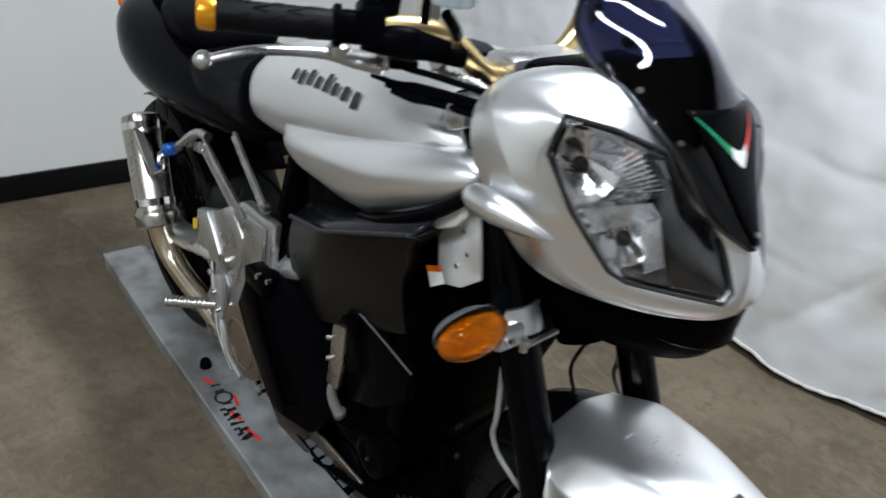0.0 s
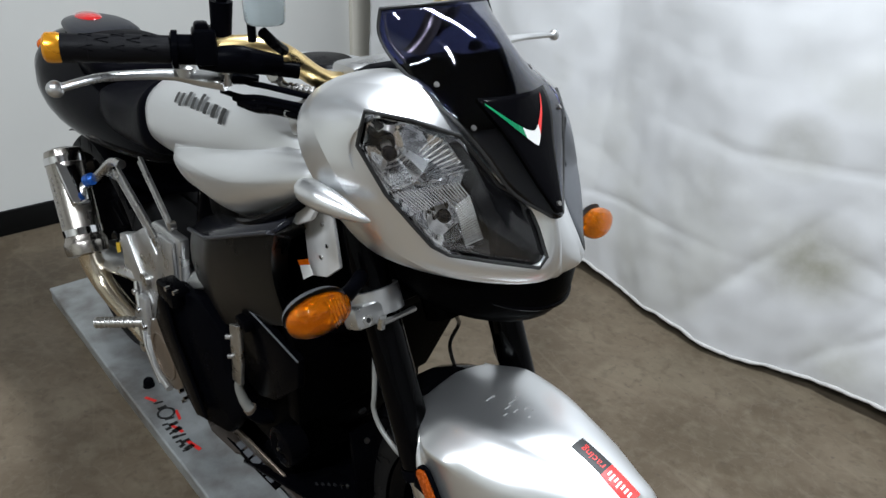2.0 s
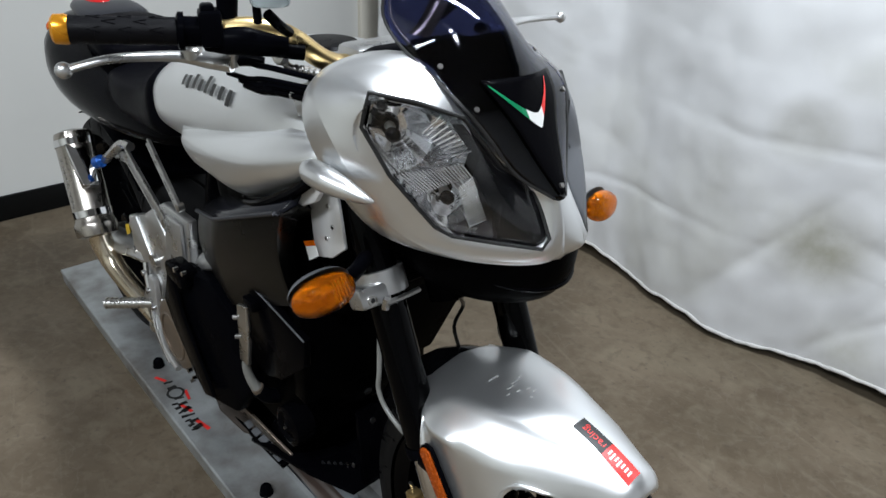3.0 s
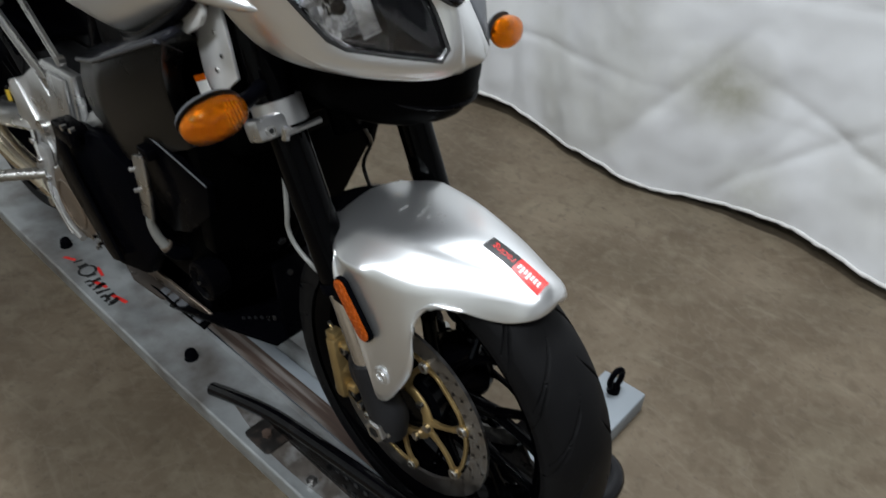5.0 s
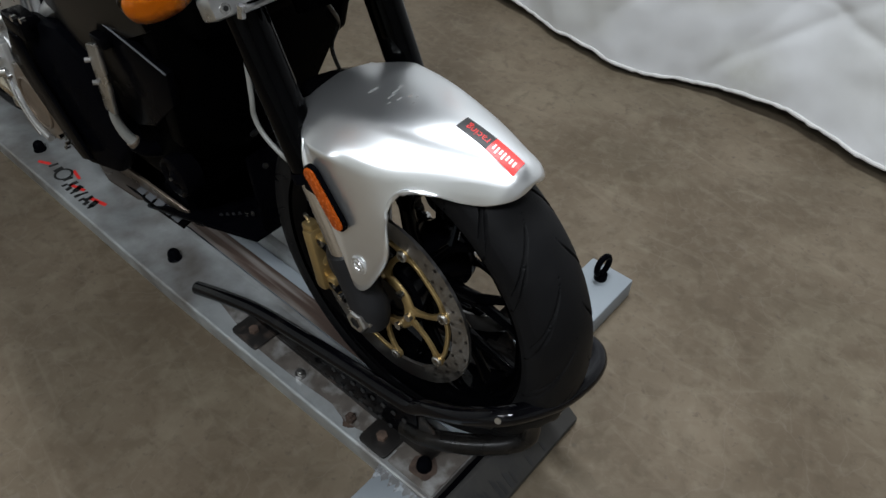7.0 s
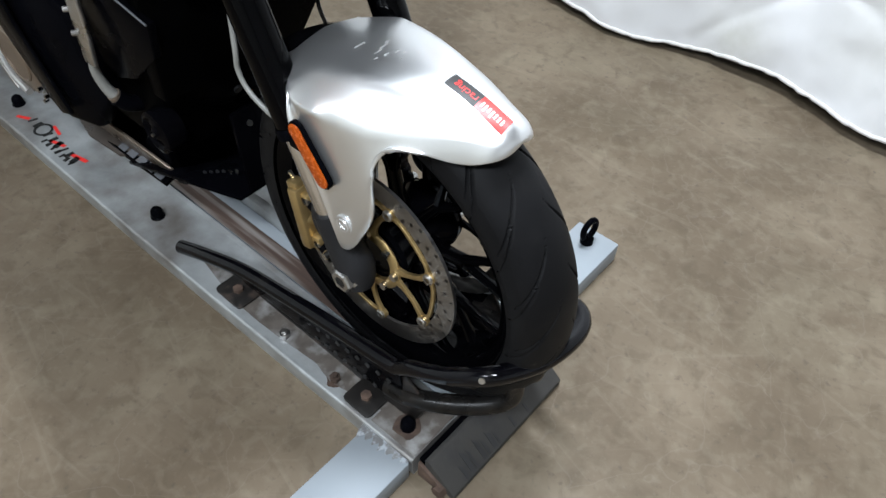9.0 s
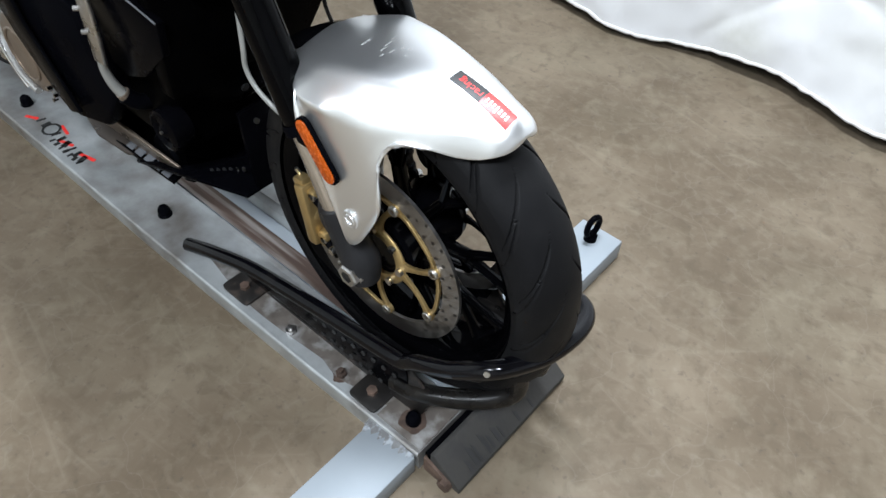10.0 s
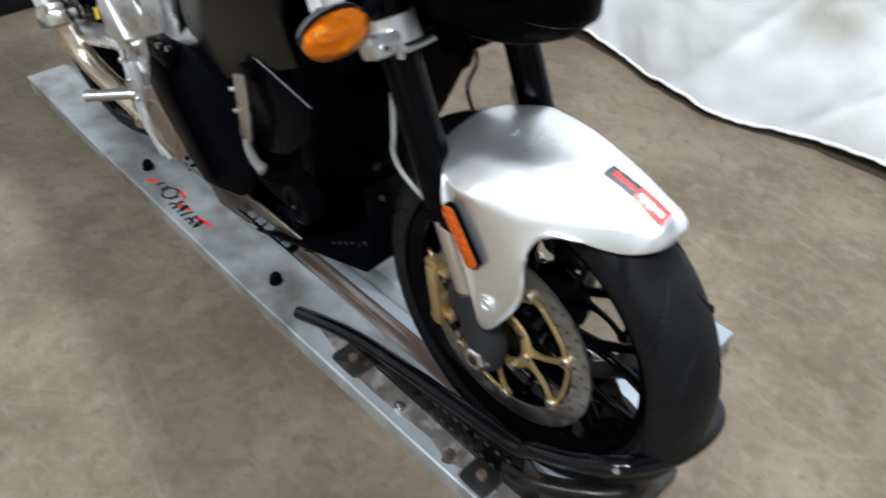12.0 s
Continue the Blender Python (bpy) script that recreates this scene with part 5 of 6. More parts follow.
screen = nose_part("windscreen", screen_patch(0, 1, -1, 1, 36, 24, 0.004), SMOKE, bike, "dark smoked fly screen", pinch=False, sharp=180, thick=0.003)
nose_part("screen_backing", screen_patch(0.0, 0.72, -0.97, 0.97, 24, 20, -0.001), MASKM, screen, "black panel under the screen", pinch=False, sharp=180, thick=0.002)
scoop = nose_part("screen_scoop", screen_patch(0.02, 0.525, -0.60, 0.60, 20, 14, 0.0085, lambda f: 0.45 + 0.55 * f), GLOSS, screen, "glossy black raised scoop", pinch=False, sharp=180, thick=0.006)
edge_line = [screen_point(v / 30, -1.0, 0.003) for v in range(31)] + [screen_point(1.0, -1 + 2 * k / 12, 0.003) for k in range(1, 12)] + [screen_point(1 - v / 30, 1.0, 0.003) for v in range(31)]
nose_part("screen_edge", tube(edge_line, 0.0022, seg=8, straight=True), INK, screen, pinch=False)
for w in (-1, 1):
    for v in (0.60, 0.40):
        p = screen_point(v, w * 0.86, 0.005)
        nose_part("screen_screw", screw_head(p, (0.7, w * 0.35, 0.6), 0.0030, 0.0012), DISC, screen, pinch=False)
nose_part("screen_screw", screw_head(screen_point(0.06, 0, 0.010), (0.85, 0, 0.5), 0.0030, 0.0012), DISC, screen, pinch=False)


def stripe(f0, f1, mat):
    """A piece of the V-shaped tricolour mark."""
    bm = bmesh.new()
    rows = []
    for k in range(9):
        f = f0 + (f1 - f0) * k / 8
        # f from -1 (right tip) over 0 (the point) to 1 (left tip)
        v = 0.322 + 0.175 * abs(f) ** 1.5
        half_w = 0.033 * (1 - 0.85 * abs(f))
        w = (0.56 if f < 0 else 0.36) * f
        rows.append([bm.verts.new(screen_point(v + d * half_w, w, 0.0095)) for d in (-1, 1)])
    for a, b in zip(rows, rows[1:]):
        bm.faces.new((a[0], a[1], b[1], b[0]))
    return nose_part("tricolour_stripe", bm, mat, scoop, pinch=False, sharp=180)


stripe(-1.0, -0.33, GREEN)
stripe(-0.33, 0.33, WHITE)
stripe(0.33, 1.0, RED)

# black chin under the cowl
rings = []
for z, f in ((0.862, 0.98), (0.845, 0.98), (0.820, 0.965), (0.800, 0.93), (0.786, 0.86), (0.774, 0.70), (0.768, 0.40)):
    rings.append([V(-0.135 + 0.142 * f * math.cos(a), 0.018 + 0.112 * f * math.sin(a), z) for a in (math.pi * (k / 24 - 0.5) for k in range(25))] + [V(-0.20, 0.018 + 0.10 * f, z), V(-0.20, 0.018 - 0.10 * f, z)])
chin = part("chin_panel", loft(rings), ENGINE, bike, "black chin panel under the headlights", sharp=60)
chin_edge = [V(-0.135 + 0.1315 * math.cos(a), 0.018 + 0.104 * math.sin(a), 0.836 - 0.032 * math.cos(a * 0.9) - 0.012 * math.sin(a)) for a in (math.pi * (k / 24 - 0.5) for k in range(25))]
part("chin_rim", tube(chin_edge, 0.0045, n=40, seg=10), SATIN, chin, "satin rim of the chin scoop")

# indicators
for s in (-1, 1):
    ind = part("indicator", blob((-0.134, s * 0.2325, 0.8232) if s < 0 else (-0.120, 0.258, 0.803), (0.019, 0.0390, 0.0242), Matrix.Rotation(radians(-s * 14), 3, "X") @ Matrix.Rotation(radians(s * 12), 3, "Z"), 30, 20, power=0.92), ORANGELENS, bike, "orange front indicator lens")
    part("reflector", blob((-0.139, s * 0.2325, 0.8237) if s < 0 else (-0.125, 0.258, 0.8035), (0.0145, 0.0352, 0.0204), Matrix.Rotation(radians(-s * 14), 3, "X") @ Matrix.Rotation(radians(s * 12), 3, "Z"), 24, 16, power=0.92), LENSBACK, ind, "faceted reflector behind the lens")
    hub = V(-0.134, s * 0.2325, 0.8232) if s < 0 else V(-0.120, 0.258, 0.803)
    spin = Matrix.Rotation(radians(-s * 14), 3, "X") @ Matrix.Rotation(radians(s * 12), 3, "Z")
    for k in range(6):
        y = -s * (0.012 + 0.0042 * k)
        high = 0.0204 * math.sqrt(max(0.05, 1 - (y / 0.0352) ** 2))
        deep = 0.0160 * math.sqrt(max(0.05, 1 - (y / 0.0352) ** 2))
        line = [hub + spin @ V(deep * math.cos(a), y, high * math.sin(a)) for a in (math.pi * (q / 10 - 0.5) * 0.8 for q in range(11))]
        part("lens_rib", tube(line, 0.0011, seg=6, straight=True), LENSBACK, ind)
    bm = blob((-0.141, s * 0.2325, 0.8262) if s < 0 else (-0.127, 0.258, 0.806), (0.020, 0.0393, 0.0245), Matrix.Rotation(radians(-s * 14), 3, "X") @ Matrix.Rotation(radians(s * 12), 3, "Z"), 30, 20, power=0.92)
    bmesh.ops.bisect_plane(bm, geom=[*bm.verts, *bm.edges, *bm.faces], plane_co=(-0.144 if s < 0 else -0.130, s * 0.231, 0.8262), plane_no=(1, s * 0.15, -0.12), clear_outer=True)
    part("indicator_shell", bm, HOUSING, ind, "grey indicator housing")
    part("indicator_stalk", tube([V(-0.150, s * 0.196, 0.818), V(-0.175, s * 0.158, 0.812), V(-0.206, s * 0.12, 0.805)], [0.0110, 0.0095, 0.0105], n=10, seg=12), BLACK, ind)

# handlebar
bar_line = [V(-0.335, 0, 1.020), V(-0.332, -0.050, 1.020), V(-0.322, -0.085, 1.027), V(-0.313, -0.115, 1.042), V(-0.308, -0.155, 1.071), V(-0.316, -0.190, 1.083), V(-0.330, -0.225, 1.084), V(-0.352, -0.272, 1.083)]
full = [V(p.x - 0.10 * min(1, -p.y / 0.2), -p.y * 0.93, p.z) for p in bar_line[:0:-1]] + bar_line
handlebar = part("handlebar", tube(full, 0.0135, n=80, seg=18), BARGOLD, bike, "gold tapered handlebar")
part("bar_clamp", box((-0.355, -0.062, 1.000), (-0.300, 0.062, 1.046), 0.010), CAST, handlebar, "silver handlebar clamp")


def along(a, b, f):
    return Vector(a).lerp(Vector(b), f)


for s in (-1, 1):
    g0, g1 = V(-0.352, s * 0.270, 1.083), V(-0.400, s * 0.374, 1.088)
    prof = [0.0152, 0.0156, 0.0152, 0.0156, 0.0152, 0.0156, 0.0152, 0.0158]
    grip = part("grip", tube([along(g0, g1, k / 7) for k in range(8)], prof, seg=22, straight=True), GRIP, handlebar, "black rubber grip")
    if s < 0:
        ax_g = (g1 - g0).normalized()
        up_g = (V(0.55, -0.35, 0.75) - ax_g * V(0.55, -0.35, 0.75).dot(ax_g)).normalized()
        side_g = ax_g.cross(up_g)
        for f, turn_a in ((0.22, 30), (0.50, 30), (0.78, 30), (0.22, -35), (0.50, -35), (0.78, -35), (0.36, 0), (0.64, 0)):
            tri = []
            for da, df in ((-12, -0.06), (0, 0.06), (12, -0.06)):
                a = radians(turn_a + da)
                tri.append(along(g0, g1, f + df) + (up_g * math.cos(a) + side_g * math.sin(a)) * 0.0158)
            part("grip_rib", tube(tri, 0.0005, seg=6, straight=True), BLACK, grip)
    for f in (0.2, 0.5, 0.8):
        ring = along(g0, g1, f)
        d = (g1 - g0).normalized()
        part("grip_band", rod(ring - d * 0.004, ring + d * 0.004, 0.0159, 22), GRIP, grip)
    d = (g1 - g0).normalized()
    part("bar_end", tube([g1, g1 + d * 0.004, g1 + d * 0.015, g1 + d * 0.018], [0.0150, 0.0166, 0.0160, 0.0125], seg=22, straight=True), ORANGE_ANO, handlebar, "orange anodised bar end")
    part("throttle_housing", rod(g0 - d * 0.032, g0, 0.017, 20), BLACK, handlebar, "black throttle housing")
    part("throttle_collar", tube([g0 - d * 0.004, g0 + d * 0.002, g0 + d * 0.004], [0.0215, 0.0215, 0.018], seg=22, straight=True), BLACK, handlebar)
    # switch housing
    c = V(-0.331, s * 0.243, 1.086)
    bm = box((-0.020, -0.013, -0.018), (0.018, 0.013, 0.022), 0.005, turn=Matrix.Translation(c) @ Matrix.Rotation(radians(s * 22), 4, "Z"))
    box((-0.014, -0.010, 0.016), (0.010, 0.006, 0.028), 0.004, bm=bm, turn=Matrix.Translation(c) @ Matrix.Rotation(radians(s * 22), 4, "Z"))
    part("switch_block", bm, BLACK, handlebar, "black switch housing")
    # lever with its perch and master cylinder
    bm = tube([V(-0.338, s * 0.250, 1.071), V(-0.326, s * 0.232, 1.073), V(-0.315, s * 0.208, 1.072), V(-0.302, s * 0.165, 1.063)], [0.010, 0.016, 0.018, 0.0135], n=16, seg=16)
    rod((-0.306, s * 0.175, 1.060), (-0.296, s * 0.145, 1.054), 0.010, 16, bm)
    part("master_cylinder", bm, BLACK, handlebar, "black brake master cylinder")
    lever = [V(-0.335, 0.20, 1.040), V(-0.352, 0.25, 1.036), V(-0.364, 0.29, 1.033), V(-0.369, 0.33, 1.032), V(-0.366, 0.37, 1.031), V(-0.361, 0.40, 1.030)] if s > 0 else [V(-0.345, s * 0.214, 1.040), V(-0.366, s * 0.236, 1.043), V(-0.382, s * 0.262, 1.047), V(-0.392, s * 0.300, 1.050), V(-0.394, s * 0.345, 1.052), V(-0.403, s * 0.386, 1.0445)]
    lev = part("lever", tube(lever, [0.015, 0.0135, 0.0090, 0.0075, 0.0065, 0.006], n=30, seg=12, flat=0.75), CAST, handlebar, "polished aluminium lever with ball end")
    part("lever_ball", blob((-0.404, s * 0.388, 1.044) if s < 0 else (-0.361, 0.402, 1.030), (0.0095, 0.0095, 0.0095)), CAST, lev)
    if s < 0:
        part("lever_adjuster", lathe([(0.0, 0.0595), (0.006, 0.0595), (0.007, 0.058), (0.010, 0.058), (0.0125, 0.056), (0.0125, 0.046)], (-0.376, s * 0.250, 1.0), "z", 24), STEEL, lev)
    if s < 0:
        part("lever_spring", rod((-0.345, s * 0.214, 1.036), (-0.344, s * 0.214, 1.058), 0.007, 12), STEEL, lev)
    part("lever_perch", tube([V(-0.352, s * 0.214, 1.042), V(-0.340, s * 0.196, 1.043), V(-0.330, s * 0.180, 1.040)], [0.010, 0.011, 0.008], n=8, seg=10, flat=0.7), BLACK, handlebar, "black lever perch")
    # mirror stalk
    part("mirror_boss", tube([V(-0.336, s * 0.221, 1.072), V(-0.334, s * 0.220, 1.10), V(-0.330, s * 0.219, 1.135)], [0.0125, 0.0115, 0.0130], n=8, seg=14), BLACK, handlebar)
    part("mirror_stalk", tube([V(-0.330, s * 0.219, 1.130), V(-0.322, s * 0.220, 1.160), V(-0.300, s * 0.236, 1.190), V(-0.310, s * 0.270, 1.222), V(-0.315, s * 0.300, 1.250)], 0.006, n=18, seg=12), BLACK, handlebar, "black bent mirror stalk")
    mir = part("mirror", blob((-0.318, s * 0.325, 1.285), (0.016, 0.062, 0.040), Matrix.Rotation(radians(s * 12), 3, "Z"), 28, 18, power=0.75), BLACK, handlebar, "black rear-view mirror")
    part("mirror_glass", slab([V(-0.333 - 0.2 * s * 0 + 0.0, s * (0.325 + 0.050 * math.cos(a)), 1.285 + 0.031 * math.sin(a)) for a in (2 * math.pi * k / 24 for k in range(24))], (-0.002, 0, 0)), CHROME, mir)
    if s > 0:
        # the far controls sit further back on the bar
        for ob in handlebar.children:
            if ob.name not in near_controls and not ob.name.startswith("lever"):
                shift = Matrix.Translation((-0.11, -0.02 + 0.25 * 0.45, 0)) @ Matrix.Diagonal((1, 0.55, 1, 1))
                ob.data.transform(shift)
                for sub_part in ob.children:
                    sub_part.data.transform(shift)
    near_controls = {ob.name for ob in handlebar.children}
# brake fluid reservoir on the right
bm = lathe([(0.0, -0.036), (0.019, -0.036), (0.021, -0.033), (0.022, -0.010), (0.022, 0.0)], (-0.240, -0.215, 1.160), "z", 28)
reservoir = part("brake_reservoir", bm, FROST, handlebar, "translucent brake fluid reservoir")
part("reservoir_fluid", lathe([(0.0, -0.034), (0.020, -0.034), (0.0205, -0.012), (0.0, -0.012)], (-0.240, -0.215, 1.160), "z", 24), FROST, reservoir)
part("reservoir_cap", lathe([(0.022, 0.0), (0.0245, 0.001), (0.0245, 0.012), (0.022, 0.015), (0.0, 0.015)], (-0.240, -0.215, 1.160), "z", 28), BLACK, reservoir, "black screw cap")
part("reservoir_bracket", tube([V(-0.270, -0.212, 1.128), V(-0.290, -0.205, 1.120), V(-0.296, -0.202, 1.095)], 0.005, n=10, seg=8), BLACK, handlebar)
part("reservoir_hose", tube([V(-0.248, -0.215, 1.114), V(-0.252, -0.20, 1.100), V(-0.275, -0.175, 1.085)], 0.006, n=12, seg=10), BLACK, handlebar)
# hoses and cables from the bar into the nose
for a, b, c, r, mat in ((V(-0.360, -0.203, 1.045), V(-0.300, -0.185, 1.0396), V(-0.245, -0.145, 1.030), 0.0036, BLACK), (V(-0.372, -0.209, 1.022), V(-0.306, -0.190, 1.0253), V(-0.235, -0.166, 1.026), 0.0034, BLACK),
                        (V(-0.352, -0.203, 1.017), V(-0.297, -0.188, 1.0203), V(-0.235, -0.166, 1.021), 0.0040, BLACK), (V(-0.340, -0.203, 1.014), V(-0.290, -0.185, 1.0132), V(-0.235, -0.166, 1.013), 0.0050, SATIN)):
    part("control_cable", tube([a, a.lerp(b, 0.5) + V(0, 0, -0.003), b, c], r, n=20, seg=10), mat, handlebar)
for f in (0.30, 0.36):
    p = V(-0.340, -0.203, 1.014).lerp(V(-0.290, -0.185, 1.0132), f * 2)
    part("cable_sleeve", rod(p, p + V(0.008, 0.003, 0), 0.0062, 12), SATIN, handlebar)
part("cable_band", rod((-0.272, -0.1785, 1.0132), (-0.262, -0.1745, 1.0131), 0.0053, 12), HOSEGREY, handlebar)
# braided brake hose with its banjo
part("hose_banjo", rod((-0.3112, -0.166, 1.040), (-0.3112, -0.166, 1.066), 0.0085, 6), STEEL, handlebar)
part("banjo_bolt", rod((-0.3112, -0.168, 1.049), (-0.3050, -0.176, 1.050), 0.0075, 6), STEEL, handlebar)
part("brake_hose", tube([V(-0.310, -0.165, 1.043), V(-0.304, -0.160, 1.036), V(-0.294, -0.150, 1.033), V(-0.280, -0.138, 1.031), V(-0.245, -0.110, 1.010)], 0.0050, n=20, seg=10), STEEL, handlebar, "braided steel brake hose")
for k in range(5):
    p = V(-0.300, -0.1565, 1.0345).lerp(V(-0.280, -0.138, 1.031), k / 4)
    part("hose_collar", rod(p, p + V(0.0025, 0.0023, -0.0005), 0.0066, 12), DISC, handlebar)
part("instrument_pod", box((-0.275, -0.085, 1.025), (-0.205, 0.085, 1.060), 0.018), BLACK, bike, "black instrument pod behind the screen")
# fuel tank
def body_ring(x, zb, zt, hw, n=28, square=0.75, top=1.0):
    """A rounded cross-section at x; fuller at the shoulders where square is small."""
    ring, zc, hz = [], (zb + zt) / 2, (zt - zb) / 2
    for k in range(n):
        a = 2 * math.pi * k / n
        c, s = math.cos(a), math.sin(a)
        ring.append(V(x, hw * math.copysign(abs(c) ** square, c) * (top if s > 0 else 1), zc + hz * math.copysign(abs(s) ** square, s)))
    return ring


ROUND = 0.78
tank = part("fuel_tank", loft([body_ring(*r, 40, ROUND) for r in ((-0.250, 0.905, 0.970, 0.085), (-0.275, 0.875, 0.990, 0.130), (-0.33, 0.845, 1.008, 0.160), (-0.42, 0.825, 1.016, 0.174), (-0.52, 0.815, 1.012, 0.176), (-0.62, 0.80, 0.998, 0.170), (-0.70, 0.79, 0.978, 0.163), (-0.77, 0.785, 0.960, 0.157), (-0.815, 0.785, 0.945, 0.152), (-0.832, 0.785, 0.935, 0.148))]), SILVER, bike, "silver painted fuel tank with sculpted sides", sharp=180, subsurf=1)
POD = ((-0.649, 0.861), (-0.568, 0.886), (-0.441, 0.920), (-0.329, 0.946), (-0.261, 0.956), (-0.232, 0.951), (-0.227, 0.939), (-0.241, 0.922), (-0.278, 0.894), (-0.340, 0.859), (-0.387, 0.837), (-0.428, 0.823), (-0.484, 0.816), (-0.555, 0.817), (-0.620, 0.820), (-0.658, 0.838))
for s in (-1, 1):
    # leaf-shaped knee pad with a crisp upper edge, bulging outwards
    line = curve_points([V(x, 0, z) for x, z in POD] + [V(POD[0][0], 0, POD[0][1])], 60)[:-1]
    mid = V(-0.40, 0, 0.892)
    rings = []
    for f, out in ((1.0, 0.110), (1.0, 0.166), (0.985, 0.171), (0.95, 0.1755), (0.88, 0.1815), (0.78, 0.188), (0.65, 0.1945), (0.5, 0.200), (0.34, 0.2035), (0.18, 0.2055), (0.02, 0.206)):
        # the pad leans: its upper edge stands further in than its belly
        rings.append([V(mid.x + (p.x - mid.x) * f, s * (out - 0.10 * max(0, mid.z + (p.z - mid.z) * f - 0.90)), mid.z + (p.z - mid.z) * f) for p in line])
    part("tank_pod", loft(rings), SILVER, tank, "silver bulging side pad of the tank", sharp=60)
    # black tube and plate drawn where shade falls under the pad's edge
    gap = [V(x, s * y, z) for x, y, z in ((-0.226, 0.170, 0.934), (-0.243, 0.175, 0.914), (-0.281, 0.180, 0.885), (-0.342, 0.182, 0.850), (-0.389, 0.181, 0.828), (-0.432, 0.176, 0.815))]
    part("pod_gap", tube(gap, [0.006, 0.0075, 0.0085, 0.0085, 0.0070, 0.0040], n=24, seg=10), SATIN, tank, "black tube in place of the shade under the pad")
    part("pod_gap", loft([[V(mid.x + (p.x - mid.x) * f, s * out, mid.z + (p.z - mid.z) * f - 0.006) for p in line] for f, out in ((1.05, 0.12), (1.05, 0.160), (0.95, 0.160))]), INK, tank, "black plate in place of the shade behind the pad")
    # hollow flank that runs down from the tank's shoulder onto the pad
    rows = []
    for k in range(25):
        f = k / 24
        x = -0.66 + 0.42 * f
        top_z, low_z = float(np.interp(x, (-0.66, -0.55, -0.42, -0.24), (0.925, 0.948, 0.965, 0.968))), float(np.interp(x, (-0.66, -0.568, -0.441, -0.329, -0.24), (0.852, 0.880, 0.914, 0.940, 0.945)))
        top_y, low_y = float(np.interp(x, (-0.66, -0.5, -0.33, -0.24), (0.158, 0.164, 0.145, 0.085))), float(np.interp(x, (-0.66, -0.5, -0.33, -0.24), (0.168, 0.176, 0.172, 0.150)))
        rows.append([V(x, s * (top_y + (low_y - top_y) * w**1.8 - 0.004 * math.sin(math.pi * w)), top_z + (low_z - top_z) * w) for w in (j / 8 for j in range(9))])
    part("tank_flank", loft(rows, closed=False, caps=False), SILVER, tank, sharp=180, thick=0.003)
part("tank_cap", lathe([(0.0, 0.012), (0.045, 0.010), (0.052, 0.004), (0.055, -0.01)], (-0.47, 0, 1.008), "z", 32), SATIN, tank, "dark fuel filler cap")
# writing on the tank's shoulder: plain bars
TANK = ((-0.42, 0.825, 1.016, 0.174), (-0.52, 0.815, 1.012, 0.176), (-0.62, 0.80, 0.998, 0.170), (-0.70, 0.79, 0.978, 0.163), (-0.77, 0.785, 0.956, 0.154))


def tank_point(x, a, lift=0.0015):
    """A point on the tank's skin; a: degrees from its side up to its crown."""
    zb, zt, hw = (float(np.interp(-x, [-r[0] for r in TANK], [r[i] for r in TANK])) for i in (1, 2, 3))
    c, w = math.cos(radians(a)), math.sin(radians(a))
    return V(x, -hw * c**ROUND - lift * c, (zb + zt) / 2 + (zt - zb) / 2 * w**ROUND + lift * w)


def tank_bar(x0, x1, a0, a1):
    rows = [[tank_point(x0 + (x1 - x0) * i / 2, a0 + (a1 - a0) * j / 4) for j in range(5)] for i in range(3)]
    part("tank_mark", loft(rows, closed=False, caps=False), INK, tank, sharp=180)


for k, (a0, a1) in enumerate(((9, 22), (11, 22), (11, 21), (11, 26), (11, 21), (11, 24), (9, 21), (11, 21))):
    tank_bar(-0.462 - 0.025 * k, -0.474 - 0.025 * k, a0 + 4 + 0.6 * k, a1 + 4 + 0.6 * k)

# seat and tail
seat = part("seat", loft([body_ring(*r, 24, 0.55) for r in ((-0.806, 0.785, 0.940, 0.120), (-0.826, 0.775, 0.938, 0.158), (-0.85, 0.770, 0.915, 0.156), (-0.90, 0.765, 0.880, 0.146), (-1.02, 0.760, 0.855, 0.148), (-1.12, 0.765, 0.850, 0.140), (-1.18, 0.785, 0.855, 0.115))]), SEATVINYL, bike, "dark grey vinyl rider seat", sharp=180, subsurf=1)
part("pillion_seat", loft([body_ring(*r, 24, 0.7) for r in ((-1.16, 0.83, 0.885, 0.09), (-1.22, 0.82, 0.905, 0.115), (-1.33, 0.83, 0.915, 0.11), (-1.43, 0.84, 0.912, 0.08))]), SEATVINYL, bike, "dark grey pillion seat", sharp=180, subsurf=1)
tail = part("tail_fairing", loft([body_ring(*r, 24, 0.75) for r in ((-0.84, 0.745, 0.775, 0.10), (-0.98, 0.712, 0.790, 0.134), (-1.12, 0.688, 0.815, 0.150), (-1.28, 0.675, 0.850, 0.166), (-1.42, 0.680, 0.880, 0.172), (-1.53, 0.715, 0.890, 0.156), (-1.61, 0.765, 0.890, 0.100), (-1.66, 0.80, 0.880, 0.055))]), GLOSS, bike, "glossy black tail fairing", sharp=180, subsurf=1)
part("tail_top", loft([body_ring(*r, 20, 0.8) for r in ((-1.36, 0.875, 0.905, 0.085), (-1.45, 0.885, 0.930, 0.082), (-1.55, 0.885, 0.928, 0.065), (-1.62, 0.880, 0.910, 0.040))]), GREYPAINT, tail, "grey tail hump", subsurf=1, sharp=180)
part("tail_lamp", blob((-1.50, -0.010, 0.924), (0.05, 0.03, 0.012)), REDLENS, tail, "red tail lamp")
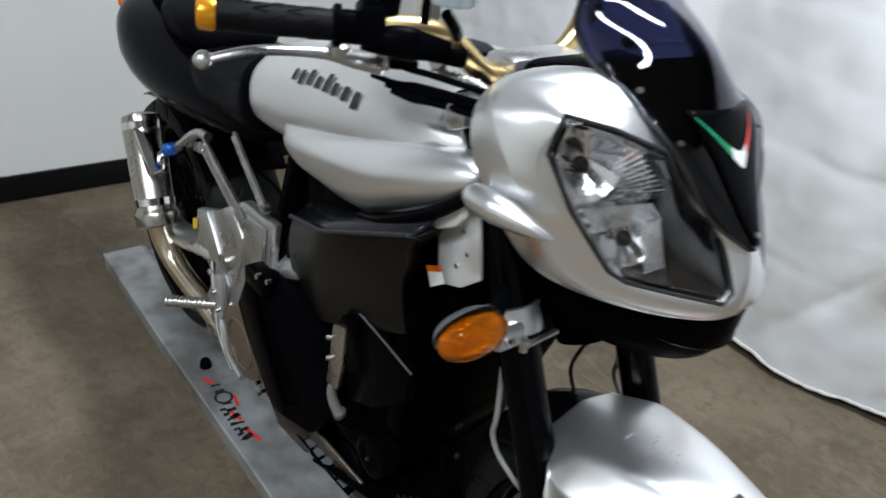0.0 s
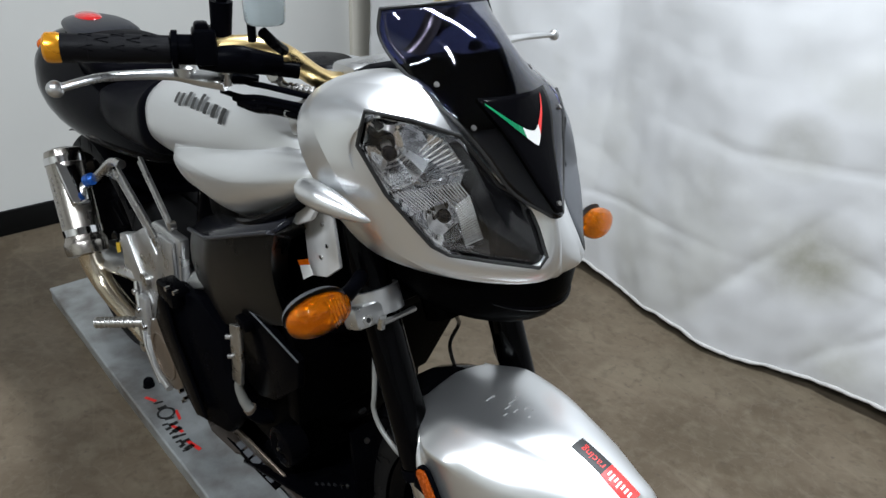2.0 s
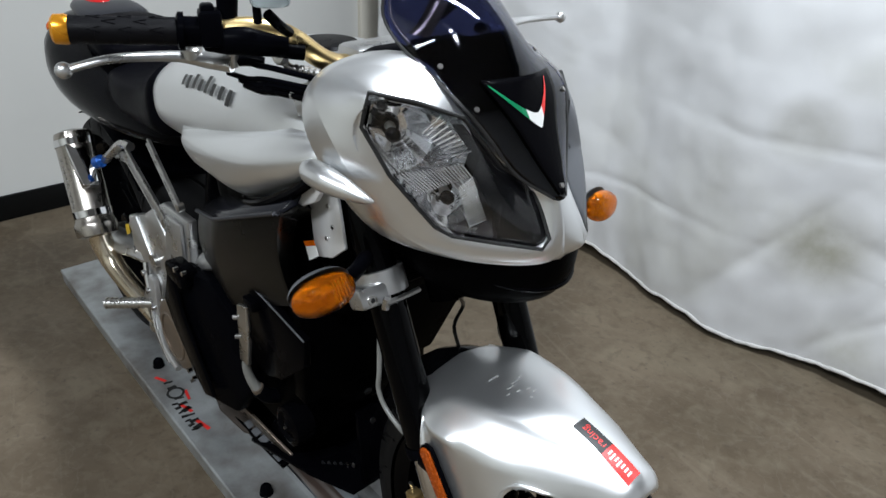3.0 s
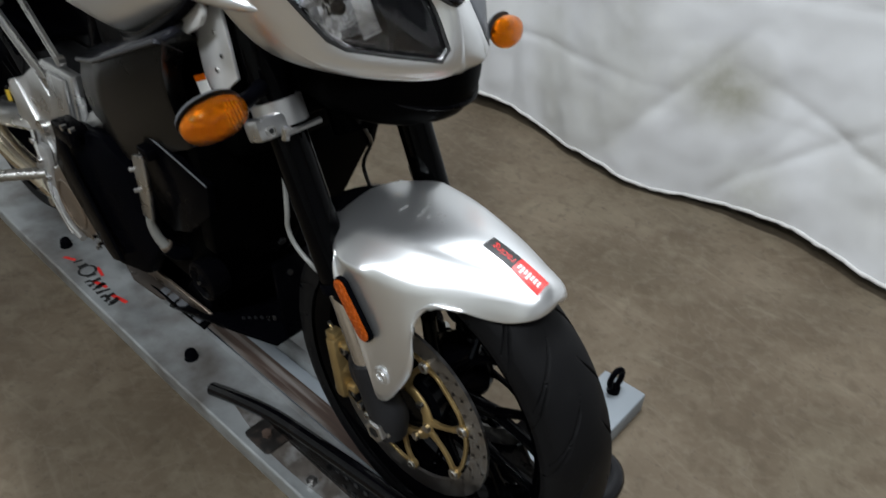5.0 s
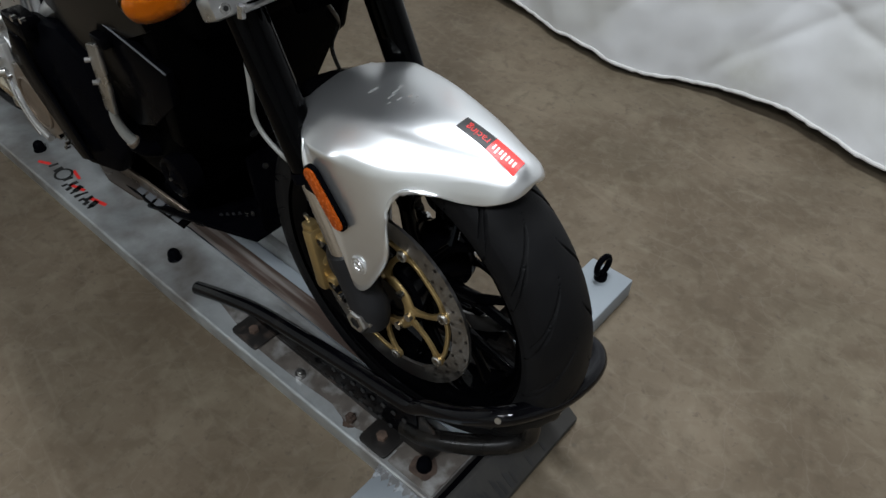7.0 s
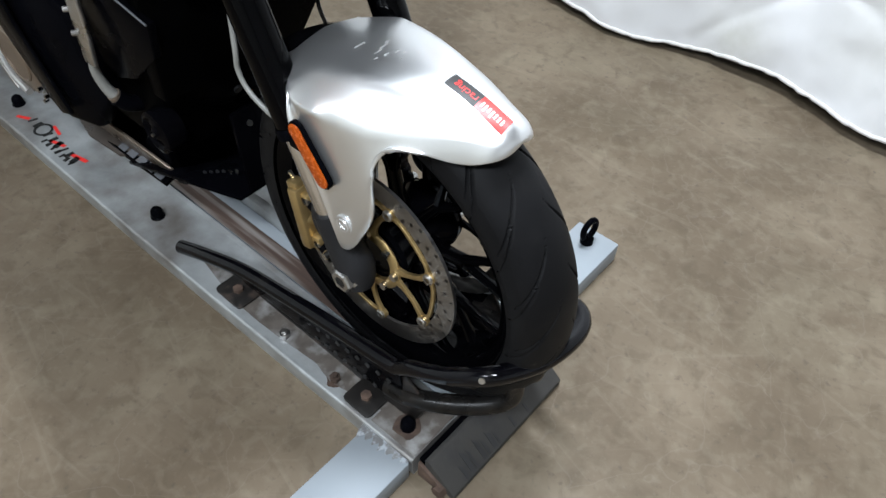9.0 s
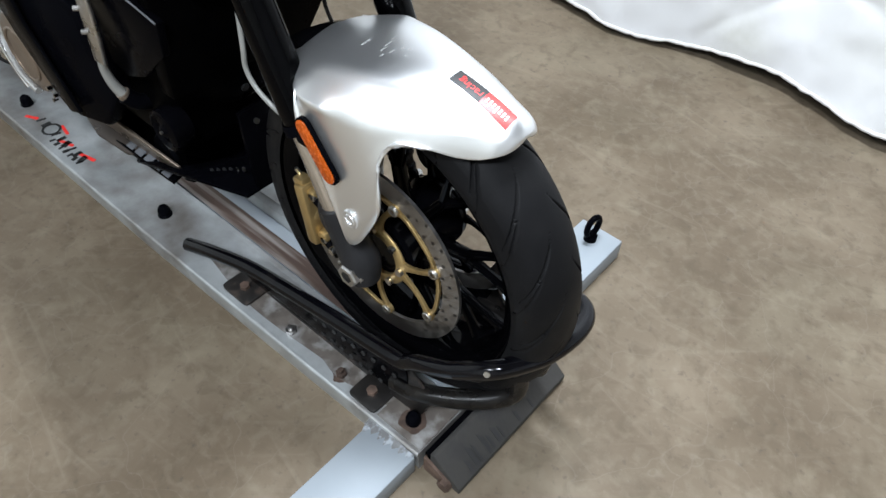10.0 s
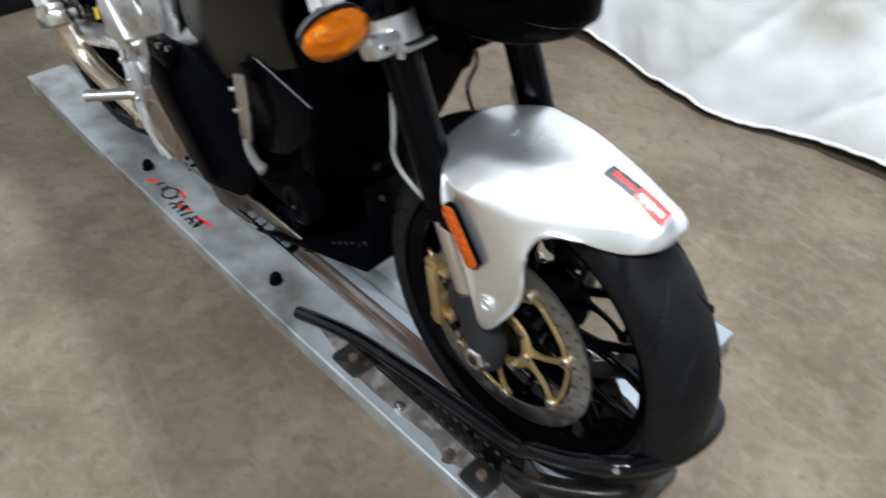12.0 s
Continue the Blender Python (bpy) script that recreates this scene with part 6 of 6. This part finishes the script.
for s in (-1, 1):
    bm = blob((-1.62, s * 0.082, 0.845), (0.020, 0.028, 0.020))
    ri = part("rear_indicator", bm, ORANGE, bike, "orange rear indicator")
    part("indicator_stalk", rod((-1.60, s * 0.060, 0.845), (-1.62, s * 0.095, 0.845), 0.009, 10), BLACK, ri)

# frame, subframe, engine
for s in (-1, 1):
    spar = [V(-0.40, s * 0.110, 0.765), V(-0.43, s * 0.130, 0.745), V(-0.56, s * 0.132, 0.665), V(-0.72, s * 0.116, 0.575), V(-0.80, s * 0.110, 0.47)]
    frame_spar = part("frame_spar", tube(spar, [0.020, 0.030, 0.046, 0.050, 0.045], n=30, seg=16, flat=0.42), CAST, bike, "bare aluminium frame spar")
    bm = slab([V(-0.205, s * 0.135, 0.905), V(-0.155, s * 0.150, 0.895), V(-0.165, s * 0.150, 0.825), V(-0.205, s * 0.140, 0.800), V(-0.235, s * 0.135, 0.830)], (0, s * 0.006, 0), bevel=0.002)
    part("frame_plate", slab([V(-0.318, s * 0.136, 0.905), V(-0.245, s * 0.136, 0.905), V(-0.226, s * 0.136, 0.812), V(-0.258, s * 0.136, 0.785), V(-0.300, s * 0.136, 0.770)], (0, s * 0.006, 0), bevel=0.002), BRUSHED, frame_spar, "brushed aluminium head plate")
    part("warning_label", slab([V(-0.311, s * 0.150, 0.784), V(-0.285, s * 0.150, 0.796), V(-0.278, s * 0.150, 0.783), V(-0.303, s * 0.150, 0.765)], (0, s * 0.0006, 0)), WHITE, frame_spar)
    part("warning_label", slab([V(-0.316, s * 0.150, 0.790), V(-0.289, s * 0.150, 0.803), V(-0.285, s * 0.150, 0.796), V(-0.311, s * 0.150, 0.784)], (0, s * 0.0007, 0)), ORANGE, frame_spar)
    bm.free()
    part("spar_head", slab([V(x, s * (0.158 + 0.02 * (0.91 - z)), z) for x, z in ((-0.400, 0.822), (-0.334, 0.866), (-0.281, 0.902), (-0.245, 0.918), (-0.238, 0.895), (-0.250, 0.878), (-0.302, 0.850), (-0.352, 0.828))], (0, s * 0.010, 0), bevel=0.0045), BRUSHED, frame_spar, "bare aluminium spar head under the tank")
    for hx, hz in ((-0.262, 0.862), (-0.252, 0.835), (-0.268, 0.812)):
        part("plate_bolt", rod((hx, s * 0.141, hz), (hx, s * 0.144, hz), 0.0030, 12), STEEL, frame_spar)
    # pivot plate
    piv = [V(-0.72, s * 0.158, 0.66), V(-0.83, s * 0.162, 0.66), V(-0.96, s * 0.162, 0.585), V(-1.06, s * 0.160, 0.545), V(-1.06, s * 0.160, 0.47), V(-0.95, s * 0.165, 0.40), V(-0.90, s * 0.168, 0.33), V(-0.84, s * 0.165, 0.34), V(-0.82, s * 0.162, 0.45), V(-0.74, s * 0.16, 0.54)]
    pivot = part("pivot_plate", slab(piv, (0, -s * 0.02, 0), bevel=0.005), CAST, bike, "cast aluminium swingarm pivot plate")
    # raised facets of the casting
    for pts, d in ((((-1.045, 0.535), (-0.985, 0.575), (-0.895, 0.445), (-0.915, 0.390)), 0.008), (((-0.965, 0.580), (-0.875, 0.632), (-0.815, 0.580), (-0.870, 0.455)), 0.006), (((-0.800, 0.650), (-0.735, 0.652), (-0.745, 0.560), (-0.800, 0.500), (-0.835, 0.545)), 0.009)):
        part("plate_facet", slab([V(x, s * 0.160, z) for x, z in pts], (0, s * d, 0), bevel=0.0035), CAST, pivot)
    part("pivot_bolt", rod((-0.90, s * 0.155, 0.50), (-0.90, s * 0.176, 0.50), 0.018, 20), STEEL, pivot)
    part("plate_label", slab([V(-1.060, s * 0.1690, 0.500), V(-1.036, s * 0.1690, 0.512), V(-1.034, s * 0.1690, 0.536), V(-1.058, s * 0.1690, 0.526)], (0, s * 0.001, 0)), YELLOW, pivot)
    for a, b, r in ((V(-1.020, s * 0.148, 0.700), V(-0.822, s * 0.158, 0.620), 0.013), (V(-0.880, s * 0.146, 0.768), V(-0.745, s * 0.156, 0.682), 0.006), (V(-1.20, s * 0.120, 0.640), V(-1.005, s * 0.145, 0.690), 0.007)):
        d = (b - a).normalized()
        up = V(0, -s, 0).cross(d) * r * 1.1
        # flat strut with folded bright edges
        part("subframe_strut", slab([a + up, b + up, b - up, a - up], (0, s * 0.006, 0), bevel=0.0015), CAST, bike, "grey aluminium subframe strut")
        for e in (-1, 1):
            part("strut_edge", rod(a + up * e + V(0, s * 0.006, 0), b + up * e + V(0, s * 0.006, 0), 0.0028, 8), STEEL, bike)
    for x, y, z in ((-0.822, 0.168, 0.620), (-1.018, 0.160, 0.698), (-0.745, 0.164, 0.682)):
        part("strut_bolt", rod((x, s * (y - 0.012), z), (x, s * y, z), 0.009, 14), STEEL, bike)
    part("footrest_hanger", slab([V(-0.93, s * 0.168, 0.46), V(-0.90, s * 0.168, 0.46), V(-0.885, s * 0.175, 0.36), V(-0.925, s * 0.180, 0.35), V(-0.955, s * 0.176, 0.40)], (0, s * 0.014, 0), bevel=0.004), CAST, bike, "cast footrest hanger")
    peg = part("footrest", rod((-0.915, s * 0.185, 0.398), (-0.985, s * 0.262, 0.392), 0.010, 14), STEEL, bike, "knurled aluminium footrest")
    for k in range(9):
        p = V(-0.930, s * 0.200, 0.397).lerp(V(-0.983, s * 0.259, 0.392), k / 8)
        d = V(-0.070, s * 0.077, -0.006).normalized()
        part("peg_ridge", rod(p - d * 0.002, p + d * 0.002, 0.0125, 12), STEEL, peg)
    part("brake_pedal", tube([V(-0.90, s * 0.185, 0.375), V(-0.83, s * 0.200, 0.335), V(-0.76, s * 0.205, 0.325)], 0.007, n=12, seg=10), CAST, bike, "aluminium foot lever")

bm = box((-0.72, -0.145, 0.34), (-0.38, 0.145, 0.66), 0.03)
blob((-0.42, 0, 0.55), (0.10, 0.12, 0.15), bm=bm, power=0.7)
blob((-0.62, 0, 0.76), (0.14, 0.11, 0.13), bm=bm, power=0.7)
engine = part("engine", bm, ENGINE, bike, "black two-cylinder engine block", sharp=40)
bm = lathe([(0.0, -0.200), (0.062, -0.200), (0.074, -0.196), (0.080, -0.184), (0.080, -0.14)], (-0.775, 0, 0.395), "y", 36)
part("engine_cover", bm, BRONZE, engine, "bronze-grey round engine cover")
ring = [V(-0.775 + 0.050 * math.cos(a), -0.2005, 0.395 + 0.050 * math.sin(a)) for a in (2 * math.pi * k / 36 for k in range(37))]
part("cover_ring", tube(ring, 0.003, seg=6, straight=True), BRONZE, engine)
for k in range(8):
    a = 2 * math.pi * k / 8
    part("cover_bolt", rod((-0.775 + 0.076 * math.cos(a), -0.180, 0.395 + 0.076 * math.sin(a)), (-0.775 + 0.076 * math.cos(a), -0.196, 0.395 + 0.076 * math.sin(a)), 0.006, 10), STEEL, engine)
cylinder = part("brake_cylinder", tube([V(-0.950, -0.172, 0.478), V(-0.938, -0.178, 0.455), V(-0.924, -0.184, 0.424)], [0.0085, 0.0085, 0.0065], n=10, seg=14, straight=True), CHROME, bike, "bright rear brake cylinder")
for x, y, z, r in ((-0.940, -0.189, 0.462, 0.006), (-0.918, -0.194, 0.428, 0.0065), (-0.899, -0.195, 0.395, 0.006)):
    part("cylinder_bolt", rod((x, y + 0.012, z), (x, y, z), r, 12), CHROME, cylinder)
part("lever_rod", tube([V(-0.915, -0.186, 0.398), V(-0.885, -0.196, 0.362), V(-0.850, -0.200, 0.332), V(-0.808, -0.202, 0.310)], [0.0060, 0.0050, 0.0050, 0.0062], n=14, seg=10), CHROME, cylinder, "bright brake lever rod")
for x, z, r in ((-0.680, 0.372, 0.0055), (-0.660, 0.366, 0.0045), (-0.672, 0.352, 0.004), (-0.668, 0.604, 0.0050), (-0.632, 0.612, 0.0045)):
    part("panel_bolt", rod((x, -0.206, z), (x, -0.2145, z), r, 12), CHROME, engine)
part("clutch_cover", lathe([(0.0, 0.19), (0.07, 0.19), (0.085, 0.17), (0.085, 0.14)], (-0.70, 0, 0.43), "y", 32), ENGINE, engine)
part("sump", box((-0.80, -0.11, 0.19), (-0.46, 0.11, 0.36), 0.03), ENGINE, engine, "black engine sump")
part("oil_filter", lathe([(0.0, -0.115), (0.030, -0.115), (0.036, -0.108), (0.036, -0.03)], (-0.52, 0, 0.262), "y", 28), GLOSS, engine, "black round oil filter")
# belly plate
bm = slab([V(-0.312, -0.085, 0.255), V(-0.330, 0.085, 0.240), V(-0.62, 0.10, 0.185), V(-0.62, -0.13, 0.185), V(-0.36, -0.145, 0.305)], (0, 0, 0.008), bevel=0.002)
part("sump_guard", slab([V(-0.74, -0.150, 0.335), V(-0.60, -0.160, 0.325), V(-0.46, -0.125, 0.265), V(-0.48, -0.11, 0.215), V(-0.74, -0.12, 0.215)], (0, 0.006, 0), bevel=0.002), BRONZE, bike, "bronze-brown lower engine guard")
part("belly_guard", slab([V(-0.805, -0.128, 0.205), V(-0.765, -0.080, 0.220), V(-0.640, -0.075, 0.220), V(-0.560, -0.100, 0.212), V(-0.640, -0.135, 0.196), V(-0.735, -0.142, 0.196)], (0, 0, 0.006), bevel=0.002), BELLYM, bike, "brown-grey plate under the engine")
tray = part("belly_tray", slab([V(-0.690, -0.132, 0.196), V(-0.655, -0.100, 0.206), V(-0.500, -0.096, 0.206), V(-0.500, -0.124, 0.196)], (0, 0, 0.010), bevel=0.002), SATIN, bike, "black slotted tray under the engine")
for k in range(5):
    x = -0.655 + 0.030 * k
    part("tray_slot", slab([V(x, -0.126, 0.2072), V(x + 0.022, -0.126, 0.2072), V(x + 0.026, -0.104, 0.2172), V(x + 0.004, -0.104, 0.2172)], (0, 0, 0.0012)), HOUSING, tray)
part("belly_plate", bm, BLACK, bike, "flat black lower engine plate")
bm = slab([V(-0.312, -0.060, 0.262), V(-0.330, 0.085, 0.247), V(-0.36, 0.085, 0.40), V(-0.345, -0.050, 0.40)], (-0.01, 0, 0), bevel=0.002)
belly_front = part("belly_front", bm, SATIN, bike, "satin black front plate of the belly guard")
part("plate_bolt", screw_head((-0.3425, -0.020, 0.374), (0.98, 0.0, 0.19), 0.0055, 0.003), STEEL, belly_front)
for k in range(6):
    part("plate_tooth", box((-0.004, -0.002, -0.003), (0.004, 0.002, 0.005), 0.0008, turn=Matrix.Translation(V(-0.385, -0.100, 0.285).lerp(V(-0.342, -0.064, 0.292), k / 5))), STEEL if k > 3 else FOOTM, belly_front)

# radiator and its side panels
rad = part("radiator", slab([V(-0.318, -0.165, 0.50), V(-0.318, 0.095, 0.50), V(-0.318, 0.165, 0.585), V(-0.318, 0.165, 0.72), V(-0.318, -0.165, 0.72)], (-0.035, 0, 0), bevel=0.006), ENGINE, bike, "black finned radiator")
for s in (-1, 1):
    # upper scoop beside the tank
    top = [V(-0.312, s * 0.160, 0.826), V(-0.279, s * 0.204, 0.860), V(-0.472, s * 0.207, 0.776), V(-0.625, s * 0.170, 0.722)]
    bot = [V(-0.335, s * 0.140, 0.690), V(-0.318, s * 0.172, 0.690), V(-0.520, s * 0.176, 0.590), V(-0.640, s * 0.150, 0.570)]
    def chamfered(line):
        out = []
        for i, p in enumerate(line):
            if 0 < i < len(line) - 1:
                out += [p.lerp(line[i - 1], 0.06), p.lerp(line[i + 1], 0.03)]
            else:
                out.append(p)
        return out
    t2, b2 = chamfered(top), chamfered(bot)
    rings = []
    for a, b in zip(t2, b2):
        ring = []
        for k in range(9):
            p = a.lerp(b, k / 8)
            p.y += s * 0.012 * math.sin(math.pi * (k / 8) ** 0.8)
            ring.append(p)
        rings.append([a + V(0, -s * 0.03, 0.006), *ring, b + V(0, -s * 0.03, 0)])
    side_panel = part("side_panel", loft(rings, closed=False, caps=False), SCOOPM, bike, "satin black radiator side panel", sharp=50, thick=0.004)
    lip = [a + V(0, s * 0.004, 0.004) for a in t2]
    part("panel_lip", tube(lip, 0.0035, seg=10, straight=True), GREYPAINT, side_panel, "grey upper lip")
    part("panel_top", loft([[a + V(0, -s * 0.001, 0.004), a + V(0.0, -s * 0.02, 0.016), a + V(0.0, -s * 0.05, 0.022)] for a in t2], closed=False, caps=False), PANELTOP, side_panel, thick=0.003, sharp=180)
    # lower panel beside the engine
    low = [V(-0.60, s * 0.182, 0.600), V(-0.715, s * 0.190, 0.585), V(-0.770, s * 0.204, 0.500), V(-0.735, s * 0.206, 0.450), V(-0.650, s * 0.206, 0.365), V(-0.615, s * 0.204, 0.342), V(-0.53, s * 0.190, 0.355), V(-0.475, s * 0.180, 0.440), V(-0.50, s * 0.180, 0.56)]
    lower_panel = part("lower_panel", slab(low, (0, -s * 0.03, 0), bevel=0.008), BLACK, bike, "matt black engine side panel")
    rib = [V(x, s * 0.204, z) for x, z in ((-0.716, 0.574), (-0.690, 0.566), (-0.672, 0.505), (-0.610, 0.420), (-0.575, 0.372), (-0.612, 0.356), (-0.645, 0.376), (-0.722, 0.456), (-0.752, 0.504))]
    part("panel_rib", slab(rib, (0, s * 0.008, 0), bevel=0.003), SATIN, lower_panel, "raised satin border of the panel")
    part("panel_corner", box((-0.722, min(s * 0.176, s * 0.212), 0.566), (-0.652, max(s * 0.176, s * 0.212), 0.600), 0.006), SATIN, lower_panel)
    # radiator edge panel and bracket
    edge = [V(-0.425, s * 0.185, 0.680), V(-0.300, s * 0.170, 0.636), V(-0.315, s * 0.165, 0.575), V(-0.38, s * 0.170, 0.515), V(-0.43, s * 0.172, 0.495), V(-0.47, s * 0.172, 0.505), V(-0.47, s * 0.180, 0.62)]
    part("radiator_shroud", slab(edge, (0, -s * 0.014, 0), bevel=0.003), SATIN, bike, "satin black radiator shroud")
    br = [V(-0.446, s * 0.203, 0.640), V(-0.416, s * 0.203, 0.650), V(-0.420, s * 0.203, 0.575), V(-0.436, s * 0.200, 0.524), V(-0.464, s * 0.200, 0.522), V(-0.456, s * 0.201, 0.575)]
    part("shroud_edge", tube([V(-0.425, s * 0.187, 0.682), V(-0.365, s * 0.179, 0.661), V(-0.298, s * 0.171, 0.637)], 0.0014, n=8, seg=8), HOUSING, bike, "thin grey shroud edge")
    bracket = part("bracket", slab(br, (0, -s * 0.008, 0), bevel=0.002), STEEL, bike, "grey aluminium bent bracket")
    part("bracket_block", box((-0.436, min(s * 0.176, s * 0.198), 0.640), (-0.404, max(s * 0.176, s * 0.198), 0.660), 0.005), SATIN, bracket, "black rubber block")
    for z in (0.612, 0.575):
        part("bracket_bolt", rod((-0.448, s * 0.196, z), (-0.456, s * 0.206, z), 0.0042, 10), DISC, bracket)
    part("hose_fitting", tube([V(-0.457, s * 0.176, 0.450), V(-0.452, s * 0.160, 0.432), V(-0.450, s * 0.13, 0.420)], [0.014, 0.014, 0.013], n=8, seg=14), BLACK, bike)
    part("panel_hose", tube([V(-0.450, s * 0.194, 0.540), V(-0.463, s * 0.190, 0.500), V(-0.462, s * 0.184, 0.470), V(-0.456, s * 0.174, 0.446)], [0.0055, 0.0075, 0.0085, 0.0095], n=18, seg=12), HOSEGREY, bike, "light grey coolant pipe")
    part("hose_ring", rod((-0.4575, s * 0.178, 0.456), (-0.4565, s * 0.1745, 0.448), 0.0112, 16), BRONZE, bike, "brown hose clamp")
# dark body behind the radiator, between the fork legs
part("airbox", box((-0.62, -0.13, 0.66), (-0.27, 0.13, 0.86), 0.03), ENGINE, bike, "black airbox under the tank")
part("steering_head", rod((-0.165, 0, 0.72), (-0.315, 0, 1.03), 0.036, 24), ENGINE, bike)
part("horn", lathe([(0.0, -0.016), (0.006, -0.020), (0.014, -0.014), (0.024, -0.013), (0.030, -0.018), (0.036, -0.016), (0.038, 0.0), (0.034, 0.02), (0.0, 0.02)], (-0.390, -0.146, 0.406), "y", 28), SATIN, bike, "black round horn")
part("horn_bolt", rod((-0.390, -0.160, 0.406), (-0.390, -0.1685, 0.406), 0.0028, 10), DISC, bike)
part("frame_bolt", screw_head((-0.332, -0.036, 0.457), (0.94, -0.05, -0.34), 0.007, 0.004), FOOTM, bike)
part("brake_line", tube([V(-0.135, -0.03, 0.755), V(-0.17, 0.02, 0.70), V(-0.20, 0.052, 0.66), V(-0.20, 0.036, 0.63), V(-0.18, 0.035, 0.59)], 0.003, n=20, seg=8), DUSTY, bike, "dark grey brake line")

# exhaust
pipe = [V(-0.84, -0.105, 0.262), V(-0.90, -0.128, 0.256), V(-0.98, -0.140, 0.272), V(-1.06, -0.152, 0.305), V(-1.13, -0.166, 0.335), V(-1.19, -0.177, 0.372), V(-1.215, -0.186, 0.420), V(-1.222, -0.190, 0.475)]
exhaust = part("exhaust_pipe", tube(pipe, [0.020, 0.022, 0.023, 0.024, 0.024, 0.025, 0.026, 0.026], n=44, seg=22), PIPE, bike, "straw-coloured heat-tinted exhaust pipe")
m0, m1 = V(-1.220, -0.190, 0.468), V(-1.318, -0.176, 0.668)
d = (m1 - m0).normalized()
muffler = part("muffler", tube([m0 - d * 0.030, m0 - d * 0.026, m0 - d * 0.004, m0 + d * 0.004, m0 + d * 0.012, m1 - d * 0.02, m1 - d * 0.004, m1], [0.034, 0.046, 0.049, 0.047, 0.0425, 0.043, 0.040, 0.030], seg=32, straight=True), MUFFLER, exhaust, "polished steel muffler can")
for f in (0.12, 0.88):
    p = m0.lerp(m1, f)
    part("muffler_band", rod(p - d * 0.008, p + d * 0.008, 0.0442, 32), CHROME, muffler)
# rows of pressed marks along the can
for k in range(9):
    for j in (-1, 0, 1):
        q = m0.lerp(m1, 0.22 + 0.062 * k) + V(0.010 * j + 0.012, -0.0415, 0.012 * j + 0.006)
        part("muffler_mark", blob(q, (0.0028, 0.0016, 0.0028), seg=8, rings=6), DISC, muffler)
part("muffler_mouth", rod(m1 - d * 0.01, m1 + d * 0.002, 0.022, 20), SATIN, muffler)
part("muffler_strap", box((-0.012, -0.02, -0.06), (0.012, 0.02, 0.06), 0.005, turn=Matrix.Translation(m0.lerp(m1, 0.55) + V(0.035, -0.005, 0.035)) @ Matrix.Rotation(radians(-50), 4, "Y")), CHROME, muffler, "bright muffler bracket")
part("muffler_hanger", tube([m0.lerp(m1, 0.55) + V(0.04, 0.01, 0.02), V(-1.15, -0.155, 0.650), V(-1.085, -0.140, 0.698), V(-1.04, -0.135, 0.705)], 0.010, n=10, seg=10), STEEL, bike)
part("hanger_bush", rod((-1.175, -0.172, 0.634), (-1.160, -0.166, 0.642), 0.014, 16), BLUE, bike, "blue anodised bush")
p = V(-1.00, -0.143, 0.280)
part("pipe_clamp", rod(p - V(0.008, 0.002, 0.008), p + V(-0.006, -0.002, 0.007), 0.028, 24), STEEL, exhaust)

# rear wheel and swingarm
rear_wheel = part("rear_wheel", rim(-1.41, 0.350, 0.233, 0.070, 0.07), GLOSS, bike, "glossy black rear wheel")
part("tyre", tyre(-1.41, 0.315, 0.092, 500), RUBBER, rear_wheel, "wide black rear tyre", sharp=180)
for k in range(6):
    part("spoke", spoke(-1.41, 0.350, 2 * math.pi * k / 6 + 0.1, 0.036, 0.115, 0.203, 0.30), GLOSS, rear_wheel)
for s in (-1, 1):
    arm = [V(-0.90, s * 0.110, 0.48), V(-1.05, s * 0.125, 0.45), V(-1.25, s * 0.130, 0.39), V(-1.43, s * 0.125, 0.35)]
    part("swingarm", tube(arm, [0.05, 0.045, 0.040, 0.035], n=20, seg=16, flat=0.5), CAST, bike, "bare aluminium swingarm")
part("rear_axle", rod((-1.41, -0.14, 0.35), (-1.41, 0.14, 0.35), 0.014, 16), STEEL, bike)
part("shock", tube([V(-0.98, 0, 0.45), V(-0.92, 0, 0.62), V(-0.88, 0, 0.74)], 0.032, n=10, seg=16), SATIN, bike)
part("rear_hugger", loft([[V(-1.41 + 0.335 * math.cos(a), 0.10 * w, 0.35 + (0.335 - 0.02 * abs(w)) * math.sin(a)) for w in (-1, -0.6, 0, 0.6, 1)] for a in (radians(40 + 70 * k / 14) for k in range(15))], closed=False, caps=False), BLACK, bike, "black rear hugger", thick=0.003, sharp=180)
